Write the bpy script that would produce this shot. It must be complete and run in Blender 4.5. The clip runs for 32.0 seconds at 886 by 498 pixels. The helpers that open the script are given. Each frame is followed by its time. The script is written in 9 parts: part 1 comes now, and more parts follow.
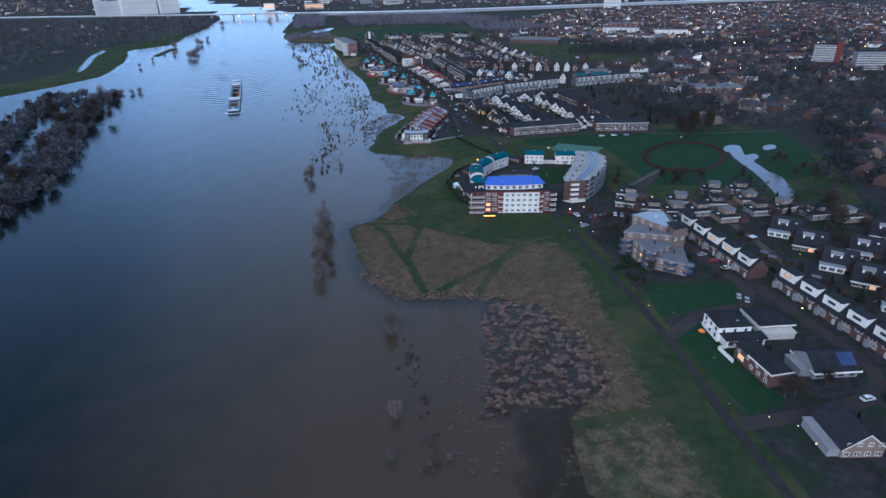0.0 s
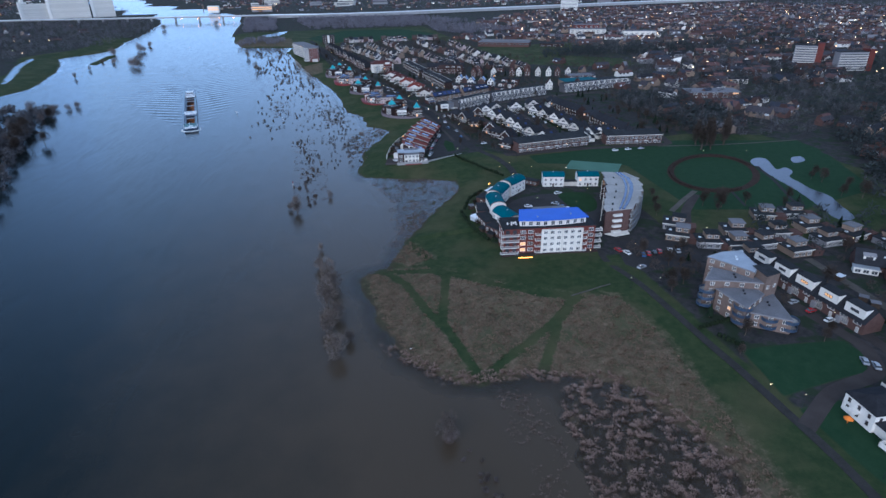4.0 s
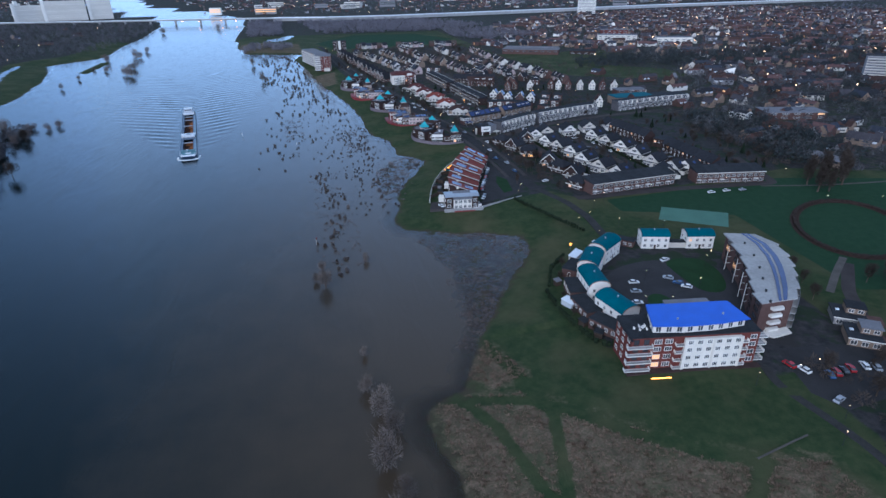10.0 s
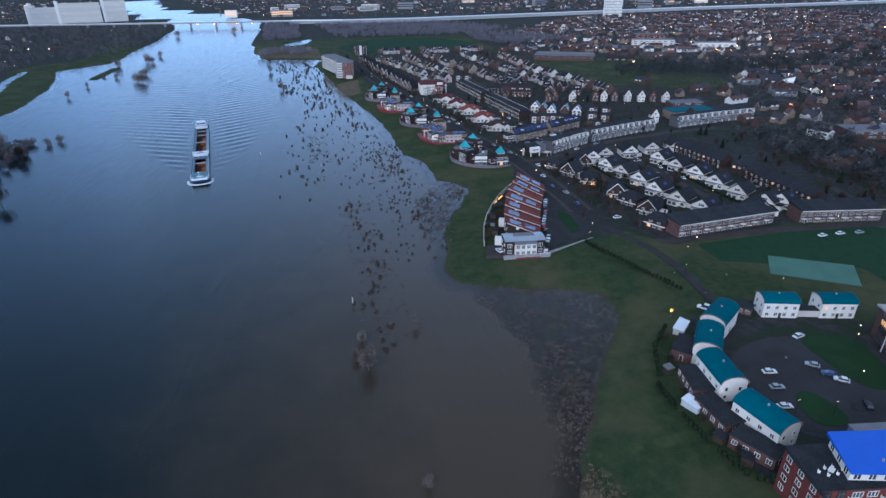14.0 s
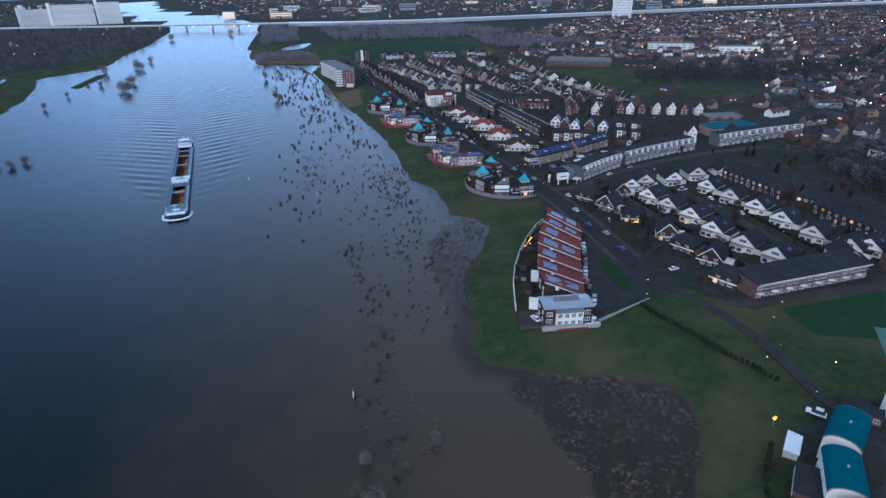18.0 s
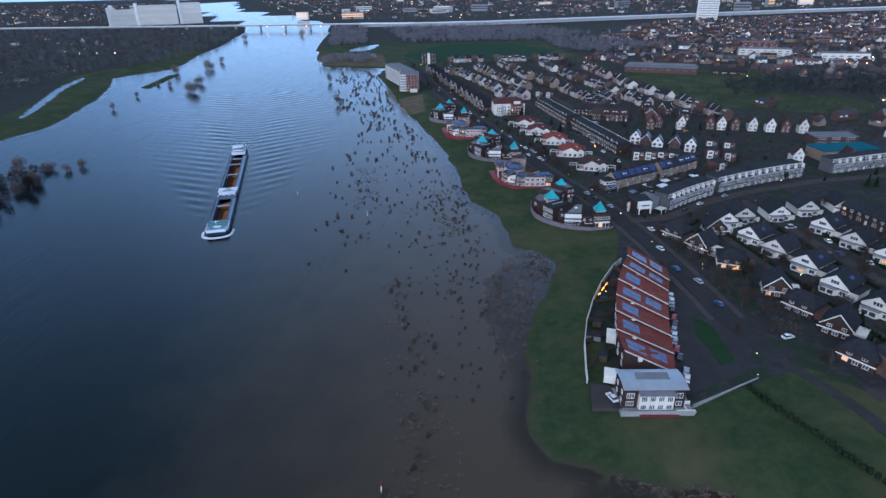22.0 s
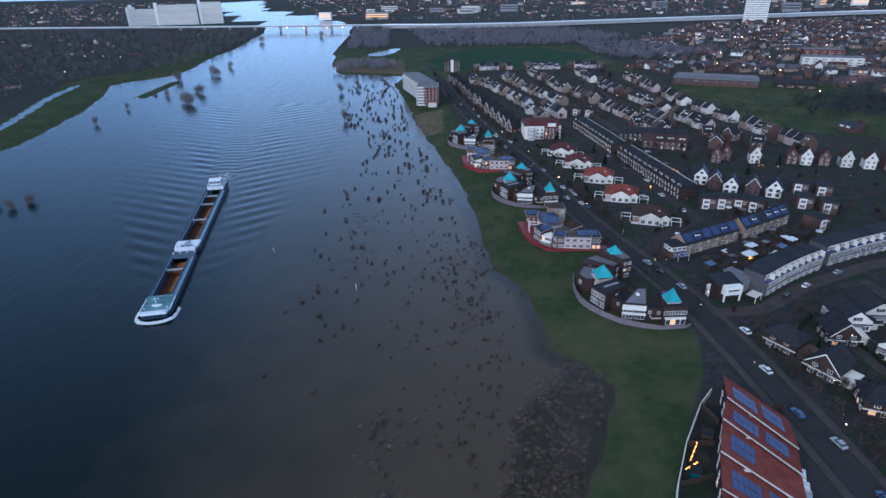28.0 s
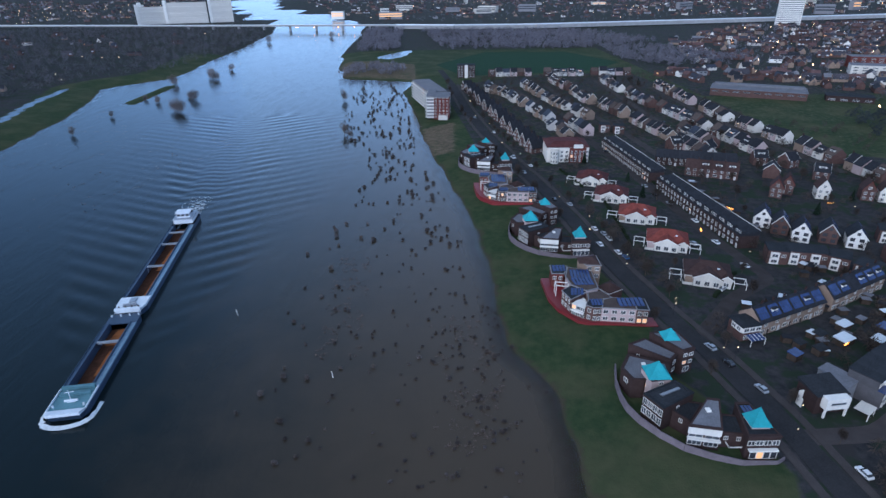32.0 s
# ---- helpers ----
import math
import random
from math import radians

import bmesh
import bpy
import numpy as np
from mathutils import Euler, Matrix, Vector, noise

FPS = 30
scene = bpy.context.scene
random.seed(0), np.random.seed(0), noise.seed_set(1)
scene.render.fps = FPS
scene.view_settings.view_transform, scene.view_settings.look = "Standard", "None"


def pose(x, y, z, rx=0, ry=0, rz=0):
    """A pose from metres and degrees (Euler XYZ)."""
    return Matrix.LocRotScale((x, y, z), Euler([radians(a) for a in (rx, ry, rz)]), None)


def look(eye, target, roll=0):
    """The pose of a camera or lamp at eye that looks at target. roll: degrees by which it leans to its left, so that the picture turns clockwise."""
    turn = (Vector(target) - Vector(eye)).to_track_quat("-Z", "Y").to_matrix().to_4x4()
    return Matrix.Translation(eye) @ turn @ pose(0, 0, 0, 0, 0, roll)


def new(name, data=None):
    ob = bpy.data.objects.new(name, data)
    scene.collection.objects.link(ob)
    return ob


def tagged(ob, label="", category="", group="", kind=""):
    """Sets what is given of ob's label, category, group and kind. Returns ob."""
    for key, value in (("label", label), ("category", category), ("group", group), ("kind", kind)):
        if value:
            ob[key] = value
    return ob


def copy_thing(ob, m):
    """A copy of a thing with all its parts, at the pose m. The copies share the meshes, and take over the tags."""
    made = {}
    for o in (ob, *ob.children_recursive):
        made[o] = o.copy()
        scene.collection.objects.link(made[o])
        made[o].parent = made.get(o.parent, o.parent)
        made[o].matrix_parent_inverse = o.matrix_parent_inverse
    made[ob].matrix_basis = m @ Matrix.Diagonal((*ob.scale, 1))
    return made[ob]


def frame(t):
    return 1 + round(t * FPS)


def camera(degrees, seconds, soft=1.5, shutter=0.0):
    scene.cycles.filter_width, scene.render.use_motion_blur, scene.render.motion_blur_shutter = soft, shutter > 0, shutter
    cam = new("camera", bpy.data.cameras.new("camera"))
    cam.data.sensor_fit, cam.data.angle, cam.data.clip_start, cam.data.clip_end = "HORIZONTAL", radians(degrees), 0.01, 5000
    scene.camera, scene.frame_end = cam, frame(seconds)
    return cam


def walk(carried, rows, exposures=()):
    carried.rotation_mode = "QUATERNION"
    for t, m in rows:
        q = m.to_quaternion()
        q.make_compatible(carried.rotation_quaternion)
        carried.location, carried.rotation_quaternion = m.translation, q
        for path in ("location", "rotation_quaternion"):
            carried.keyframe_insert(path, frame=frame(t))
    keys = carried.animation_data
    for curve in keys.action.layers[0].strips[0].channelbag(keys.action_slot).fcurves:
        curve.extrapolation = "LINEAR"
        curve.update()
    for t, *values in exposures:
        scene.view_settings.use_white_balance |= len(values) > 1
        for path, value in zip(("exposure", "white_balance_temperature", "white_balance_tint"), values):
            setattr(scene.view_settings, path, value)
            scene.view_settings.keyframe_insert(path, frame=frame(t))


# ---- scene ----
cam = camera(76.0, 32.0)
PATH = [
    (0, (27.969, -8.894, 124.062), (28.211, -7.115, 123.181), -1.0),
    (1, (21.856, 7.193, 123.099), (22.169, 8.961, 122.219), -1.0),
    (2, (15.872, 22.666, 122.591), (16.259, 24.419, 121.71), -0.9),
    (3, (9.241, 37.825, 122.378), (9.643, 39.575, 121.498), -0.9),
    (6, (-4.021, 83.126, 121.637), (-3.625, 84.878, 120.758), -1.1),
    (7, (-5.744, 98.069, 121.409), (-5.347, 99.821, 120.53), -1.0),
    (8, (-6.66, 112.722, 121.276), (-6.26, 114.474, 120.399), -0.9),
    (9, (-7.178, 128.18, 121.893), (-6.778, 129.932, 121.017), -0.9),
    (10, (-7.87, 143.94, 121.235), (-7.471, 145.694, 120.36), -0.8),
    (11, (-9.465, 159.677, 120.667), (-9.081, 161.435, 119.794), -0.8),
    (12, (-11.403, 174.898, 120.262), (-11.035, 176.66, 119.391), -0.8),
    (13, (-13.907, 189.782, 120.315), (-13.546, 191.546, 119.444), -0.9),
    (14, (-16.075, 204.904, 120.169), (-15.714, 206.669, 119.3), -0.8),
    (17, (-14.186, 249.984, 120.157), (-13.828, 251.75, 119.288), -0.9),
    (18, (-12.069, 262.92, 120.429), (-11.712, 264.686, 119.561), -0.9),
    (19, (-9.639, 273.154, 120.293), (-9.28, 274.92, 119.424), -0.8),
    (20, (-7.035, 281.513, 119.396), (-6.687, 283.282, 118.53), -0.8),
    (21, (-5.618, 290.591, 119.556), (-5.444, 292.387, 118.693), -1.1),
    (22, (-3.993, 301.602, 120.009), (-3.847, 303.401, 119.145), -1.1),
    (23, (-1.577, 315.509, 120.154), (-1.429, 317.307, 119.29), -1.2),
    (24, (0.711, 329.088, 120.128), (0.861, 330.885, 119.263), -1.2),
    (27, (6.675, 372.356, 120.13), (6.775, 374.156, 119.266), -1.1),
    (28, (8.259, 386.993, 120.101), (8.319, 388.795, 119.236), -1.1),
    (29, (9.57, 401.911, 120.23), (9.633, 403.713, 119.365), -1.0),
    (30, (11.063, 417.054, 120.208), (11.128, 418.855, 119.341), -0.9),
    (31, (12.516, 432.563, 119.99), (12.584, 434.364, 119.122), -0.8),
    (32, (13.928, 448.397, 119.786), (13.942, 450.199, 118.918), -0.8),
]
walk(cam, [(t, look(eye, target, roll)) for t, eye, target, roll in PATH], [(0, 0.68, 5650, 10), (32, 0.68, 5650, 10)])

# ---- world ----
import functools

world = bpy.data.worlds.new("dusk")
scene.world = world
world.use_nodes = True
wn, wl = world.node_tree.nodes, world.node_tree.links
sky = wn.new("ShaderNodeTexSky")
sky.sky_type, sky.sun_disc = "NISHITA", False
sky.sun_elevation, sky.sun_rotation = radians(24), radians(215)
sky.air_density, sky.dust_density, sky.ozone_density = 1.0, 0.3, 4.0
veil = wn.new("ShaderNodeHueSaturation")  # thin overcast greys the blue
veil.inputs["Saturation"].default_value = 0.68
wl.new(sky.outputs[0], veil.inputs["Color"])
cloud = wn.new("ShaderNodeMix")  # an even layer of cloud over the clear sky
cloud.data_type = "RGBA"
cloud.inputs["Factor"].default_value = 0.78
wc, wz = wn.new("ShaderNodeTexCoord"), wn.new("ShaderNodeSeparateXYZ")
rise, tone = wn.new("ShaderNodeMapRange"), wn.new("ShaderNodeMix")  # brighter and bluer towards the horizon
rise.interpolation_type = "SMOOTHSTEP"
rise.inputs["From Min"].default_value, rise.inputs["From Max"].default_value = 0.0, 0.85
tone.data_type = "RGBA"
tone.inputs["A"].default_value, tone.inputs["B"].default_value = (3.2, 5.3, 8.9, 1), (1.55, 1.95, 2.4, 1)
wl.new(wc.outputs["Generated"], wz.inputs[0]), wl.new(wz.outputs["Z"], rise.inputs["Value"])
wl.new(rise.outputs[0], tone.inputs["Factor"])
lean, layer_tone = wn.new("ShaderNodeValToRGB"), wn.new("ShaderNodeMix")  # thinner, rosier cloud to the north-east, thicker to the west
half_x = wn.new("ShaderNodeMath")
half_x.operation = "MULTIPLY_ADD"
half_x.inputs[1].default_value = half_x.inputs[2].default_value = 0.5
lean.color_ramp.interpolation = "B_SPLINE"
stops = lean.color_ramp.elements
stops[0].position, stops[0].color = 0.1, (0.2, 0.28, 0.34, 1)
stops[1].position, stops[1].color = 1.0, (0.36, 0.37, 0.42, 1)
for at_x, tint in ((0.28, (0.4, 0.5, 0.57, 1)), (0.38, (1.2, 1.22, 1.28, 1)), (0.46, (2.3, 2.1, 2.15, 1)), (0.56, (2.85, 2.4, 2.4, 1)), (0.66, (2.9, 2.4, 2.4, 1)), (0.82, (0.5, 0.49, 0.54, 1))):
    stops.new(at_x).color = tint
layer_tone.data_type = "RGBA"
layer_tone.blend_type = "MULTIPLY"
layer_tone.inputs["Factor"].default_value = 1.0
wl.new(wz.outputs["X"], half_x.inputs[0]), wl.new(half_x.outputs[0], lean.inputs["Fac"])
wl.new(tone.outputs["Result"], layer_tone.inputs["A"]), wl.new(lean.outputs["Color"], layer_tone.inputs["B"])
wl.new(layer_tone.outputs["Result"], cloud.inputs["B"])
wl.new(veil.outputs[0], cloud.inputs["A"])
wl.new(cloud.outputs["Result"], wn["Background"].inputs[0])
wn["Background"].inputs[1].default_value = 0.15
sun_data = bpy.data.lights.new("sun", "SUN")
sun_data.energy, sun_data.angle, sun_data.color = 1.55, radians(60), (0.97, 0.96, 1.0)
sun = new("sun", sun_data)
sun.matrix_world = look((-260, -330, 200), (0, 0, 0))

# ---- materials ----
def surface(name, base, rough=0.8, scale=0.6, vary=0.25, fine=6.0, bump=0.02, metal=0.0, spread=0.12, stain=None, streak=1.0):
    """A weathered surface: broad patches, fine grain and a small shift from object to object."""
    m = bpy.data.materials.new(name)
    m.use_nodes = True
    n, l = m.node_tree.nodes, m.node_tree.links
    b = n["Principled BSDF"]
    co = n.new("ShaderNodeTexCoord")
    mp = n.new("ShaderNodeMapping")
    mp.inputs["Scale"].default_value = (1, 1, streak)
    l.new(co.outputs["Object"], mp.inputs[0])
    broad, grain = n.new("ShaderNodeTexNoise"), n.new("ShaderNodeTexNoise")
    for t, s in ((broad, scale), (grain, fine)):
        t.inputs["Scale"].default_value, t.inputs["Detail"].default_value = s, 3
        l.new(mp.outputs[0], t.inputs["Vector"])
    add = n.new("ShaderNodeMath")
    add.operation = "ADD"
    l.new(broad.outputs["Fac"], add.inputs[0]), l.new(grain.outputs["Fac"], add.inputs[1])
    ramp = n.new("ShaderNodeMapRange")
    ramp.inputs["From Min"].default_value, ramp.inputs["From Max"].default_value = 0.65, 1.35
    l.new(add.outputs[0], ramp.inputs["Value"])
    mix = n.new("ShaderNodeMix")
    mix.data_type = "RGBA"
    dark = stain or tuple(c * (1 - vary) for c in base)
    mix.inputs["A"].default_value = (*dark, 1)
    mix.inputs["B"].default_value = (*[min(1, c * (1 + vary)) for c in base], 1)
    l.new(ramp.outputs[0], mix.inputs["Factor"])
    info, hsv = n.new("ShaderNodeObjectInfo"), n.new("ShaderNodeHueSaturation")
    rnd = n.new("ShaderNodeMapRange")
    rnd.inputs["To Min"].default_value, rnd.inputs["To Max"].default_value = 1 - spread, 1 + spread
    l.new(info.outputs["Random"], rnd.inputs["Value"]), l.new(rnd.outputs[0], hsv.inputs["Value"])
    l.new(mix.outputs["Result"], hsv.inputs["Color"]), l.new(hsv.outputs[0], b.inputs["Base Color"])
    b.inputs["Roughness"].default_value, b.inputs["Metallic"].default_value = rough, metal
    b.inputs["Specular IOR Level"].default_value = 0.5 if rough < 0.6 else 0.04
    if bump:
        bp = n.new("ShaderNodeBump")
        bp.inputs["Strength"].default_value, bp.inputs["Distance"].default_value = 0.5, bump
        l.new(grain.outputs["Fac"], bp.inputs["Height"]), l.new(bp.outputs[0], b.inputs["Normal"])
    return m


def glow(name, color, strength):
    m = bpy.data.materials.new(name)
    m.use_nodes = True
    b = m.node_tree.nodes["Principled BSDF"]
    b.inputs["Base Color"].default_value = (*color, 1)
    b.inputs["Emission Color"].default_value, b.inputs["Emission Strength"].default_value = (*color, 1), strength
    return m


WHITE = surface("white_render", (0.70, 0.67, 0.62), 0.75, 0.4, 0.1, 3, 0.01, streak=0.3)
CREAM = surface("cream_render", (0.60, 0.56, 0.50), 0.8, 0.4, 0.12, 3, 0.01, streak=0.3)
PALE = surface("pale_grey_brick", (0.46, 0.44, 0.42), 0.85, 0.5, 0.15, 5, 0.02)
ROSE = surface("pale_rose_brick", (0.43, 0.335, 0.32), 0.88, 0.5, 0.15, 6, 0.02)
ROSETAN = surface("rose_tan_brick", (0.17, 0.125, 0.105), 0.9, 0.5, 0.2, 8, 0.03)
MAUVE = surface("mauve_grey_brick", (0.15, 0.125, 0.14), 0.88, 0.5, 0.2, 6, 0.02)
BROWNROOF = surface("brown_gravel_roof", (0.085, 0.065, 0.058), 0.95, 0.3, 0.25, 5, 0.02)
GREYR = surface("grey_render", (0.23, 0.225, 0.235), 0.8, 0.4, 0.15, 4, 0.01)
BRICK = surface("brown_brick", (0.1, 0.06, 0.053), 0.9, 0.5, 0.25, 8, 0.03)
REDBRICK = surface("red_brick", (0.125, 0.04, 0.034), 0.9, 0.5, 0.22, 8, 0.03)
DARKBRICK = surface("dark_brick", (0.048, 0.032, 0.03), 0.9, 0.5, 0.25, 8, 0.03)
TANBRICK = surface("tan_brick", (0.24, 0.175, 0.135), 0.9, 0.5, 0.2, 8, 0.03)
TILE_DARK = surface("dark_roof_tiles", (0.027, 0.028, 0.033), 0.75, 0.5, 0.3, 5, 0.05)
TILE_BROWN = surface("brown_roof_tiles", (0.055, 0.034, 0.031), 0.8, 0.5, 0.3, 5, 0.05)
TILE_MAROON = surface("maroon_roof_tiles", (0.08, 0.03, 0.029), 0.75, 0.35, 0.35, 3, 0.05)
TILE_RED = surface("red_roof_tiles", (0.165, 0.045, 0.036), 0.75, 0.35, 0.35, 3, 0.05)
WALLGREY = surface("dark_grey_brick", (0.085, 0.082, 0.088), 0.85, 0.4, 0.2, 5, 0.02)
ROOFMIX = surface("mixed_roof_tiles", (0.058, 0.054, 0.062), 0.8, 0.1, 0.45, 1.5, 0.0)
SLATE = surface("blue_grey_slate", (0.042, 0.048, 0.064), 0.7, 0.4, 0.25, 4, 0.03)
FELT = surface("roofing_felt", (0.03, 0.032, 0.036), 0.85, 0.25, 0.3, 2, 0.01)
FELT_PALE = surface("pale_roofing", (0.15, 0.15, 0.165), 0.8, 0.2, 0.22, 2, 0.01)
ZINC = surface("zinc_sheet", (0.33, 0.36, 0.40), 0.45, 0.3, 0.15, 3, 0.01, metal=0.4)
BLUE = surface("blue_roof_sheet", (0.011, 0.085, 0.47), 0.5, 0.3, 0.1, 3, 0.01)
TEAL = surface("teal_roof_sheet", (0.003, 0.085, 0.115), 0.7, 0.4, 0.2, 3, 0.01)
TURQ = surface("turquoise_copper", (0.045, 0.30, 0.33), 0.6, 0.5, 0.18, 4, 0.01)
SOLAR = surface("solar_panel", (0.03, 0.05, 0.13), 0.25, 0.5, 0.2, 3, 0.0)
METAL = surface("grey_metal", (0.30, 0.31, 0.33), 0.5, 0.6, 0.2, 4, 0.0, metal=0.5)
WOOD = surface("weathered_timber", (0.06, 0.045, 0.036), 0.85, 0.8, 0.3, 6, 0.02)
GLASS = surface("dark_window_glass", (0.06, 0.068, 0.08), 0.08, 0.4, 0.3, 2, 0.0, spread=0.4)
GLASS.node_tree.nodes["Principled BSDF"].inputs["Specular IOR Level"].default_value = 1.0  # double panes
LIT = glow("lit_window", (1.0, 0.5, 0.2), 0.34)
LAMP = glow("lamp_glow", (1.0, 0.62, 0.3), 9)
WARM = glow("warm_string_light", (1.0, 0.36, 0.06), 5)
ASPHALT = surface("asphalt", (0.04, 0.039, 0.041), 0.9, 0.12, 0.25, 3, 0.01)
TARMAC = surface("worn_tarmac", (0.042, 0.041, 0.04), 0.92, 0.3, 0.25, 3, 0.01)
PAVING = surface("brick_paving", (0.055, 0.048, 0.047), 0.9, 0.2, 0.25, 4, 0.01)
GRAVEL = surface("pale_path", (0.09, 0.082, 0.075), 0.95, 0.3, 0.25, 3, 0.01)
HEDGE = surface("hedge_leaves", (0.016, 0.024, 0.013), 0.9, 0.8, 0.4, 9, 0.1)
BARK = surface("bark", (0.09, 0.07, 0.055), 0.95, 1, 0.3, 8, 0.03)
TWIG = surface("bare_twigs", (0.05, 0.04, 0.034), 0.95, 0.4, 0.35, 4, 0.0, spread=0.3)
TWIG_MID = surface("grey_brown_twigs", (0.15, 0.12, 0.11), 0.95, 0.4, 0.3, 4, 0.0, spread=0.3)
# distant twigs: distance haze is put into this paler, bluish colour
TWIG_HAZE = surface("hazed_bare_wood", (0.15, 0.142, 0.165), 0.95, 0.05, 0.3, 0.4, 0.0)
TWIG_WEST = surface("dark_bare_wood", (0.094, 0.082, 0.079), 0.95, 0.03, 0.4, 0.4, 0.0)
TWIG_DARK = surface("dark_wood_edge", (0.034, 0.04, 0.041), 0.95, 0.03, 0.4, 0.4, 0.0)
TWIG_DUSK = surface("mixed_dark_wood", (0.088, 0.086, 0.092), 0.95, 0.03, 0.5, 0.4, 0.0)
TWIG_SHRUB = surface("brown_shrub_twigs", (0.11, 0.092, 0.087), 0.95, 0.4, 0.3, 4, 0.0, spread=0.3)
TWIG_PALE = surface("pale_twigs", (0.128, 0.105, 0.092), 0.95, 0.4, 0.3, 4, 0.0, spread=0.3)
EVERGREEN = surface("evergreen_needles", (0.014, 0.024, 0.015), 0.9, 0.4, 0.4, 4, 0.0, spread=0.3)
REED = surface("dead_reeds", (0.19, 0.134, 0.112), 0.95, 0.15, 0.35, 2, 0.0)
REED_WET = surface("wet_reeds", (0.125, 0.092, 0.08), 0.9, 0.15, 0.35, 2, 0.0)
TUSSOCK = surface("dry_grass", (0.145, 0.104, 0.075), 0.95, 0.15, 0.35, 2, 0.0)
HULL = surface("blue_grey_hull", (0.034, 0.058, 0.1), 0.45, 0.15, 0.25, 2, 0.01)
DECKW = surface("pale_ship_paint", (0.62, 0.66, 0.70), 0.5, 0.3, 0.12, 2, 0.0)
RUST = surface("rusty_hold", (0.07, 0.032, 0.02), 0.9, 0.15, 0.5, 1.5, 0.02)
HATCHBLUE = surface("teal_deck_paint", (0.09, 0.19, 0.22), 0.5, 0.3, 0.2, 2, 0.0)
SAND = surface("orange_sand", (0.24, 0.09, 0.035), 0.95, 0.2, 0.4, 2, 0.03)
RAILBLUE = surface("pale_blue_deck", (0.19, 0.28, 0.36), 0.5, 0.3, 0.15, 2, 0.0)
FOAM = surface("foam", (0.62, 0.66, 0.68), 0.6, 0.6, 0.2, 2, 0.05)
RED = surface("red_paint", (0.17, 0.016, 0.02), 0.5, 0.4, 0.15, 3, 0.0)
ORANGE = surface("orange_canvas", (0.8, 0.22, 0.04), 0.7, 0.5, 0.1, 3, 0.0)
RUBBER = surface("tyre_rubber", (0.02, 0.02, 0.02), 0.9, 1, 0.2, 4, 0.0)
CONCRETE = surface("concrete", (0.30, 0.295, 0.29), 0.85, 0.1, 0.2, 1, 0.01)
PITCH = surface("artificial_turf", (0.02, 0.045, 0.02), 0.9, 0.15, 0.2, 3, 0.0)


# ---- geometry helpers ----
class Geo:
    """Gathers faces for one mesh; every face keeps a material slot."""

    def __init__(self):
        self.v, self.f, self.s = [], [], []

    def face(self, pts, slot=0):
        i = len(self.v)
        self.v += [tuple(p) for p in pts]
        self.f.append(tuple(range(i, i + len(pts))))
        self.s.append(slot)
        return self

    def box(self, x0, x1, y0, y1, z0, z1, slot=0):
        return self.prism([(x0, y0), (x1, y0), (x1, y1), (x0, y1)], z0, z1, slot)

    def prism(self, ring, z0, z1, slot=0, tops=None):
        """An upright prism over a counter-clockwise ring; tops may give each corner its own height."""
        n = len(ring)
        hi = tops or [z1] * n
        i = len(self.v)
        self.v += [(x, y, z0) for x, y in ring] + [(x, y, h) for (x, y), h in zip(ring, hi)]
        for k in range(n):
            j = (k + 1) % n
            self.f.append((i + k, i + j, i + n + j, i + n + k))
        self.f += [tuple(i + n + k for k in range(n)), tuple(i + n - 1 - k for k in range(n))]
        self.s += [slot] * (n + 2)
        return self

    def tube(self, p, q, r0, r1, sides=6, slot=0, caps=True):
        p, q = Vector(p), Vector(q)
        rot = (q - p).to_track_quat("Z", "Y")
        i = len(self.v)
        for c, r in ((p, r0), (q, r1)):
            for k in range(sides):
                a = 2 * math.pi * k / sides
                self.v.append(tuple(c + rot @ Vector((r * math.cos(a), r * math.sin(a), 0))))
        for k in range(sides):
            j = (k + 1) % sides
            self.f.append((i + k, i + j, i + sides + j, i + sides + k))
            self.s.append(slot)
        if caps:
            self.f += [tuple(i + sides + k for k in range(sides)), tuple(i + sides - 1 - k for k in range(sides))]
            self.s += [slot] * 2
        return self

    def mesh(self, name, mats):
        me = bpy.data.meshes.new(name)
        me.from_pydata(self.v, [], self.f)
        for m in mats if isinstance(mats, (list, tuple)) else [mats]:
            me.materials.append(m)
        me.polygons.foreach_set("material_index", self.s)
        me.update()
        return me


def part(name, geo, mats, parent, label="", at=None):
    """Links geometry (or a ready mesh) as one mesh object under a thing or a part."""
    me = geo.mesh(name, mats) if isinstance(geo, Geo) else geo
    ob = new(name, me)
    ob.parent = parent
    if at is not None:
        ob.matrix_basis = at
    if label:
        ob["label"] = label
    return ob


def thing(name, label, category, at=None, group="", kind=""):
    """An empty at the base of a thing."""
    ob = tagged(new(name), label, category, group, kind)
    ob.empty_display_size = 1
    ob.matrix_basis = at if at is not None else Matrix()
    return ob


def solid(name, geo, mats, label, category, at=None, group="", kind=""):
    ob = tagged(new(name, geo.mesh(name, mats) if isinstance(geo, Geo) else geo), label, category, group, kind)
    if at is not None:
        ob.matrix_basis = at
    return ob


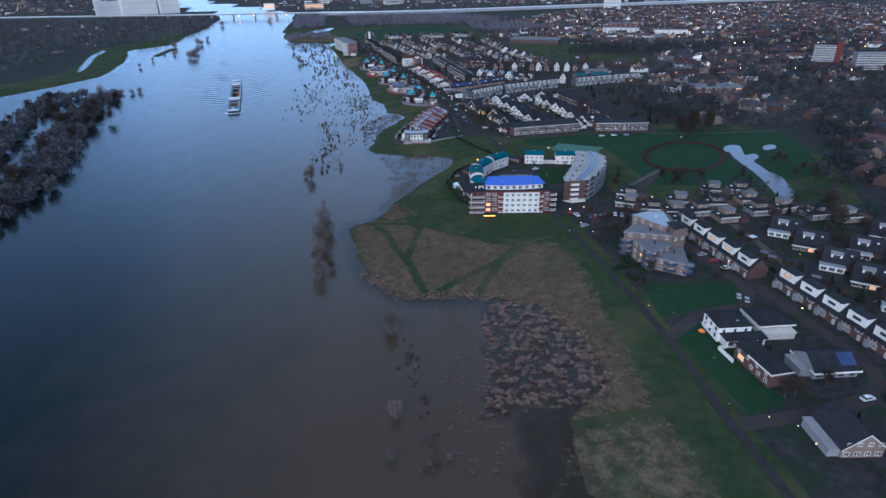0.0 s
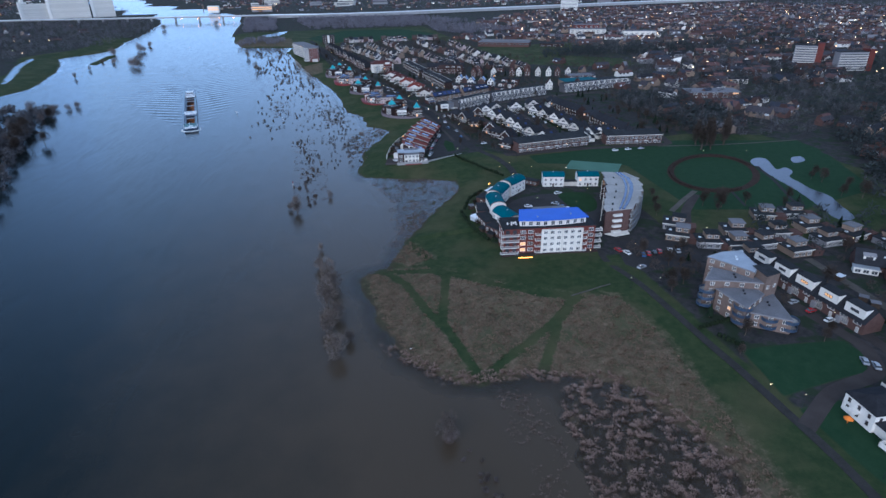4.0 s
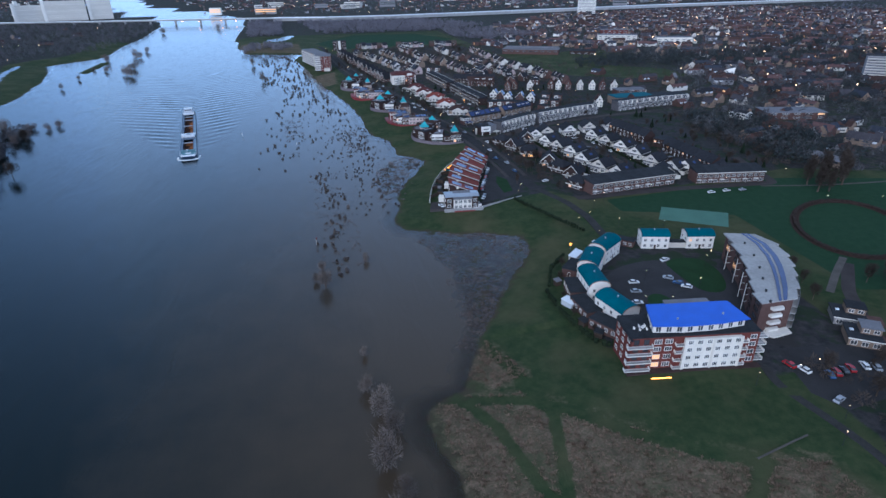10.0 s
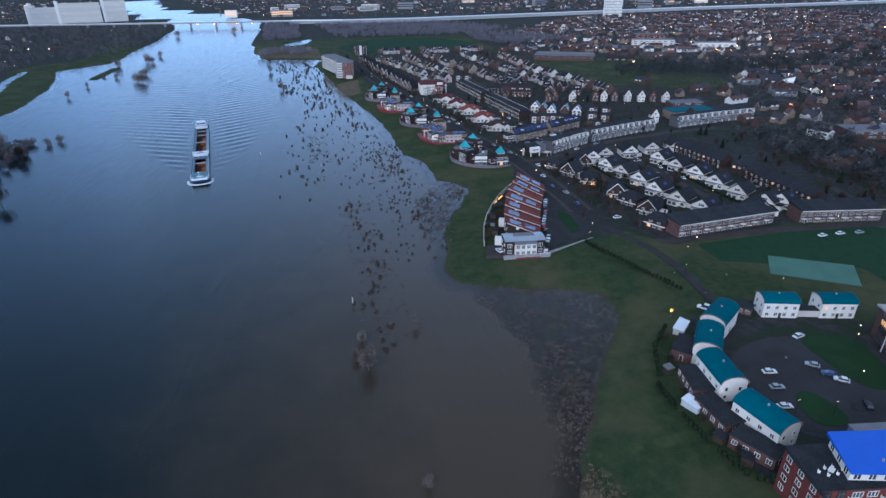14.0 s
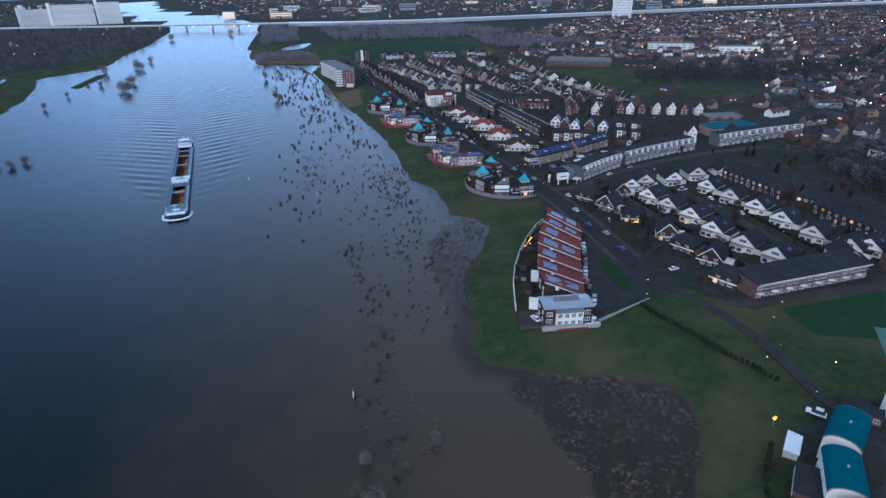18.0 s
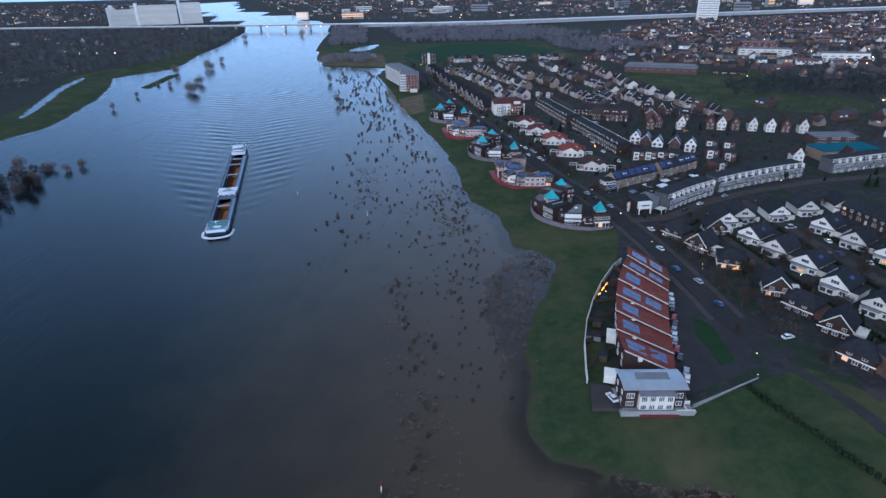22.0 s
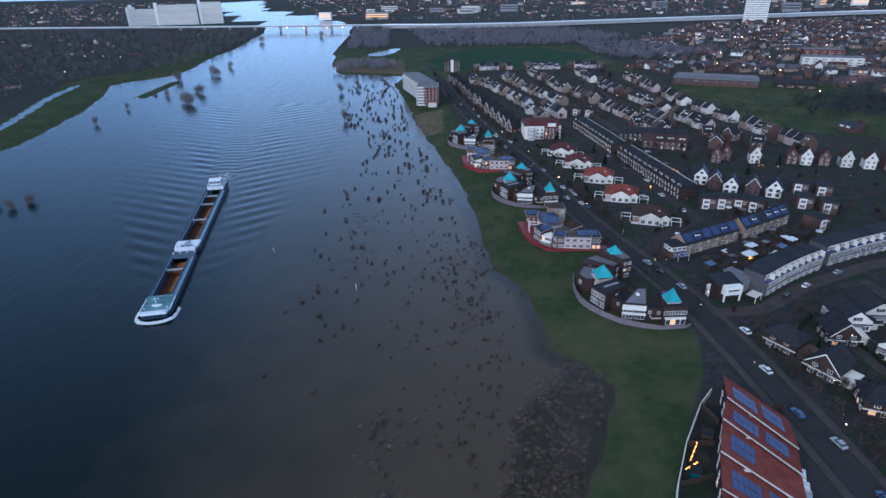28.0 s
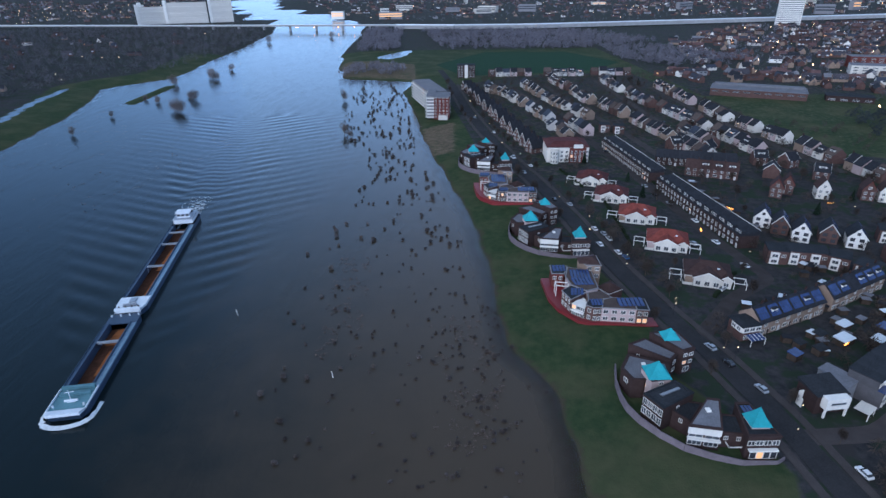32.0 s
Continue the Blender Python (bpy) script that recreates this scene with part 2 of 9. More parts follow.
# ---- the lie of the land ----
BANK_EAST = [(82, -300), (81, 60), (79, 102), (82, 116), (92, 124), (104, 131), (102, 150), (99, 160), (95, 179), (85, 188), (73, 191), (57, 195), (44, 197), (34, 202), (27, 211), (23, 226), (21, 248), (18, 262), (18, 281), (30, 284), (36, 297),
             (51, 322), (66, 344), (88, 374), (90, 392), (70, 400), (49, 407), (33, 414), (31, 428), (34, 442), (40, 472), (50, 493)]
BANK_EAST += [(59, 510), (68, 529), (62, 544), (52, 551), (52, 575), (51, 589), (42, 608), (37, 621), (37, 673), (33, 725), (28, 760), (22, 799), (12, 851), (2, 920), (-7, 1004), (-23, 1109),
              (-12, 1180), (-60, 1200), (-105, 1215), (-120, 1300), (-139, 1451), (-150, 1700), (-155, 1840), (-170, 2100), (-300, 2500), (-700, 3300)]
BANK_EAST += [(-1250, 5600), (7000, 5600), (7000, -300)]
BANK_WEST = [(-7000, -300), (-800, -300), (-620, 300), (-460, 600), (-350, 800), (-328, 860), (-335, 920), (-344, 992), (-370, 1090), (-395, 1160), (-385, 1185), (-343, 1238), (-340, 1300),
             (-352, 1400), (-352, 1559), (-370, 1750), (-379, 1905), (-420, 2100), (-620, 2500), (-950, 3300), (-1650, 5600), (-7000, 5600)]


def inside(P, ring):
    """Which rows of P lie in the ring."""
    x, y = P[:, 0], P[:, 1]
    hit = np.zeros(len(P), bool)
    for (x0, y0), (x1, y1) in zip(ring, ring[1:] + ring[:1]):
        if y0 != y1:
            hit ^= ((y0 > y) != (y1 > y)) & (x < (x1 - x0) * (y - y0) / (y1 - y0) + x0)
    return hit


def away(P, line):
    """The distance from each row of P to a line of points."""
    best = np.full(len(P), 1e9)
    for a, b in zip(line, line[1:]):
        a, b = np.array(a, float), np.array(b, float)
        t = np.clip(((P - a) @ (b - a)) / ((b - a) @ (b - a)), 0, 1)
        best = np.minimum(best, np.hypot(*(P - a - t[:, None] * (b - a)).T))
    return best


def rounded(ring, times=2):
    """A ring with its corners cut off."""
    for _ in range(times):
        ring = [(a[0] + (b[0] - a[0]) * f, a[1] + (b[1] - a[1]) * f) for a, b in zip(ring, ring[1:] + ring[:1]) for f in (0.25, 0.75)]
    return ring


POND = rounded([(287, 365), (297, 372), (305, 370), (296, 353), (292, 345), (303, 350), (300, 339), (289, 333), (288, 320), (285, 310), (288, 300), (280, 284), (274, 267), (261, 267), (268, 286), (275, 308), (279, 330), (283, 350)])
POOL = rounded([(312, 353), (327, 357), (331, 369), (319, 365)])
INLET = rounded([(-364, 880), (-376, 905), (-398, 985), (-422, 1060), (-434, 1150), (-422, 1150), (-410, 1066), (-390, 1000), (-368, 915)])
NORTH_POND = rounded([(-85, 1388), (-66, 1440), (-30, 1492), (-24, 1470), (-38, 1400), (-55, 1372)])
TONGUE = rounded([(-331, 1082), (-310, 1056), (-303, 1075), (-308, 1172), (-320, 1210)])  # grassy spit by the west bank


# shallow shelves where reeds stand in a hand's depth of water
SHELVES = [[(76, 193), (66, 172), (62, 153), (61, 140), (58, 120), (57, 122), (102, 118), (107, 130), (98, 182)],
           [(42, 412), (66, 402), (86, 403), (96, 397), (99, 385), (86, 366), (71, 352), (59, 334), (50, 318), (38, 324), (40, 345), (44, 372), (36, 395)],
           [(62, -60), (62, 60), (62, 122), (84, 121), (86, -60)],
           [(30, 458), (44, 474), (50, 500), (60, 524), (68, 534), (58, 545), (44, 536), (32, 520), (24, 490)]]


def heights(P):
    P = np.asarray(P, float)
    east, west = inside(P, BANK_EAST), inside(P, BANK_WEST)
    d = np.where(east | west, 1, -1) * np.minimum(away(P, BANK_EAST), away(P, BANK_WEST))
    x, y = P[:, 0], P[:, 1]
    ragged = 2.4 * np.sin(x * 0.13 + 1.7 * np.sin(y * 0.07)) + 1.9 * np.sin(y * 0.21 + 1.4 * np.sin(x * 0.11)) + 1.2 * np.sin(0.43 * x + 0.39 * y) + 0.8 * np.sin(0.9 * y - 0.7 * x)
    d = d + ragged * np.where((x > 0) & (x < 130) & (y < 310), 0.55, 0.3)
    slope = np.where((P[:, 1] < 310) & (P[:, 0] > 0), 0.055, 0.13)
    up = 4 * (1 - np.exp(-np.maximum(d, 0) * slope / 4 * 1.6))
    up = np.where(d > 30, np.minimum(4, up + (d - 30) * 0.04), up)
    z = np.where(d > 0, up, np.maximum(d * 0.05, -2.5))
    hummock = np.sin(1.3 * x + 2.3 * np.sin(0.37 * y)) * np.sin(1.1 * y + 2.1 * np.sin(0.43 * x)) + 0.6 * np.sin(0.31 * x - 0.23 * y + np.sin(0.15 * y))
    for ring in SHELVES:
        edge = np.where(inside(P, ring), 1, -1) * away(P, ring + ring[:1])
        shelf = -0.1 + 0.12 * hummock
        k = np.clip(0.5 + (edge + 0.7 * ragged) / 9, 0, 1)
        z = np.where((z < 0.05) & (k > 0), np.maximum(z, z * (1 - k) + shelf * k), z)
    for ring in (POND, POOL, INLET, NORTH_POND):
        z = np.where(inside(P, ring), 3.3, z)
    z = np.where(inside(P, TONGUE), np.maximum(z, 0.7), z)
    return z


def height(x, y):
    return float(heights([(x, y)])[0])


def spread_axis(*runs):
    out = []
    for a, b, step in runs:
        out += list(np.arange(a, b, step))
    return np.array(out)


def sheet(xs, ys):
    X, Y = np.meshgrid(xs, ys)
    P = np.stack([X.ravel(), Y.ravel()], 1)
    w, h = len(xs), len(ys)
    i = (np.arange(h - 1)[:, None] * w + np.arange(w - 1)).ravel()
    return P, np.stack([i, i + 1, i + w + 1, i + w], 1)


def sheet_mesh(name, P, z, F, mats):
    me = bpy.data.meshes.new(name)
    me.from_pydata(np.column_stack([P, z]).tolist(), [], F.tolist())
    for m in mats:
        me.materials.append(m)
    me.polygons.foreach_set("use_smooth", np.ones(len(F), bool))
    return me


# cover of the ground: red = dry brown growth, green = dark town ground, blue = mown green
BROWN = [[(19, 281), (30, 281), (50, 276), (60, 263), (86, 240), (100, 234), (116, 229), (119, 203), (116, 176), (114, 157), (112, 137), (110, 117), (62, 117), (62, 153), (66, 172), (73, 191), (57, 196), (44, 197), (32, 203), (26, 214), (21, 248)],
         [(33, 290), (45, 309), (53, 284), (40, 281)], [(72, -60), (72, 60), (72, 104), (80, 112), (98, 114), (112, 113), (112, -60)], [(-12, 1190), (-110, 1226), (-125, 1375), (-17, 1310)], [(2, 934), (29, 948), (26, 858), (4, 854)]]
# mown tracks that cross the rough field
TRACKS = [[(26, 281), (28, 279), (35, 264), (39, 243), (44, 227), (47, 207), (48, 196)], [(43, 309), (50, 279), (53, 266), (48, 246), (43, 230)], [(20, 281), (28, 279), (48, 272), (58, 264), (72, 249), (86, 239), (98, 234)],
          [(100, 233), (86, 221), (73, 212), (60, 204), (50, 197)], [(94, 227), (86, 220), (80, 210), (68, 192)], [(60, 113), (91, 115), (115, 115), (131, 122)]]
TOWN = [[(131, 60), (136, 150), (136, 190), (136, 262), (128, 262), (124, 280), (84, 290), (86, 330), (110, 362), (130, 372), (160, 360), (176, 330), (170, 270), (200, 250),
         (300, 250), (345, 330), (345, 420), (290, 440), (140, 420), (125, 440), (95, 432)],
        ]
TOWN[0] += [(78, 428), (62, 434), (66, 480), (80, 505), (96, 530), (104, 552), (100, 570), (85, 600), (92, 625), (80, 680), (68, 700), (62, 750), (50, 800), (35, 960), (20, 1110), (110, 1190), (260, 1210), (290, 1010),
            (285, 800), (330, 850), (420, 940), (460, 980), (700, 1050), (2500, 1050), (2500, 60)]
GREEN = [[(13, 1304), (99, 1449), (229, 1432), (280, 1303), (223, 1227), (49, 1197)],
         [(200, 300), (205, 380), (150, 400), (150, 418), (270, 425), (330, 408), (358, 401), (354, 378), (345, 354), (320, 300), (255, 285)], [(136, 163), (176, 165), (176, 181), (139, 186)], [(136, 150), (136, 157), (150, 157), (150, 110), (136, 108)]]

PASTURE = [[(300, 925), (372, 914), (455, 836), (455, 770), (378, 782), (300, 830), (285, 880)]]  # rough grass between the house rows
xs = spread_axis((-7000, -1000, 500), (-1000, -460, 60), (-460, -295, 6), (-295, -115, 20), (-115, -20, 8), (-20, 14, 2.5), (14, 124, 1.5), (124, 230, 2.5), (230, 340, 2.5), (340, 460, 6), (460, 1000, 30), (1000, 7001, 500))
ys = spread_axis((-300, 40, 40), (40, 320, 1.5), (320, 620, 2.5), (620, 1240, 7), (1240, 1520, 10), (1520, 2200, 40), (2200, 5601, 340))
P, F = sheet(xs, ys)
gz = heights(P)
near = (P[:, 0] > 0) & (P[:, 0] < 130) & (P[:, 1] < 320)
gz += np.where(near & (gz > 0.3), [0.25 * noise.noise((x * 0.12, y * 0.12, 0)) for x, y in P], 0)
GROUND = bpy.data.materials.new("grass_and_soil")
GROUND.use_nodes = True
n, l = GROUND.node_tree.nodes, GROUND.node_tree.links
bs = n["Principled BSDF"]
bs.inputs["Roughness"].default_value, bs.inputs["Specular IOR Level"].default_value = 0.95, 0.05
co, at = n.new("ShaderNodeTexCoord"), n.new("ShaderNodeVertexColor")
at.layer_name = "cover"
sep = n.new("ShaderNodeSeparateColor")
l.new(at.outputs[0], sep.inputs[0])


def ground_noise(scale, detail=4, rough=0.6):
    t = n.new("ShaderNodeTexNoise")
    t.inputs["Scale"].default_value, t.inputs["Detail"].default_value, t.inputs["Roughness"].default_value = scale, detail, rough
    l.new(co.outputs["Object"], t.inputs["Vector"])
    return t.outputs["Fac"]


def ground_mix(fac, a, b):
    m = n.new("ShaderNodeMix")
    m.data_type = "RGBA"
    for sock, v in ((m.inputs["Factor"], fac), (m.inputs["A"], a), (m.inputs["B"], b)):
        if isinstance(v, tuple):
            sock.default_value = (*v, 1)
        else:
            l.new(v, sock)
    return m.outputs["Result"]


def ground_ramp(v, a, b):
    m = n.new("ShaderNodeMapRange")
    m.inputs["From Min"].default_value, m.inputs["From Max"].default_value = a, b
    l.new(v, m.inputs["Value"])
    return m.outputs[0]


def ground_sum(a, b, k):
    m = n.new("ShaderNodeMath")
    m.operation = "MULTIPLY_ADD"
    l.new(b, m.inputs[0])
    m.inputs[1].default_value = k
    l.new(a, m.inputs[2])
    return m.outputs[0]


big, mid, small = ground_noise(0.035), ground_noise(0.25, 5, 0.7), ground_noise(1.6, 3)
grass = ground_mix(ground_ramp(mid, 0.35, 0.65), (0.023, 0.04, 0.018), (0.042, 0.057, 0.026))
grass = ground_mix(ground_ramp(big, 0.45, 0.75), grass, (0.075, 0.071, 0.038))
brown = ground_mix(ground_ramp(mid, 0.35, 0.68), (0.072, 0.054, 0.037), (0.188, 0.136, 0.098))
brown = ground_mix(ground_ramp(small, 0.4, 0.7), brown, (0.066, 0.066, 0.037))
brown = ground_mix(ground_ramp(ground_noise(0.06, 4), 0.5, 0.78), brown, (0.05, 0.062, 0.031))
soil = ground_mix(ground_ramp(mid, 0.35, 0.65), (0.024, 0.0245, 0.027), (0.052, 0.049, 0.05))
lawn = ground_mix(ground_ramp(mid, 0.3, 0.7), (0.015, 0.04, 0.02), (0.024, 0.052, 0.027))
soil = ground_mix(ground_ramp(ground_noise(0.11, 3), 0.48, 0.58), soil, (0.026, 0.037, 0.024))
soil = ground_mix(ground_ramp(ground_noise(0.07, 4), 0.55, 0.65), soil, (0.036, 0.034, 0.034))
c = ground_mix(ground_ramp(ground_sum(sep.outputs[1], mid, 0.5), 0.6, 0.85), grass, soil)
c = ground_mix(ground_ramp(ground_sum(sep.outputs[0], mid, 0.9), 0.75, 1.1), c, brown)
c = ground_mix(ground_ramp(ground_sum(sep.outputs[2], mid, 0.3), 0.55, 0.75), c, lawn)
gp = n.new("ShaderNodeSeparateXYZ")
l.new(co.outputs["Object"], gp.inputs[0])
c = ground_mix(ground_ramp(ground_sum(gp.outputs["Z"], mid, 1.6), 0.62, 1.15), (0.062, 0.046, 0.034), c)  # wet silt at the waterline
l.new(c, bs.inputs["Base Color"])
bump = n.new("ShaderNodeBump")
bump.inputs["Strength"].default_value, bump.inputs["Distance"].default_value = 0.6, 0.25
l.new(small, bump.inputs["Height"]), l.new(bump.outputs[0], bs.inputs["Normal"])
me = sheet_mesh("ground", P, gz, F, [GROUND])
col = np.zeros((len(P), 4), np.float32)
col[:, 3] = 1
for k, rings in ((0, BROWN), (1, TOWN), (2, GREEN)):
    for ring in rings:
        d = np.where(inside(P, ring), 1, -1) * away(P, ring + ring[:1])
        soft = 15 if ring is BROWN[0] else (9, 5, 4)[k]
        col[:, k] = np.maximum(col[:, k], (0.55 if ring is BROWN[2] else 1.0) * np.clip(0.5 + d / soft, 0, 1))
for line in TRACKS:
    col[:, 0] *= np.clip((away(P, line) - 0.9) / 2.2, 0, 1)
west_inner = inside(P, BANK_WEST) & (away(P, BANK_WEST) > 55)
col[west_inner, 1] = 1
col[(P[:, 1] > 1480) | ((P[:, 0] > 290) & (P[:, 1] > 1040)) | (P[:, 0] > 470), 1] = 1
tongue = inside(P, TONGUE)
col[tongue] = (0, 0, 0.3, 1)
hazed_yard = ((P[:, 0] > 60) & (P[:, 1] > 790)) | (P[:, 0] > 300) & (P[:, 1] > 420) | (P[:, 1] > 1480)  # far gardens and yards, browned paler to stand in for haze
col[hazed_yard & (col[:, 2] < 0.3), 0] = np.maximum(col[hazed_yard & (col[:, 2] < 0.3), 0], 0.3)
for ring in PASTURE:
    open_land = np.clip(0.5 + np.where(inside(P, ring), 1, -1) * away(P, ring + ring[:1]) / 12, 0, 1)
    col[:, 1] *= 1 - open_land
    col[:, 0] = np.maximum(col[:, 0] * (1 - open_land), 0.28 * open_land)
col[:, 1] *= 1 - col[:, 2]
layer = me.color_attributes.new("cover", "FLOAT_COLOR", "POINT")
layer.data.foreach_set("color", col.ravel())
tagged(new("ground", me), "grassy river bank with dry brown fields and dark town soil", "ground", kind="structure")

# ---- water ----
SHIP_BOW, SHIP_STERN = Vector((-99.5, 581.0, 0)), Vector((-124.5, 745.0, 0))
WATER = bpy.data.materials.new("silty_river_water")
WATER.use_nodes = True
n, l = WATER.node_tree.nodes, WATER.node_tree.links
co = n.new("ShaderNodeTexCoord")
ripple, swell = ground_noise(0.9, 3), ground_noise(0.05, 4)
px = n.new("ShaderNodeSeparateXYZ")
l.new(co.outputs["Object"], px.inputs[0])
shallow = ground_ramp(ground_sum(px.outputs["X"], swell, 60), -60, 40)  # silt over the drowned meadow, darker channel
mix = ground_mix(shallow, (0.0035, 0.0078, 0.008), (0.056, 0.041, 0.0275))
# silt hides the bed within half a metre; over it lies the sheen of the surface
depth, veiled = n.new("ShaderNodeAttribute"), n.new("ShaderNodeMapRange")
depth.attribute_name = "depth"
veiled.interpolation_type = "SMOOTHSTEP"
veiled.inputs["From Min"].default_value, veiled.inputs["From Max"].default_value = -0.06, 0.5
silt, clear, body, sheen = (n.new("ShaderNode" + k) for k in ("BsdfDiffuse", "BsdfTransparent", "MixShader", "BsdfGlossy"))
clear.inputs["Color"].default_value = (0.95, 0.92, 0.87, 1)
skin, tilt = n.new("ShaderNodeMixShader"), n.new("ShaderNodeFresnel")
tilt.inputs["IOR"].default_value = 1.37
l.new(depth.outputs["Fac"], veiled.inputs["Value"]), l.new(veiled.outputs[0], body.inputs[0])
l.new(mix, silt.inputs["Color"]), l.new(clear.outputs[0], body.inputs[1]), l.new(silt.outputs[0], body.inputs[2])
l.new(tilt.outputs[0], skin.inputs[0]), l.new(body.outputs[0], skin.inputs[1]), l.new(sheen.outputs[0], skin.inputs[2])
n.remove(n["Principled BSDF"])
l.new(skin.outputs[0], n["Material Output"].inputs["Surface"])
bump = n.new("ShaderNodeBump")
bump.inputs["Strength"].default_value, bump.inputs["Distance"].default_value = 0.4, 0.1
drift = n.new("ShaderNodeMapping")  # long slack streaks along the current
drift.inputs["Scale"].default_value = (0.16, 0.035, 1)
l.new(co.outputs["Object"], drift.inputs[0])
slick = n.new("ShaderNodeTexNoise")
slick.inputs["Scale"].default_value, slick.inputs["Detail"].default_value, slick.inputs["Distortion"].default_value = 1.0, 5, 0.8
l.new(drift.outputs[0], slick.inputs["Vector"])
rough = n.new("ShaderNodeMapRange")
rough.inputs["From Min"].default_value, rough.inputs["From Max"].default_value = 0.38, 0.68
rough.inputs["To Min"].default_value, rough.inputs["To Max"].default_value = 0.06, 0.26
l.new(slick.outputs["Fac"], rough.inputs["Value"]), l.new(rough.outputs[0], sheen.inputs["Roughness"])
l.new(ground_sum(ripple, slick.outputs["Fac"], 5.0), bump.inputs["Height"])
l.new(bump.outputs[0], sheen.inputs["Normal"]), l.new(bump.outputs[0], tilt.inputs["Normal"])
xs = spread_axis((-7000, -1000, 750), (-1000, -460, 60), (-460, -240, 10), (-240, 14, 1.5), (14, 110, 1.5), (110, 410, 100), (410, 7100, 1000))
ys = spread_axis((-300, 40, 60), (40, 540, 1.5), (540, 1000, 1.5), (1000, 2000, 25), (2000, 5700, 400))
P, F = sheet(xs, ys)
# the barge's wake: ridges that spread from bow and stern at a narrow angle
axis = (SHIP_STERN - SHIP_BOW).normalized()
side = Vector((axis.y, -axis.x, 0))
R = P - np.array(SHIP_BOW.xy)
along, across = R @ np.array(axis.xy), R @ np.array(side.xy)
wz = np.zeros(len(P))
for start, size in ((-4, 0.3), (60, 0.18), (150, 0.36)):
    s = along - start
    q = np.abs(across) / np.maximum(s, 1)
    wedge = np.clip((0.42 - q) / 0.08, 0, 1) * np.clip(s / 30, 0, 1) * np.exp(-np.maximum(s - 60, 0) / 190)
    crest = np.clip(np.abs(across) / 16 - 0.4, 0, 1) * np.exp(-np.abs(across) / 60)
    wz += size * wedge * crest * (0.65 + 0.35 * np.sin(0.045 * s + 0.09 * across)) * np.sin(2 * math.pi * (s - 0.55 * np.abs(across)) / 12.5 + 0.05 * across + 0.7 * np.sin(0.03 * s))
behind = np.clip((along - 168) / 20, 0, 1) * np.exp(-((across / 14) ** 2)) * np.exp(-np.maximum(along - 170, 0) / 130)
wz += 0.14 * behind * np.sin(along * 0.75 + np.sin(across * 0.3))
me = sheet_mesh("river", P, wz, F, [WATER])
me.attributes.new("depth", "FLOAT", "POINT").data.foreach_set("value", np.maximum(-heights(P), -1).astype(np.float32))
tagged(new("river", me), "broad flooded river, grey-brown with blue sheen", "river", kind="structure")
POND_WATER = surface("pond_water", (0.014, 0.018, 0.02), 0.22, 0.2, 0.2, 1.5, 0.05)
for ring, level, label in ((POND, 3.75, "shallow park pond reflecting the sky"), (POOL, 3.75, "small round park pool reflecting the sky"), (INLET, 3.5, "narrow flooded ditch behind the west dike"), (NORTH_POND, 3.6, "pond in the rough field near the bridge")):
    tagged(new("pond", Geo().face([(x, y, level) for x, y in ring]).mesh("pond", POND_WATER)), label, "pond", kind="structure")

# ---- windows, doors and house kinds ----
@functools.lru_cache(maxsize=None)
def window_mesh(w, h, kind="white", lit=False, bars=1):
    """A framed window, standing on its sill, facing -y: a frame with panes set back in it."""
    g, f, t = Geo(), 0.11, 0.1
    xs = [-w / 2]
    for k in range(bars + 1):
        lo = -w / 2 + f / 2 + (w - f) * k / (bars + 1)
        hi = -w / 2 + f / 2 + (w - f) * (k + 1) / (bars + 1)
        xs += [lo + f / 2, hi - f / 2]
    xs.append(w / 2)
    zs = [0, f, h - f, h]
    N = len(xs)
    g.v = [(x, -t, z) for z in zs for x in xs] + [(x, 0, z) for z, x in ((0, xs[0]), (0, xs[-1]), (h, xs[-1]), (h, xs[0]))]
    c, o = [0, N - 1, 4 * N - 1, 3 * N], 4 * N
    for k in range(4):
        a, b = c[k], c[(k + 1) % 4]
        g.f.append((a, o + k, o + (k + 1) % 4, b))
        g.s.append(0)
    for r in range(3):
        for q in range(N - 1):
            a, b, d, e = r * N + q, r * N + q + 1, (r + 1) * N + q + 1, (r + 1) * N + q
            if r == 1 and q % 2 == 1:
                i = len(g.v)
                g.v += [(xs[q], -0.03, zs[1]), (xs[q + 1], -0.03, zs[1]), (xs[q + 1], -0.03, zs[2]), (xs[q], -0.03, zs[2])]
                g.f += [(a, b, i + 1, i), (b, d, i + 2, i + 1), (d, e, i + 3, i + 2), (e, a, i, i + 3), (i, i + 1, i + 2, i + 3)]
                g.s += [0, 0, 0, 0, 1]
            else:
                g.f.append((a, b, d, e))
                g.s.append(0)
    frame_mat = {"white": WHITE, "dark": DARKBRICK, "grey": METAL}[kind]
    return g.mesh("window", [frame_mat, LIT if lit else GLASS])


@functools.lru_cache(maxsize=None)
def door_mesh(w=1.0, h=2.1, kind="dark"):
    g = Geo().box(-w / 2 - 0.1, w / 2 + 0.1, -0.06, 0, 0, h + 0.1)
    g.box(-w / 2, w / 2, -0.1, -0.06, 0.03, h, 1).box(w / 2 - 0.2, w / 2 - 0.1, -0.14, -0.1, 1.0, 1.1, 0)
    return g.mesh("door", [WHITE, {"dark": DARKBRICK, "white": PALE, "teal": TEAL}[kind]])


def on_wall(p, q, s, z):
    """A place on the wall from p to q, s of the way along, facing out (to the right of p to q)."""
    (x0, y0), (x1, y1) = p, q
    return pose(x0 + (x1 - x0) * s, y0 + (y1 - y0) * s, z, 0, 0, math.degrees(math.atan2(y1 - y0, x1 - x0)))


rng = random.Random(7)


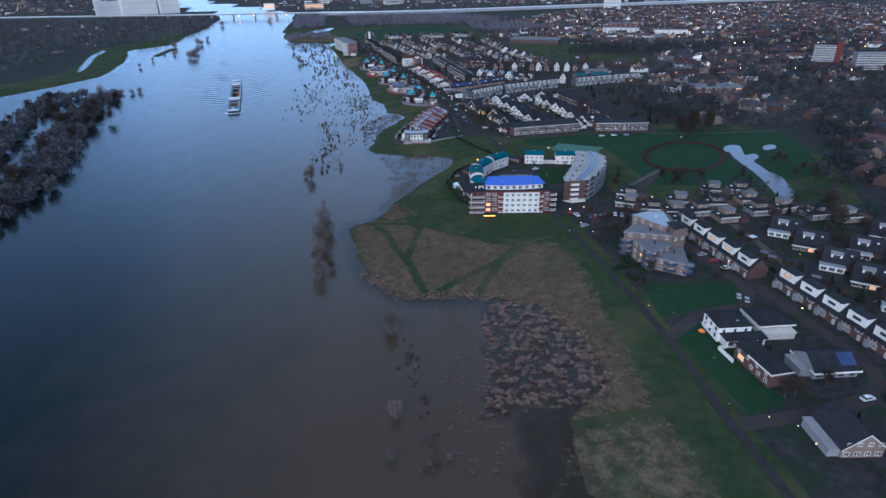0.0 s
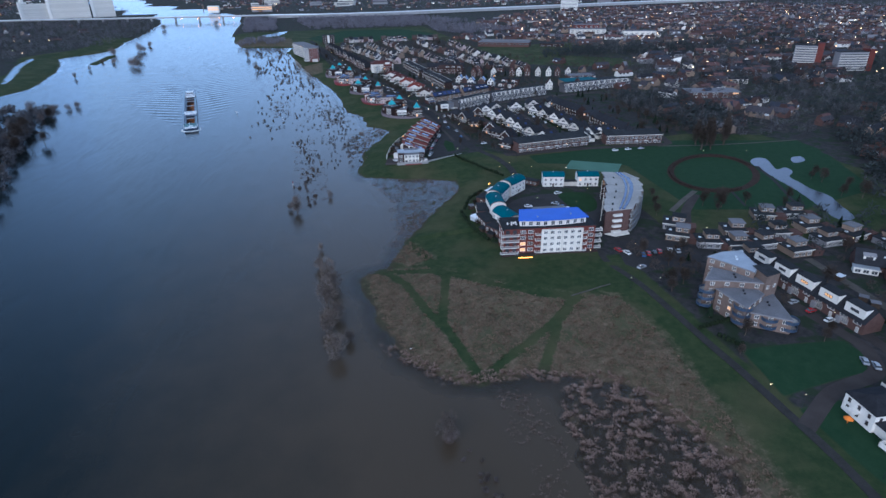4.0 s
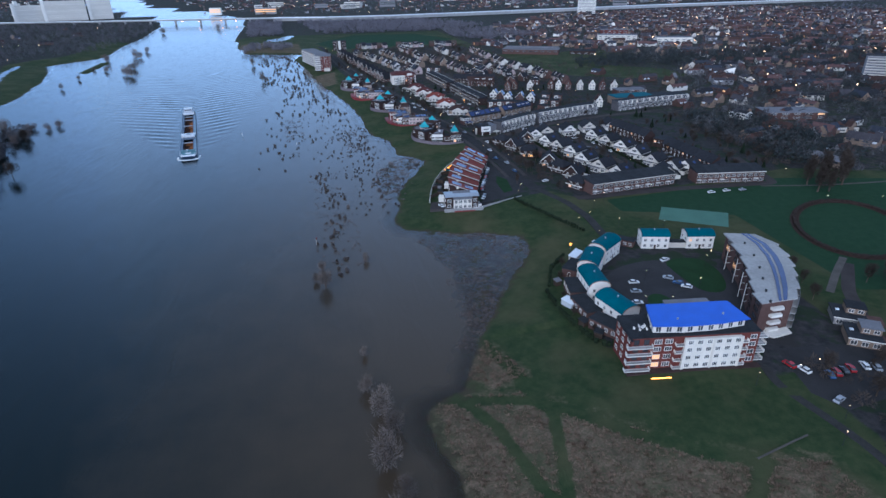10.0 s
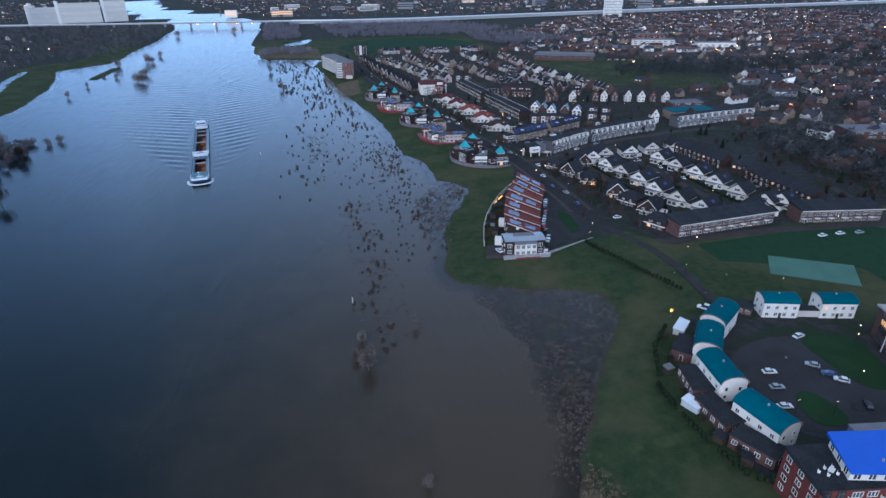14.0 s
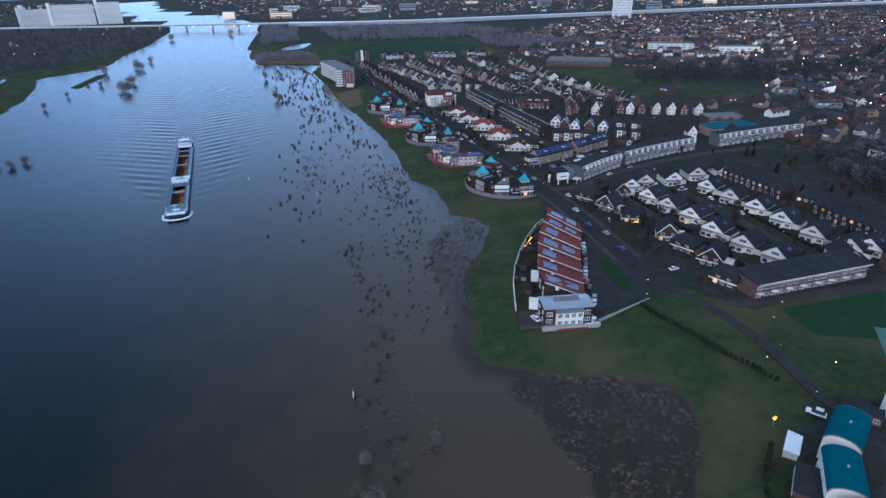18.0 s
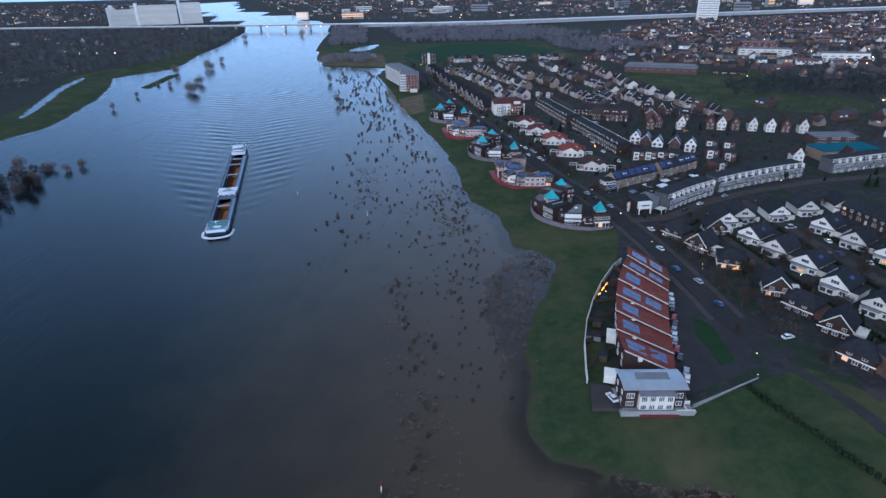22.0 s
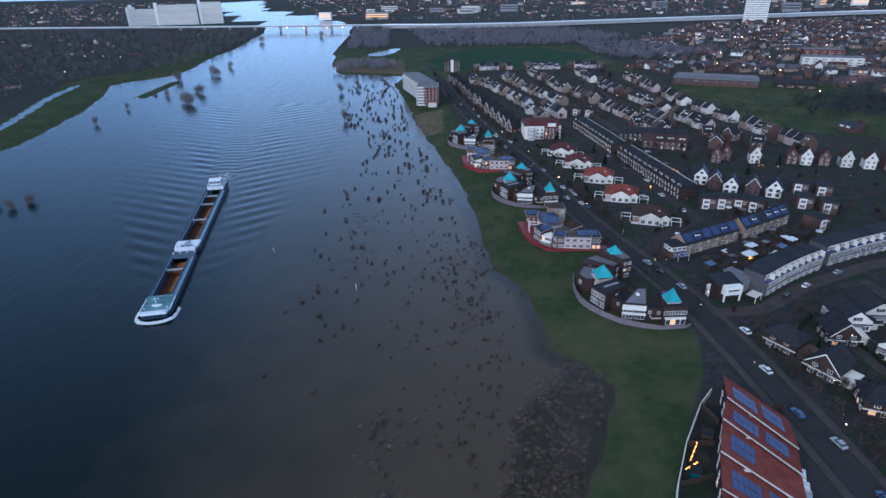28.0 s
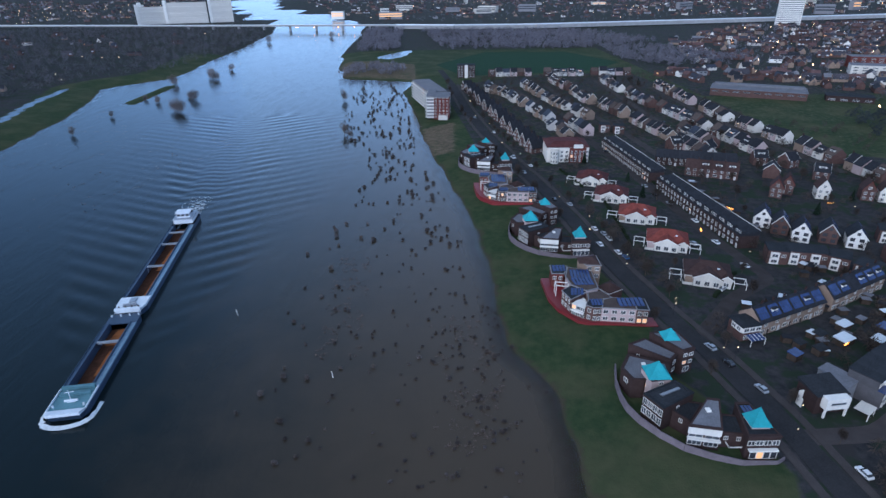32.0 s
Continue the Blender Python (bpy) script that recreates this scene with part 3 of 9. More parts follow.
def glaze(th, p, q, z, n, w=1.3, h=1.4, kind="white", lit=0.05, bars=1, span=(0.0, 1.0)):
    """A run of n windows on a wall."""
    for k in range(n):
        s = span[0] + (span[1] - span[0]) * (k + 0.5) / n
        part("window", window_mesh(w, h, kind, rng.random() < lit * 0.6, bars), None, th, at=on_wall(p, q, s, z))


def slab_roof(g, a, b, c, d, t=0.22, slot=0):
    """A sloping roof plate over four corners, t thick."""
    lo = [Vector(p) for p in (a, b, c, d)]
    hi = [p + Vector((0, 0, t)) for p in lo]
    g.face(hi, slot)
    g.face(lo[::-1], slot)
    for k in range(4):
        j = (k + 1) % 4
        g.face([lo[k], lo[j], hi[j], hi[k]], slot)


def gable(th, w, d, eave, ridge, along, wall, roof, over=0.45, trim=None):
    """Walls with gables and two roof plates; the base is centred, the front looks to -y."""
    g, a, b = Geo(), w / 2, d / 2
    g.box(-a, a, -b, b, -0.6, eave)
    r = Geo()
    if along == "x":
        for sx in (-1, 1):
            tri = [(sx * a, -b, eave), (sx * a, b, eave), (sx * a, 0, ridge)]
            g.face(tri if sx > 0 else tri[::-1])
        drop = (ridge - eave) / b * over
        slab_roof(r, (-a - over * 0.3, -b - over, eave - drop), (a + over * 0.3, -b - over, eave - drop), (a + over * 0.3, 0, ridge), (-a - over * 0.3, 0, ridge))
        slab_roof(r, (a + over * 0.3, b + over, eave - drop), (-a - over * 0.3, b + over, eave - drop), (-a - over * 0.3, 0, ridge), (a + over * 0.3, 0, ridge))
        r.box(-a - over * 0.3, a + over * 0.3, -0.14, 0.14, ridge + 0.18, ridge + 0.32)
    else:
        for sy in (-1, 1):
            tri = [(-a, sy * b, eave), (a, sy * b, eave), (0, sy * b, ridge)]
            g.face(tri if sy < 0 else tri[::-1])
        drop = (ridge - eave) / a * over
        slab_roof(r, (-a - over, b + over, eave - drop), (-a - over, -b - over, eave - drop), (0, -b - over, ridge), (0, b + over, ridge))
        slab_roof(r, (a + over, -b - over, eave - drop), (a + over, b + over, eave - drop), (0, b + over, ridge), (0, -b - over, ridge))
        r.box(-0.14, 0.14, -b - over, b + over, ridge + 0.18, ridge + 0.32)
    part("wall", g, wall, th)
    part("roof", r, roof, th)
    if trim:
        t = Geo()
        if along == "y":
            for sx in (-1, 1):
                slab_roof(t, (sx * (a + over), -b - over - 0.06, eave - drop - 0.15), (sx * (a + over), -b - over, eave - drop - 0.15), (0, -b - over, ridge - 0.15), (0, -b - over - 0.06, ridge - 0.15), 0.45)
        else:
            for s in (-1, 1):
                for sy in (-1, 1):
                    x = s * (a + over * 0.3)
                    slab_roof(t, (x, sy * (b + over), eave - drop - 0.15), (x + s * 0.06, sy * (b + over), eave - drop - 0.15), (x + s * 0.06, 0, ridge - 0.15), (x, 0, ridge - 0.15), 0.45)
        part("bargeboard", t, trim, th, "white painted bargeboards")


def chimney(th, x, y, z, h=1.2):
    part("chimney", Geo().box(x - 0.35, x + 0.35, y - 0.3, y + 0.3, z - 1, z + h).box(x - 0.42, x + 0.42, y - 0.37, y + 0.37, z + h, z + h + 0.12).box(x - 0.15, x + 0.15, y - 0.12, y + 0.12, z + h + 0.12, z + h + 0.4), DARKBRICK, th, "dark brick chimney")


def dormer(th, x, y, z, w, h, deep, face=WHITE, lit=False):
    """A boxed dormer whose window looks to -y."""
    d = part("dormer", Geo().box(x - w / 2, x + w / 2, y, y + deep, z, z + h), face, th, "white boarded dormer")
    part("dormer_roof", Geo().box(x - w / 2 - 0.2, x + w / 2 + 0.2, y - 0.25, y + deep, z + h, z + h + 0.16), FELT, d)
    part("window", window_mesh(w * 0.7, h * 0.62, "white", lit, 2), None, d, at=pose(x, y, z + h * 0.2))


def solar(th, x0, x1, b, eave, ridge, rows=2, cols=4, side=-1, half=None):
    """Solar panels on a roof plate whose ridge runs along x."""
    run = Vector((0, -side * b, ridge - eave))
    up = run.normalized()
    nrm = Vector((0, side * (ridge - eave), b)).normalized()
    base = Vector((0, side * b, eave))
    for c in range(cols):
        for r in range(rows):
            wx = (x1 - x0) / cols
            o = base + up * (run.length * (0.15 + 0.72 * r / rows)) + nrm * 0.3
            u = up * (run.length * 0.68 / rows)
            a, bq = x0 + wx * c + 0.06, x0 + wx * (c + 1) - 0.06
            g = Geo()
            slab_roof(g, (a, *o.yz), (bq, *o.yz), (bq, *(o + u).yz), (a, *(o + u).yz), 0.06)
            part("solar_panel", g, SOLAR, th, "blue-black solar panel")


def row_pose(p, q, s):
    (x0, y0), (x1, y1) = p, q
    x, y = x0 + (x1 - x0) * s, y0 + (y1 - y0) * s
    return pose(x, y, 4.0, 0, 0, math.degrees(math.atan2(y1 - y0, x1 - x0)))


def terrace(p, q, count, build, variants=3, loose=0.0):
    """Houses side by side from p to q; their fronts look to the right of that way. build(width, k) makes one at the origin."""
    wid = math.dist(p, q) / count
    made = []
    for k in range(count):
        at = row_pose(p, q, (k + 0.5) / count)
        if loose:
            at = at @ Matrix.LocRotScale((0, rng.uniform(-1, 1) * loose, 0), Euler((0, 0, rng.choice((0, 0, math.pi)) + rng.uniform(-0.02, 0.02))), Vector((1, rng.uniform(0.86, 1.1), rng.uniform(0.86, 1.08))))
        if k < variants:
            th = build(wid, k)
            th.matrix_basis = at
            made.append(th)
        else:
            copy_thing(made[rng.randrange(len(made))], at)


def settle(build, spots, variants=2):
    """Separate houses at (x, y, turn)."""
    made = []
    for k, (x, y, turn) in enumerate(spots):
        at = pose(x, y, 4.0, 0, 0, turn)
        if k < variants:
            th = build(k)
            th.matrix_basis = at
            made.append(th)
        else:
            copy_thing(made[k % variants], at)


def terraced(label, d=9.5, eave=5.6, ridge=9.5, wall=BRICK, roof=TILE_DARK, cat="house", group="terraced houses", bands=None, dorm=0.35, trim=None, glazing=(2, 2), kind="white", lit=0.06, panels=0.0, lean=False):
    def build(w, k):
        th = thing("terraced_house", label, cat, group=group)
        gable(th, w - 0.04, d, eave, ridge, "x", wall, roof, trim=trim)
        a, b = w / 2, d / 2
        for p, q in (((-a, -b), (a, -b)),):
            glaze(th, p, q, 0.8, 1, min(2.2, w * 0.4), 1.6, kind, lit, 1, (0.0, 0.6))
            if not lean:
                part("door", door_mesh(kind="white" if k % 2 else "dark"), None, th, at=on_wall(p, q, 0.78, 0))
            glaze(th, p, q, 3.5, 1 if lean else glazing[1], w * 0.55 if lean else min(1.6, w * 0.26), 1.4, kind, lit, 3 if lean else 1)
        if not lean or k == 0:
            chimney(th, a - 0.5, 0.4, ridge)
        if rng.random() < dorm:
            dormer(th, 0, -b * 0.62, eave + (ridge - eave) * 0.3, w * 0.5, 1.6, 2.4, lit=rng.random() < 0.2)
        if rng.random() < panels:
            solar(th, -a + 0.5, a - 0.5, b, eave, ridge)
        return th
    return build


# ---- the round court: block with the blue roof ----
def rail(g, p, q, z, h=1.0, slot=0, t=0.08):
    """A solid balcony front from p to q."""
    (x0, y0), (x1, y1) = p, q
    L = math.dist(p, q)
    nx, ny = (y1 - y0) / L * t, -(x1 - x0) / L * t
    ring = [(x0, y0), (x0 + nx, y0 + ny), (x1 + nx, y1 + ny), (x1, y1)]
    g.prism(ring, z, z + h, slot)


def balcony(th, x0, x1, y0, y1, z, front=DECKW, open_side="-y"):
    b = part("balcony", Geo().box(x0, x1, y0, y1, z - 0.22, z), CONCRETE, th, "concrete balcony with a white front")
    part("balcony_rail", Geo().box(x0, x1, y0 - 0.06, y0, z - 0.25, z + 0.02).box(x0, x1, y0 - 0.05, y0, z + 0.92, z + 1.02).box(x0, x0 + 0.05, y0, y1, z - 0.2, z + 0.9).box(x1 - 0.05, x1, y0, y1, z - 0.2, z + 0.9), WHITE, b, "white balcony rail")


blue = thing("apartment_block", "red brick and white apartment block with bright blue roof", "apartment block", pose(104.9, 272.4, 4.0, 0, 0, -8.5))
part("brick_body", Geo().box(-22, 20.5, 0, 13, -1, 12.4), REDBRICK, blue, "dark red brick walls")
part("parapet", Geo().box(-22.3, 20.8, -0.3, 13.2, 12.4, 12.75).box(-22.8, -22, -1.6, 12, 12.2, 12.5), FELT, blue, "dark parapet")
part("white_front", Geo().box(-4.6, 14.2, -1.3, 0.0, 0.3, 11.6), CREAM, blue, "white panelled front bay")
for z in (0.9, 3.9, 6.9, 9.7):
    glaze(blue, (-4.6, -1.3), (14.2, -1.3), z, 6, 1.75, 1.55, "white", 0.02, 2)
    glaze(blue, (-15.0, 0.0), (-7.8, 0.0), z, 2, 2.5, 1.75, "white", 0.14, 2)
    glaze(blue, (16.6, 0.0), (20.5, 0.0), z, 1, 2.2, 1.7, "white", 0.0, 1)
    glaze(blue, (-22, 0), (-15.4, 0), z, 2, 1.8, 2.1, "dark", 0.0, 1)
    glaze(blue, (20.5, 0), (20.5, 13), z, 3, 1.8, 1.6, "white", 0.0, 1)
    glaze(blue, (-22, 13), (-22, 0), z, 3, 1.8, 1.6, "white", 0.05, 1)
    glaze(blue, (20.5, 13), (-22, 13), z, 11, 1.8, 1.6, "white", 0.06, 1)
    balcony(blue, -23.6, -15.2, -1.5, 0, z - 0.35)
    balcony(blue, -7.6, -4.6, -1.3, 0, z - 0.35)
    balcony(blue, 14.2, 16.6, -1.3, 0, z - 0.35)
    balcony(blue, 19.6, 24.2, 0.8, 3.6, z - 0.35)
for x in (-4.7, 4.8, 14.1):
    part("pilaster", Geo().box(x - 0.3, x + 0.3, -1.55, -1.3, 0.2, 11.9), CREAM, blue)
pent = [(-14.5, 2.2), (-4.5, 1.2), (6.0, 1.6), (16.6, 3.2), (14.5, 12.0), (-12.0, 12.4)]
part("penthouse", Geo().prism(pent, 12.6, 15.6), CREAM, blue, "set-back white penthouse")
for p, q, k in ((pent[0], pent[1], 3), (pent[1], pent[2], 3), (pent[2], pent[3], 3), (pent[5], pent[0], 3)):
    glaze(blue, p, q, 13.0, k, 1.8, 2.0, "white", 0.0, 1)
roofring = [(x * 1.06, y + (-1.0 if y < 5 else 0.8)) for x, y in pent]
part("blue_roof", Geo().prism(roofring, 15.6, 16.0, 0, [15.9, 15.9, 15.9, 15.9, 16.5, 16.5]), BLUE, blue, "bright blue sheet roof")
part("lift_housing", Geo().box(-6, 9, 13.0, 15.0, 10, 16.4).box(-6.2, 9.2, 12.9, 15.2, 16.4, 16.6), FELT_PALE, blue, "pale rooftop housing")
part("roof_vent", Geo().tube((-6, 4, 15.9), (-6, 4, 16.7), 0.3, 0.3, 8).tube((10, 5.5, 15.9), (10, 5.5, 16.8), 0.3, 0.3, 8), ZINC, blue)
part("plinth", Geo().box(-23, 22, -2.6, 0, -1.5, 0.2), DARKBRICK, blue, "low dark plinth with planting")
terrace_set = thing("terrace_furniture", "white garden furniture on a roof terrace", "furniture", pose(89.0, 279.5, 16.75, 0, 0, 30))
part("table_top", Geo().box(-0.9, 0.9, -0.6, 0.6, 0.7, 0.78).box(-0.1, 0.1, -0.1, 0.1, 0, 0.7), WHITE, terrace_set)
for k, (x, y) in enumerate([(-1.6, 0), (1.6, 0.2), (0, 1.3), (0.3, -1.3), (2.6, -1.6), (-2.2, 1.8)]):
    part("chair", Geo().box(x - 0.3, x + 0.3, y - 0.3, y + 0.3, 0.38, 0.46).box(x - 0.3, x + 0.3, y + 0.24, y + 0.3, 0.46, 0.95).box(x - 0.25, x + 0.25, y - 0.25, y + 0.25, 0, 0.38), WHITE, terrace_set)
orange_strip = solid("light_strip", Geo().box(-3.2, 3.2, -0.12, 0.12, 0.0, 0.18), WARM, "glowing orange light strip at the terrace edge", "light", pose(91.5, 269.2, height(91.5, 269.2) + 0.15, 0, 0, -9))


# ---- the round court: barrel-roofed houses ----
def barrel_house(x, y, turn, L=14.5, W=8.4, h=6.2, rise=2.6, name="barrel_roof_house"):
    """The ridge runs along local x; the white ends are rounded."""
    th = thing(name, "white house with a curved teal barrel roof", "house", pose(x, y, 4.0, 0, 0, turn), "houses round the court")
    a, b, N = L / 2, W / 2, 10
    arc = [(b * math.cos(math.pi * k / N), h + rise * math.sin(math.pi * k / N)) for k in range(N + 1)]
    g = Geo().box(-a, a, -b, b, -0.6, h)
    for s in (-1, 1):
        ring = [(s * a, yy, zz) for yy, zz in arc]
        g.face(ring if s > 0 else ring[::-1])
    part("wall", g, WHITE, th)
    r = Geo()
    for k in range(N):
        (y0, z0), (y1, z1) = arc[k], arc[k + 1]
        n0, n1 = (y0 * 1.05, z0 + 0.12), (y1 * 1.05, z1 + 0.12)
        r.face([(-a - 0.3, *n0), (a + 0.3, *n0), (a + 0.3, *n1), (-a - 0.3, *n1)])
        r.face([(-a - 0.3, y1, z1), (a + 0.3, y1, z1), (a + 0.3, y0, z0), (-a - 0.3, y0, z0)])
        for s in (-1, 1):
            e = s * (a + 0.3)
            r.face([(e, y0, z0), (e, *n0), (e, *n1), (e, y1, z1)])
    part("barrel_roof", r, TEAL, th, "curved teal sheet roof")
    for s in (-1, 1):
        rim, e = Geo(), s * (a + 0.32)
        for k in range(N):
            (y0, z0), (y1, z1) = arc[k], arc[k + 1]
            rim.face([(e, y0 * 1.0, z0 - 0.2), (e, y0 * 1.06, z0 + 0.16), (e, y1 * 1.06, z1 + 0.16), (e, y1, z1 - 0.2)][::s])
        part("roof_rim", rim, TANBRICK, th)
    for z in (0.8, 3.6):
        glaze(th, (-a, -b), (a, -b), z, 4, 1.3, 1.5, "white", 0.06)
        glaze(th, (a, b), (-a, b), z, 4, 1.3, 1.5, "white", 0.06)
        glaze(th, (a, -b), (a, b), z, 2, 1.1, 1.5, "white", 0.1, 0)
        glaze(th, (-a, b), (-a, -b), z, 2, 1.1, 1.5, "white", 0.05, 0)
    part("door", door_mesh(), None, th, at=on_wall((-a, -b), (a, -b), 0.5, 0))
    part("roof_vent", Geo().tube((0, 0, h + rise), (0, 0, h + rise + 0.7), 0.3, 0.3, 8), ZINC, th)
    return th


for x, y, turn in ((95.0, 305.5, -77), (95.5, 325.5, -97), (102.0, 341.0, 52), (115.0, 353.5, 36)):
    barrel_house(x, y, turn)
for x, y, turn in ((142.5, 358.0, -16), (162.5, 353.0, -14)):
    barrel_house(x, y, turn, 12.5, 7.6, 6.0, 2.0)
# brick lower wings outside the barrels
for k, (x, y, turn, L) in enumerate(((88.5, 299.5, -62, 12), (86.5, 313, -86, 13), (88.5, 327, -102, 12), (95.5, 343.5, -135, 11))):
    th = thing("garden_wing", "low brown brick wing with a flat roof beside the barrel houses", "house", pose(x, y, 3.6, 0, 0, turn), "brick wings")
    part("wall", Geo().box(-L / 2, L / 2, -3.2, 3.2, -1.5, 3.4), BRICK, th)
    part("roof", Geo().box(-L / 2 - 0.2, L / 2 + 0.2, -3.4, 3.4, 3.4, 3.65), FELT, th)
    glaze(th, (-L / 2, -3.2), (L / 2, -3.2), 0.9, 4, 1.5, 1.6, "white", 0.22)
    part("door", door_mesh(), None, th, at=on_wall((L / 2, -3.2), (L / 2, 3.2), 0.5, 0))
for x, y, w, d, turn, wall, roof, label in ((83, 306, 4, 3, 20, WOOD, FELT, "dark timber garden shed with a felt roof"), (82.5, 319, 5.5, 3.2, -68, DECKW, DECKW, "white garden cabin with a pale roof"), (85, 336, 2.6, 2.2, 12, WOOD, FELT_PALE, "small timber shed with a pale roof"), (103, 357, 8, 3.4, 42, PALE, DECKW, "long white lean-to behind the barrel house"), (84, 297, 3, 3, 50, WOOD, FELT, "dark timber garden shed with a felt roof"), (86.5, 310, 5, 2.6, -60, GREYR, SOLAR, "glazed garden room with a blue-grey roof")):
    th = thing("garden_shed", label, "shed", pose(x, y, height(x, y), 0, 0, turn), "garden sheds")
    part("wall", Geo().box(-w / 2, w / 2, -d / 2, d / 2, -0.5, 2.2), wall, th)
    part("roof", Geo().prism([(-w / 2 - 0.2, -d / 2 - 0.2), (w / 2 + 0.2, -d / 2 - 0.2), (w / 2 + 0.2, d / 2 + 0.2), (-w / 2 - 0.2, d / 2 + 0.2)], 2.2, 0, 0, [2.3, 2.3, 2.75, 2.75]), roof, th)
link = thing("court_gallery", "low white gallery linking the northern barrel houses", "building", pose(152.5, 354.0, 4, 0, 0, -15))
part("wall", Geo().box(-4.2, 4.2, -1.5, 1.5, -0.3, 2.8), CREAM, link)
part("roof", Geo().box(-4.5, 4.5, -1.8, 1.8, 2.8, 3.0), FELT, link)
gate = thing("gatehouse", "low brick gatehouse beside the court entrance", "building", pose(130, 362.5, 4, 0, 0, -48))
part("wall", Geo().box(-5, 5, -2, 2, -0.3, 3.0), BRICK, gate)
part("roof", Geo().box(-5.3, 5.3, -2.3, 2.3, 3.0, 3.25), FELT, gate)
glaze(gate, (-5, -2), (5, -2), 0.9, 4, 1.4, 1.3, "white", 0.2)

# ---- the round court: curved block with the pale roof ----
curved = thing("curved_apartment_block", "curved brick apartment block with a pale sawtooth roof", "apartment block", pose(0, 0, 4.0))
inner = [(138, 284), (141, 291), (146, 299), (151, 307), (156.5, 317), (161, 328), (165, 338)]
outer = [(151, 284), (157.5, 290), (164, 298), (169, 305), (173.5, 313), (177, 323), (176, 334)]
part("wall", Geo().prism(outer + inner[::-1], -0.5, 11.8), BRICK, curved)
for k in range(6):
    i0, i1, o0, o1 = (Vector(v) for v in (inner[k], inner[k + 1], outer[k], outer[k + 1]))
    tip = o0 + (o0 - i0).normalized() * 1.6
    tin = i1 + (i1 - o1).normalized() * 1.3
    part("roof_bay", Geo().prism([tuple(v) for v in (i0, tip, o1, tin)], 11.8, 12.2 + 0.05 * k), CONCRETE, curved, "pale roofing bay")
    mid = [i0.lerp(o0, 0.52), i0.lerp(o0, 0.60), i1.lerp(o1, 0.60), i1.lerp(o1, 0.52)]
    mid2 = [i0.lerp(o0, 0.66), i0.lerp(o0, 0.78), i1.lerp(o1, 0.78), i1.lerp(o1, 0.66)]
    part("roof_light", Geo().prism([tuple(v) for v in mid], 12.2, 12.6).prism([tuple(v) for v in mid2], 12.2, 12.55), SOLAR, curved, "blue-grey panels")
    c0 = i0.lerp(o0, 0.25)
    part("roof_vent", Geo().tube((c0.x, c0.y, 12.2), (c0.x, c0.y, 13.1), 0.4, 0.4, 8), FELT, curved)
    for z in (0.7, 3.6, 6.5, 9.3):
        part("window", window_mesh(4.6, 2.1, "dark", rng.random() < 0.05, 4), None, curved, at=on_wall(tuple(i1), tuple(i0), 0.5, z))
        d = (o1 - o0).normalized()
        nn = Vector((d.y, -d.x))
        ring = [tuple(v) for v in (o0, o0 + nn * 1.7 + d * 0.4, o1 + nn * 1.7 - d * 0.6, o1)]
        part("balcony", Geo().prism(ring, z - 0.4, z - 0.2), CONCRETE, curved)
        rg = Geo()
        rail(rg, ring[1], ring[2], z - 0.3, 1.15)
        part("balcony_rail", rg, METAL, curved, "grey balcony rail")
        part("window", window_mesh(2.6, 1.9, "white", rng.random() < 0.05, 2), None, curved, at=on_wall(tuple(o0), tuple(o1), 0.5, z))
    if k > 1:
        n2 = (i0 - o0).normalized()
        p0 = i0 + n2 * 1.8
        g = Geo().tube((p0.x, p0.y, 0), (p0.x, p0.y, 11.0), 0.14, 0.14, 6)
        for z in (3.2, 6.1, 9.0):
            g.tube((p0.x, p0.y, z), (i0.x, i0.y, z), 0.09, 0.09, 5)
        part("gallery_column", g, WHITE, curved, "white steel gallery frame")
for z in (0.4, 3.3, 6.2, 9.1):
    part("end_balcony", Geo().prism([(142, 284), (142.3, 282.6), (146.5, 282.5), (147, 284)], z, z + 1.0), WHITE, curved, "white end balcony")
part("entrance_canopy", Geo().prism([(138, 283), (142, 279), (150, 280), (151, 283.8)], 0.2, 0.6), CREAM, curved)

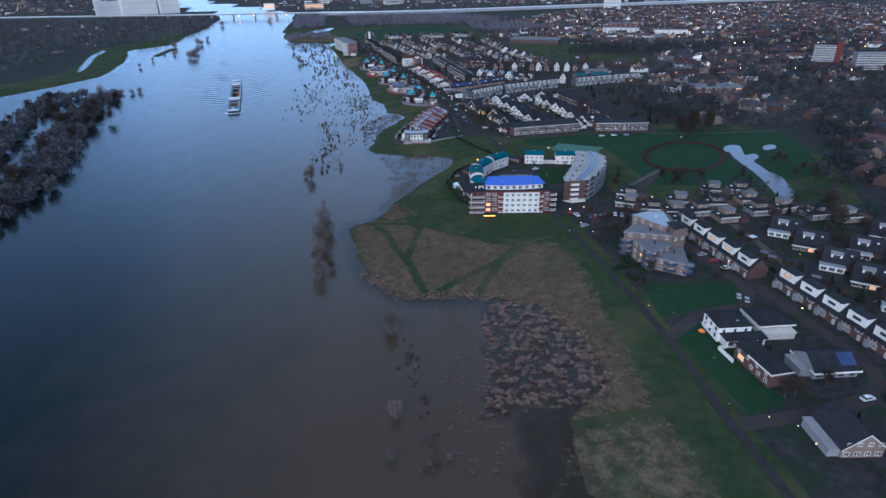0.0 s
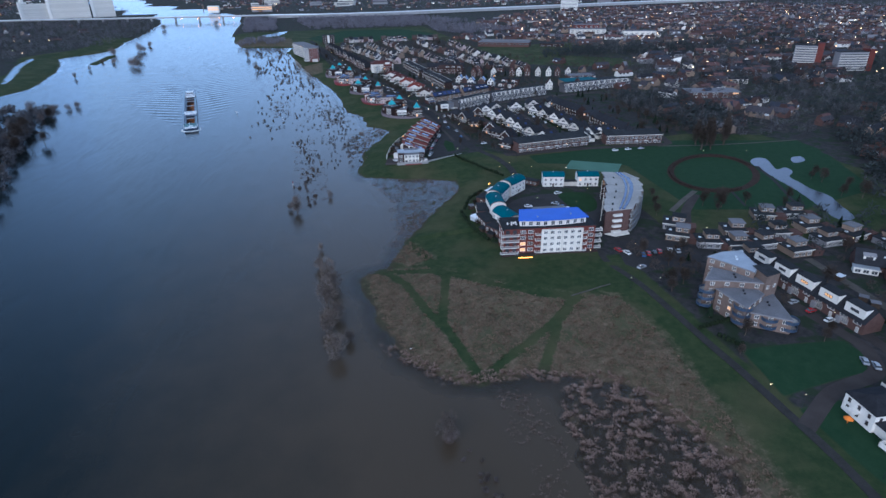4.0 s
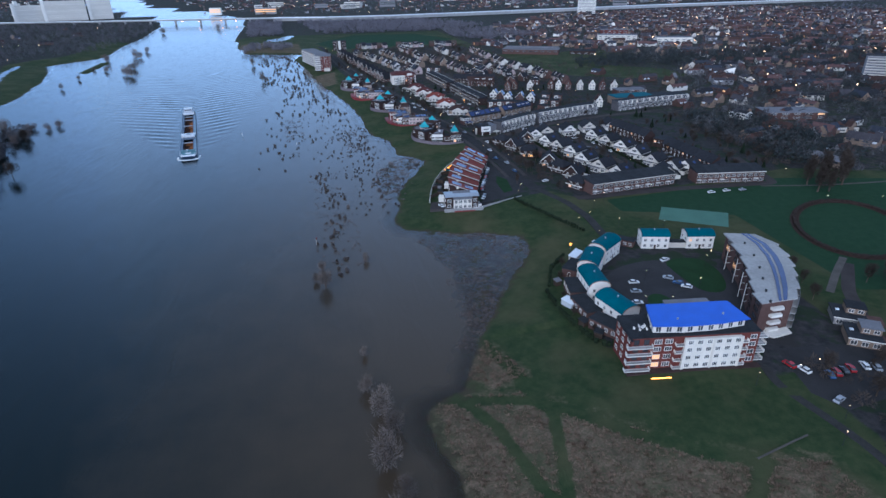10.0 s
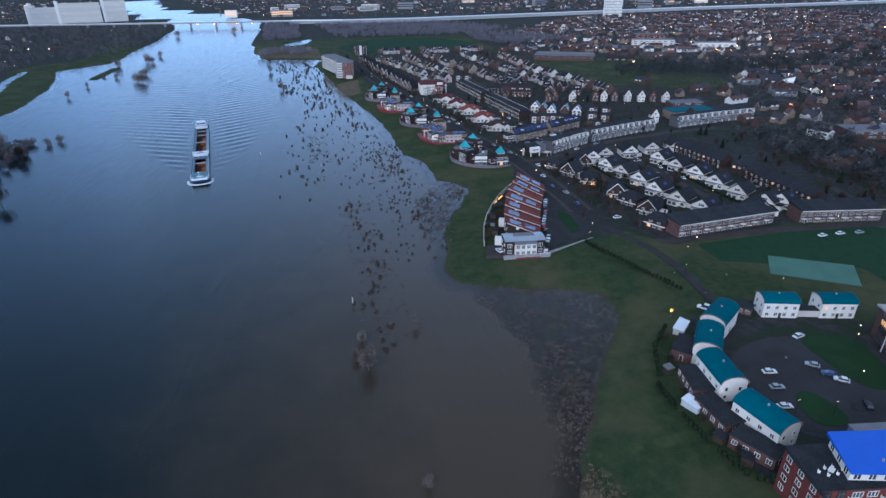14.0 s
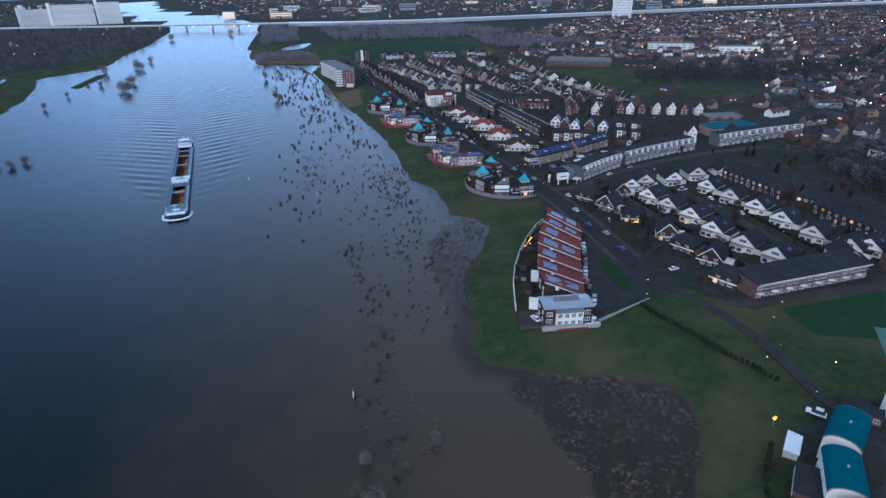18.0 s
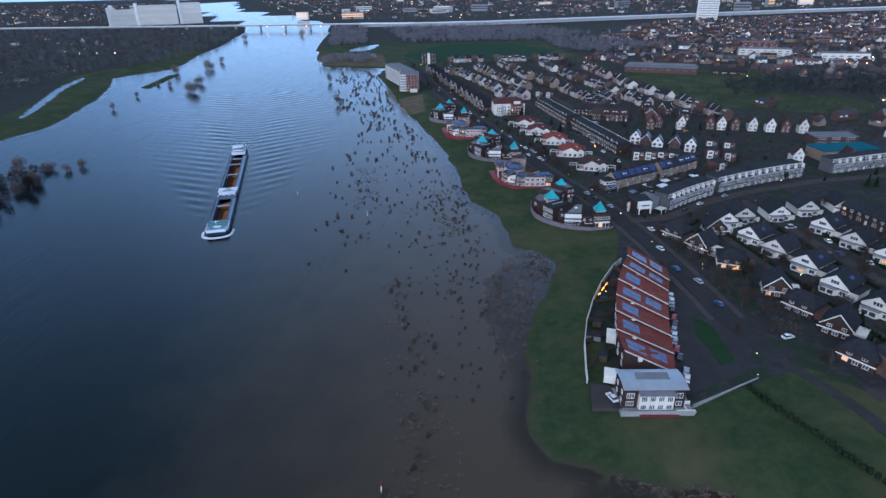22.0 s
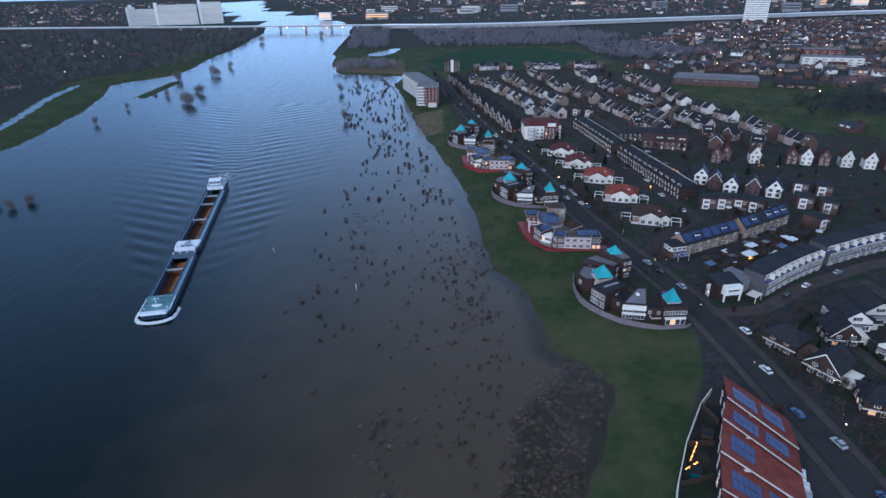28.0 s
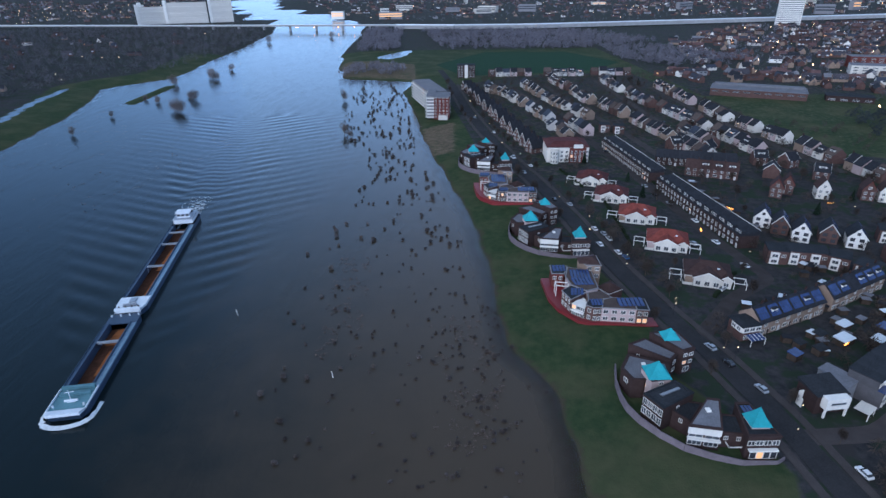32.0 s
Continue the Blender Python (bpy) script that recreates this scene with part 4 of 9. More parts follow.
# ---- stepped apartment tower by the dike ----
tower = thing("stepped_apartment_tower", "stepped brick apartment tower with rounded blue-grey balconies", "apartment block", pose(0, 0, 4.0))
levels = [([(151, 225), (155, 218), (159.5, 209), (164, 213), (165, 218), (167, 226), (159, 227)], 14.3), ([(142, 213), (152, 209.5), (161.5, 205), (162.5, 209), (151, 221)], 11.4),
          ([(145.5, 210.5), (147, 196), (159.5, 202.5), (159.5, 208)], 8.5), ([(150, 197), (160.5, 188.5), (167, 206), (161, 204)], 5.6)]
for ring, top in levels:
    part("wall", Geo().prism(ring, -0.6, top), ROSETAN, tower)
    cx, cy = sum(p[0] for p in ring) / len(ring), sum(p[1] for p in ring) / len(ring)
    part("roof_edge", Geo().prism([(cx + (x - cx) * 1.05, cy + (y - cy) * 1.05) for x, y in ring], top, top + 0.35), GREYR, tower, "pale overhanging roof edge")
    part("flat_roof", Geo().prism([(cx + (x - cx) * 1.0, cy + (y - cy) * 1.0) for x, y in ring], top + 0.35, top + 0.42), ZINC if top > 12 else FELT_PALE, tower, "blue-grey sheet roof" if top > 12 else "pale flat roof")
    for k in range(2):
        part("roof_vent", Geo().box(cx - 0.5 + k, cx + k, cy - 0.3 + 2 * k, cy + 0.3 + 2 * k, top + 0.42, top + 0.95), DECKW if top > 12 else FELT, tower)
    for p, q in zip(ring, ring[1:] + ring[:1]):
        L = math.dist(p, q)
        facing = (q[1] - p[1], -(q[0] - p[0]))
        if L > 3.5 and (facing[0] < -0.1 or facing[1] < -0.1):
            for z in np.arange(0.8, top - 1.5, 2.9):
                glaze(tower, p, q, z, max(1, int(L / 4)), 1.5, 1.5, "white", 0.06)
part("stair_core", Geo().prism([(161, 204.5), (168, 206), (168.5, 213), (162, 213)], -0.6, 14.9), ROSETAN, tower, "tan brick stair core")
part("core_roof", Geo().prism([(160.8, 204.3), (168.2, 205.8), (168.7, 213.2), (161.8, 213.2)], 14.9, 15.1), FELT, tower)
glaze(tower, (161, 204.5), (168, 206), 9.2, 2, 1.2, 1.5, "white", 0.0)
for cx, cy, r, top in ((143.4, 213.0, 2.9, 10.0), (148.2, 199.0, 3.1, 7.2), (161.5, 190.5, 2.8, 4.4), (155.5, 193.6, 2.8, 4.4)):
    for z in np.arange(1.4, top, 2.9):
        ring = [(cx + r * math.cos(a), cy + r * math.sin(a)) for a in np.linspace(0, 2 * math.pi, 14, endpoint=False)]
        b = part("balcony", Geo().prism(ring, z - 0.25, z), CONCRETE, tower, "rounded balcony")
        g = Geo()
        for p, q in zip(ring, ring[1:] + ring[:1]):
            rail(g, p, q, z - 0.25, 1.2)
        part("balcony_rail", g, HULL, b, "blue-grey curved balcony front")

# ---- red-roofed row on the spit ----
left_ends = [(65, 444), (67, 456), (71, 467), (75, 478), (80, 489), (86, 500), (91, 508), (95, 518)]
right_ends = [(78, 437), (82, 446.5), (85.5, 456), (89.3, 466), (93.5, 475.5), (98, 485), (102, 493), (106, 504)]
for k in range(7):
    th = thing("red_roof_house", "brown brick row house, red tiled roof with solar panels", "house", pose(0, 0, 4.0), "red-roofed row")
    l0, r0, r1, l1 = (Vector(p) for p in (left_ends[k], right_ends[k], right_ends[k + 1], left_ends[k + 1]))
    l1, r1 = l0.lerp(l1, 0.995), r0.lerp(r1, 0.995)
    zl, zr = 8.6 + 0.12 * k, 4.6 + 0.12 * k
    part("wall", Geo().prism([tuple(v) for v in (l0, r0, r1, l1)], -0.5, 0, 0, [zl, zr, zr - 0.9, zl - 0.9]), DARKBRICK, th)
    ux, uy = (r0 - l0).normalized(), (l1 - l0).normalized()
    c = [l0 - ux * 0.5 - uy * 0.3, r0 + ux * 0.6 - uy * 0.3, r1 + ux * 0.6, l1 - ux * 0.5]
    zs = [zl + 0.05, zr - 0.1, zr - 1.0, zl - 0.85]
    roof = Geo()
    slab_roof(roof, *[(*v, z) for v, z in zip(c, zs)], 0.25)
    part("roof", roof, TILE_RED, th, "sloping red tiled roof")
    verge = Geo()
    slab_roof(verge, (*(c[0] - uy * 0.16), zs[0] - 0.2), (*(c[1] - uy * 0.16), zs[1] - 0.2), (*(c[1]), zs[1] - 0.2), (*(c[0]), zs[0] - 0.2), 0.4)
    part("verge_board", verge, PALE, th, "pale verge board")
    for u0, u1, v0, v1 in (((0.12, 0.47, 0.18, 0.72), (0.56, 0.86, 0.25, 0.8)) if k not in (1, 2, 4) else ((0.12, 0.42, 0.2, 0.75),)):
        cols, rows = 5, 2
        for i in range(cols):
            for j in range(rows):
                uu = [u0 + (u1 - u0) * (i + e) / cols for e in (0.04, 0.96)]
                vv = [v0 + (v1 - v0) * (j + e) / rows for e in (0.04, 0.96)]

                def on(u, v):
                    p = (c[0].lerp(c[1], u)).lerp(c[3].lerp(c[2], u), v)
                    z = (zs[0] + (zs[1] - zs[0]) * u) * (1 - v) + (zs[3] + (zs[2] - zs[3]) * u) * v
                    return (p.x, p.y, z + 0.31)
                g = Geo()
                slab_roof(g, on(uu[0], vv[0]), on(uu[1], vv[0]), on(uu[1], vv[1]), on(uu[0], vv[1]), 0.05)
                part("solar_panel", g, SOLAR, th, "blue solar panel")
    glaze(th, tuple(l1), tuple(l0), 0.7, 2, 1.7, 1.8, "white", 0.06)
    glaze(th, tuple(l1), tuple(l0), 3.5, 2, 1.7, 1.5, "white", 0.06)
    glaze(th, tuple(r0), tuple(r1), 0.9, 1, 1.6, 1.5, "white", 0.1)
    part("door", door_mesh(), None, th, at=on_wall(tuple(r0), tuple(r1), 0.2, 0))
    m = l0.lerp(r0, 0.3)
    part("roof_box", Geo().box(m.x - 0.6, m.x + 0.6, m.y - 0.9 , m.y - 0.1, 6.0, 7.2), WHITE, th, "white boxed flue")

front = thing("front_house", "brown brick end house, curved zinc roof, white bay", "house", pose(68.2, 431.2, 4.0, 0, 0, -6))
part("wall", Geo().box(-9.0, 9.0, -4.0, 5.0, -0.5, 6.4), DARKBRICK, front)
part("white_bay", Geo().box(-4.8, 5.2, -5.6, -4.0, 0.2, 5.6), CREAM, front, "white two-storey bay")
g = Geo()
for k in range(6):
    y0, y1 = -4.6 + k * 1.7, -4.6 + (k + 1) * 1.7
    z0, z1 = (6.3 + 1.0 * math.sin(math.pi * (0.12 + 0.88 * t / 6)) for t in (k, k + 1))
    slab_roof(g, (-9.5, y0, z0), (9.5, y0, z0), (9.5, y1, z1), (-9.5, y1, z1), 0.15)
part("zinc_roof", g, ZINC, front, "curved zinc roof")
g = Geo()
slab_roof(g, (-5.2, -6.2, 5.7), (5.6, -6.2, 5.7), (5.0, 2.0, 7.9), (-4.6, 2.0, 7.9), 0.2)
part("bay_roof", g, FELT_PALE, front, "grey sloping bay roof")
for z, h in ((0.5, 1.7), (3.3, 1.9)):
    glaze(front, (-4.8, -5.6), (5.2, -5.6), z, 4, 1.7, h, "white", 0.0, 2)
    glaze(front, (-9, -4), (-5.2, -4), z, 1, 2.2, h, "white", 0.0, 2)
    glaze(front, (5.6, -4), (9, -4), z, 1, 1.8, h, "white", 0.0, 1)
    glaze(front, (-9, 5), (-9, -4), z, 2, 1.4, 1.4, "white", 0.0, 1)
part("plinth", Geo().box(-10, 11.4, -6.6, 5.0, -2.8, -0.2).box(-10.2, 11.6, -6.8, -6.5, -0.2, 0.8), CONCRETE, front, "concrete terrace plinth")
part("red_panel", Geo().box(-4.6, 7.0, -7.0, -6.6, -2.2, -0.6), RED, front, "deep red panel on the plinth")
part("deck_rail", Geo().box(9.0, 11.2, -3.0, -2.8, 0.2, 1.3).box(9.0, 9.1, -6.6, -3, 0.2, 1.2).box(6, 11.4, -6.5, -6.3, 0.8, 1.0), WHITE, front)
wall_line = [(52.5, 441), (54, 447), (58, 461), (63, 474), (69.5, 487), (77.5, 500.5), (88, 515), (94, 521)]
g = Geo()
for p, q in zip(wall_line, wall_line[1:]):
    rail(g, q, p, 3.0, 2.4, 0, 0.3)
solid("garden_wall", g, CREAM, "pale curved garden wall along the grass bank", "wall")
for k, (a, b) in enumerate(zip(wall_line[1:-1], left_ends[1:])):
    g = Geo()
    rail(g, a, (b[0] - 1, b[1]), 3.6, 2.0, 0, 0.12)
    solid("garden_fence", g, WOOD, "dark timber fence between back gardens", "fence", group="garden fences")
for x, y, w, d, h, m in ((60, 441.5, 4, 4, 2.6, WHITE), (68, 463, 3, 5, 2.4, WHITE), (62, 464, 5, 2.5, 1.6, FELT_PALE), (66, 472, 3, 2.5, 2.2, WOOD), (75, 490, 2.5, 3, 2.2, TEAL), (61, 452, 3, 3, 2.2, WOOD), (84, 503, 3, 3, 2.2, WOOD)):
    th = thing("garden_shed", "small garden shed in a back garden", "shed", pose(x, y, 3.8, 0, 0, -22), "back garden sheds")
    part("wall", Geo().box(-w / 2, w / 2, -d / 2, d / 2, -0.3, h), m, th)
    part("roof", Geo().box(-w / 2 - 0.15, w / 2 + 0.15, -d / 2 - 0.15, d / 2 + 0.15, h, h + 0.14), FELT if m is not WHITE else WHITE, th)
for p, q in (((75.5, 494), (80, 500)), ((73, 491), (77, 493))):
    g = Geo()
    for k in range(8):
        a, b = Vector((*p, 5.2)).lerp(Vector((*q, 5.2)), k / 8), Vector((*p, 5.2)).lerp(Vector((*q, 5.2)), (k + 1) / 8)
        g.tube(a + Vector((0, 0, 0.3 * (k % 2))), a + Vector((0, 0, 0.25 + 0.3 * (k % 2))), 0.12, 0.12, 5).tube(a + Vector((0, 0, 0.2 + 0.3 * (k % 2))), b + Vector((0, 0, 0.2 + 0.3 * ((k + 1) % 2))), 0.02, 0.02, 3)
    solid("string_lights", g, WARM, "warm string lights hung over a garden", "lights")
retain = Geo()
rail(retain, (79.5, 426.5), (106, 436.5), 3.2, 1.2, 0, 0.35)
solid("retaining_wall", retain, CONCRETE, "low pale retaining wall at the top of the bank", "wall")
solid("parking_pad", Geo().prism([(50, 429), (58.6, 427.6), (58.6, 438), (53, 440)], 1.5, 4.04), PAVING, "dark paved parking pad at the end of the row", "paving", kind="structure")


# ---- crescents with turquoise pyramids ----
def flat_house(x, y, turn, w, d, h, wall, roof, label, front=(2, 2), name="crescent_house", group="", base=4.0, tilt=0.0, lit=0.06):
    """A box house with a roof plate that may tip up towards its back; the front looks to -y."""
    th = thing(name, label, "house", pose(x, y, base, 0, 0, turn), group)
    a, b = w / 2, d / 2
    n_b = 0.3 if tilt > 1 else 0.8
    part("wall", Geo().prism([(-a, -b), (a, -b), (a * n_b, b), (-a * n_b, b)], -2.0, h, 0, [h, h, h + tilt, h + tilt]), wall, th)
    r = Geo()
    slab_roof(r, (-a - 0.3, -b - 0.4, h), (a + 0.3, -b - 0.4, h), (a * n_b + 0.2, b + 0.2, h + tilt), (-a * n_b - 0.2, b + 0.2, h + tilt), 0.3)
    part("roof", r, roof, th)
    for k, z in enumerate(np.arange(0.6, h - 1.6, 2.9)):
        glaze(th, (-a, -b), (a, -b), z, front[k % 2], w / front[k % 2] * 0.8, 2.1, "dark" if wall is WHITE else "white", lit, 2)
        glaze(th, (-a * n_b, b), (-a, -b), z, 1, 1.2, 1.3, "white", lit)
        if n_b > 0.5:
            glaze(th, (a, -b), (a * n_b, b), z, 1, 1.2, 1.3, "white", lit)
    return th


def pyramid(th, x, y, z, r, h):
    g = Geo()
    c = [(x - r, y - r, z), (x + r, y - r, z), (x + r, y + r, z), (x - r, y + r, z)]
    for k in range(4):
        p, q = Vector(c[k]), Vector(c[(k + 1) % 4])
        m = Vector((x, y, z + h * 0.42))
        pm, qm = p.lerp(Vector((x, y, p.z)), 0.5), q.lerp(Vector((x, y, q.z)), 0.5)
        pm.z = qm.z = z + h * 0.42
        g.face([p, q, qm, pm])
        g.face([pm, qm, (x, y, z + h)])
    g.face(c[::-1])
    part("pyramid_roof", g, TURQ, th, "turquoise copper pyramid roof")


def wedge_house(ring, h, wall, roof, label, panes=(), kerb=DARKBRICK, tops=None, dx=0, dy=0):
    """A house over a fan-shaped plan: brick walls, a dark parapet and a sunk roof; panes are (edge, z, count, width, height, bars)."""
    cx, cy = sum(x for x, y in ring) / len(ring), sum(y for x, y in ring) / len(ring)
    th = thing("crescent_house", label, "house", pose(cx + dx, cy + dy, 4.0), "crescent houses")
    ring = [(x - cx, y - cy) for x, y in ring]
    n, tops = len(ring), tops or [h] * len(ring)
    part("wall", Geo().prism(ring, -2.0, h, 0, tops), wall, th)
    g, inner = Geo(), [(x * 0.88, y * 0.88) for x, y in ring]
    for k in range(n):
        j = (k + 1) % n
        for sgn, lo, hi in ((1, 1.03, 0.0), (-1, 0.88, 0.0)):
            p, q = (ring[k][0] * lo, ring[k][1] * lo), (ring[j][0] * lo, ring[j][1] * lo)
            f = [(*p, tops[k] - 0.05), (*q, tops[j] - 0.05), (*q, tops[j] + 0.35), (*p, tops[k] + 0.35)]
            g.face(f if sgn > 0 else f[::-1])
        g.face([(ring[k][0] * 1.03, ring[k][1] * 1.03, tops[k] + 0.35), (ring[j][0] * 1.03, ring[j][1] * 1.03, tops[j] + 0.35), (*inner[j], tops[j] + 0.35), (*inner[k], tops[k] + 0.35)])
    part("parapet", g, kerb, th, "dark roof edge")
    part("roof", Geo().prism([(x * 0.879, y * 0.879) for x, y in ring], 0, 0, 0, [t + 0.12 for t in tops]), roof, th)
    for e, z, count, w, hh, bars in panes:
        glaze(th, ring[e], ring[(e + 1) % n], z, count, w, hh, "white", 0.015, bars)
    return th, cx, cy, ring


def crescent(dx, dy):
    arc = [(71, 598), (69, 590), (68.6, 584), (69, 579), (71, 573.5), (74.8, 567.5), (79.5, 562.5), (86, 559), (92.5, 556.6), (101, 556.2), (103.5, 557.5)]
    g = Geo()
    for p, q in zip(arc, arc[1:]):
        rail(g, (p[0] + dx, p[1] + dy), (q[0] + dx, q[1] + dy), 1.2, 3.9, 0, 0.35)
    solid("terrace_wall", g, MAUVE, "curved mauve-grey brick terrace wall above the grass bank", "wall")

    def at(*args, **kw):
        return wedge_house(*args, dx=dx, dy=dy, **kw)

    th, cx, cy, ring = at([(93.4, 558.5), (102, 558.5), (99.5, 571.5), (96, 571.5)], 7, DARKBRICK, FELT, "dark brick house with a turquoise pyramid and glazed front", [(0, 4.2, 4, 1.9, 1.6, 1), (1, 3.8, 1, 1.2, 1.4, 1), (1, 0.9, 1, 1.2, 1.4, 1)])
    part("bay", Geo().box(-3.6, 3.7, ring[0][1] - 0.9, ring[0][1] - 0.02, -0.5, 2.9), DARKBRICK, th)
    glaze(th, (-3.6, ring[0][1] - 0.9), (3.7, ring[0][1] - 0.9), 0.5, 4, 1.75, 2.3, "white", 0.12, 0)
    part("balcony_edge", Geo().box(-3.8, 3.9, ring[0][1] - 1.1, ring[0][1] - 0.02, 2.92, 3.2), WHITE, th, "white balcony edge")
    part("lantern", Geo().box(98 - cx - 2.4, 98 - cx + 2.4, 563.5 - cy - 2.2, 563.5 - cy + 2.6, 7.1, 7.9), ROSE, th)
    pyramid(th, 98 - cx, 563.7 - cy, 7.9, 2.8, 4.6)
    for k in range(3):
        part("solar_panel", Geo().box(96.6 - cx + k, 97.4 - cx + k, 567.2 - cy, 570.2 - cy, 7.2, 7.32), SOLAR, th)
    th, cx, cy, ring = at([(88.6, 563), (95, 562), (97, 569), (92, 570)], 4.4, DARKBRICK, FELT, "low dark brick house with a white-edged terrace", [(0, 2.2, 2, 1.1, 1.3, 1)])
    part("terrace_edge", Geo().box(-3.0, 3.2, -5.6, -5.4, 1.5, 1.75).box(-3.0, -2.8, -5.6, -3.5, 1.5, 1.75), WHITE, th)
    th, cx, cy, ring = at([(80, 563.6), (88.2, 561.8), (92, 572.5), (88.8, 573.2)], 6.6, DARKBRICK, FELT_PALE, "white-fronted house with a grey wedge roof", [(3, 3.6, 1, 1.2, 1.4, 1)], tops=[6.4, 6.4, 7.4, 7.4])
    p, q = Vector((*ring[0], 0)), Vector((*ring[1], 0))
    u = (q - p).normalized()
    o = Vector((u.y, -u.x, 0)) * 0.25
    part("front_panel", Geo().prism([(p + o).xy, (q + o).xy, q.xy, p.xy], 4.3, 6.3), WHITE, th, "white front panel")
    part("balcony", Geo().prism([(p + o * 4).xy, (q + o * 4).xy, q.xy, p.xy], 2.6, 3.0), WHITE, th, "white balcony edge")
    glaze(th, (p + o * 0.2).xy, (q + o * 0.2).xy, 0.4, 2, 3.6, 2.0, "white", 0.05, 2)
    glaze(th, (p + o * 0.2).xy, (q + o * 0.2).xy, 3.0, 2, 3.6, 1.2, "white", 0.05, 1)
    part("rooflight", Geo().box(86.6 - cx, 87.8 - cx, 568 - cy, 569.4 - cy, 6.9, 7.6), WHITE, th)
    at([(78.8, 571.5), (82.2, 567.2), (88.5, 574.5), (83, 576)], 4.4, DARKBRICK, FELT, "low dark brick house with a side garden", [(0, 2.4, 1, 1.1, 1.3, 1), (3, 2.4, 1, 1.1, 1.3, 1)])
    th, cx, cy, ring = at([(72, 576.2), (75.4, 569.8), (86.3, 576), (83, 581.5)], 7, DARKBRICK, FELT, "brick house with a black roof and tall white windows", [(0, 3.9, 4, 1.5, 2.2, 1), (0, 0.6, 4, 1.6, 2.4, 1), (1, 4, 1, 1.2, 1.3, 1)], kerb=FELT)
    part("roof_ridge", Geo().prism([(-2.5, -1.2), (3.8, 1.7), (3.4, 2.4), (-2.9, -0.4)], 7.2, 7.55), METAL, th, "grey roof vent strip")
    th, cx, cy, ring = at([(75.2, 587.8), (76, 581), (82, 582), (81.4, 588.4)], 7.3, ROSE, FELT, "pale brick tower house with a turquoise pyramid roof", [(1, 5.6, 1, 1.4, 1.2, 1), (0, 3.0, 1, 1.2, 1.4, 1)])
    pyramid(th, 0, 0, 7.7, 3.5, 4.4)
    th, cx, cy, ring = at([(69.8, 590), (71.5, 584.5), (75, 584), (84, 587.5), (85, 592), (74, 597)], 5.4, DARKBRICK, FELT_PALE, "dark brick house with a grey flat roof", [(0, 2.4, 1, 1.8, 1.6, 1)])
    part("rooflight", Geo().box(0, 1.2, 1.6, 2.8, 5.5, 6.1), WHITE, th)
    at([(75, 600), (86, 592), (89.3, 595), (81, 603)], 6.6, DARKBRICK, FELT_PALE, "long dark brick house with a sunk grey roof", [(1, 4.1, 1, 1.7, 1.5, 1), (1, 1.2, 1, 1.7, 1.5, 1), (0, 3.6, 2, 1.0, 1.2, 0)], tops=[7.2, 6.6, 6.6, 7.2])
    th, cx, cy, ring = at([(83, 604), (90, 593.6), (94.2, 595), (92, 605)], 8.8, DARKBRICK, FELT_PALE, "tall dark brick house with a turquoise pyramid roof", [(1, 6.4, 2, 1.4, 1.3, 1), (1, 3.6, 2, 1.4, 1.3, 1), (1, 0.6, 1, 2.2, 1.9, 1)])
    pyramid(th, 88.6 - cx, 601.6 - cy, 9.1, 2.7, 3.2)


for dx, dy in ((0, 0), (-19.5, 121), (-40, 243)):
    crescent(dx, dy)


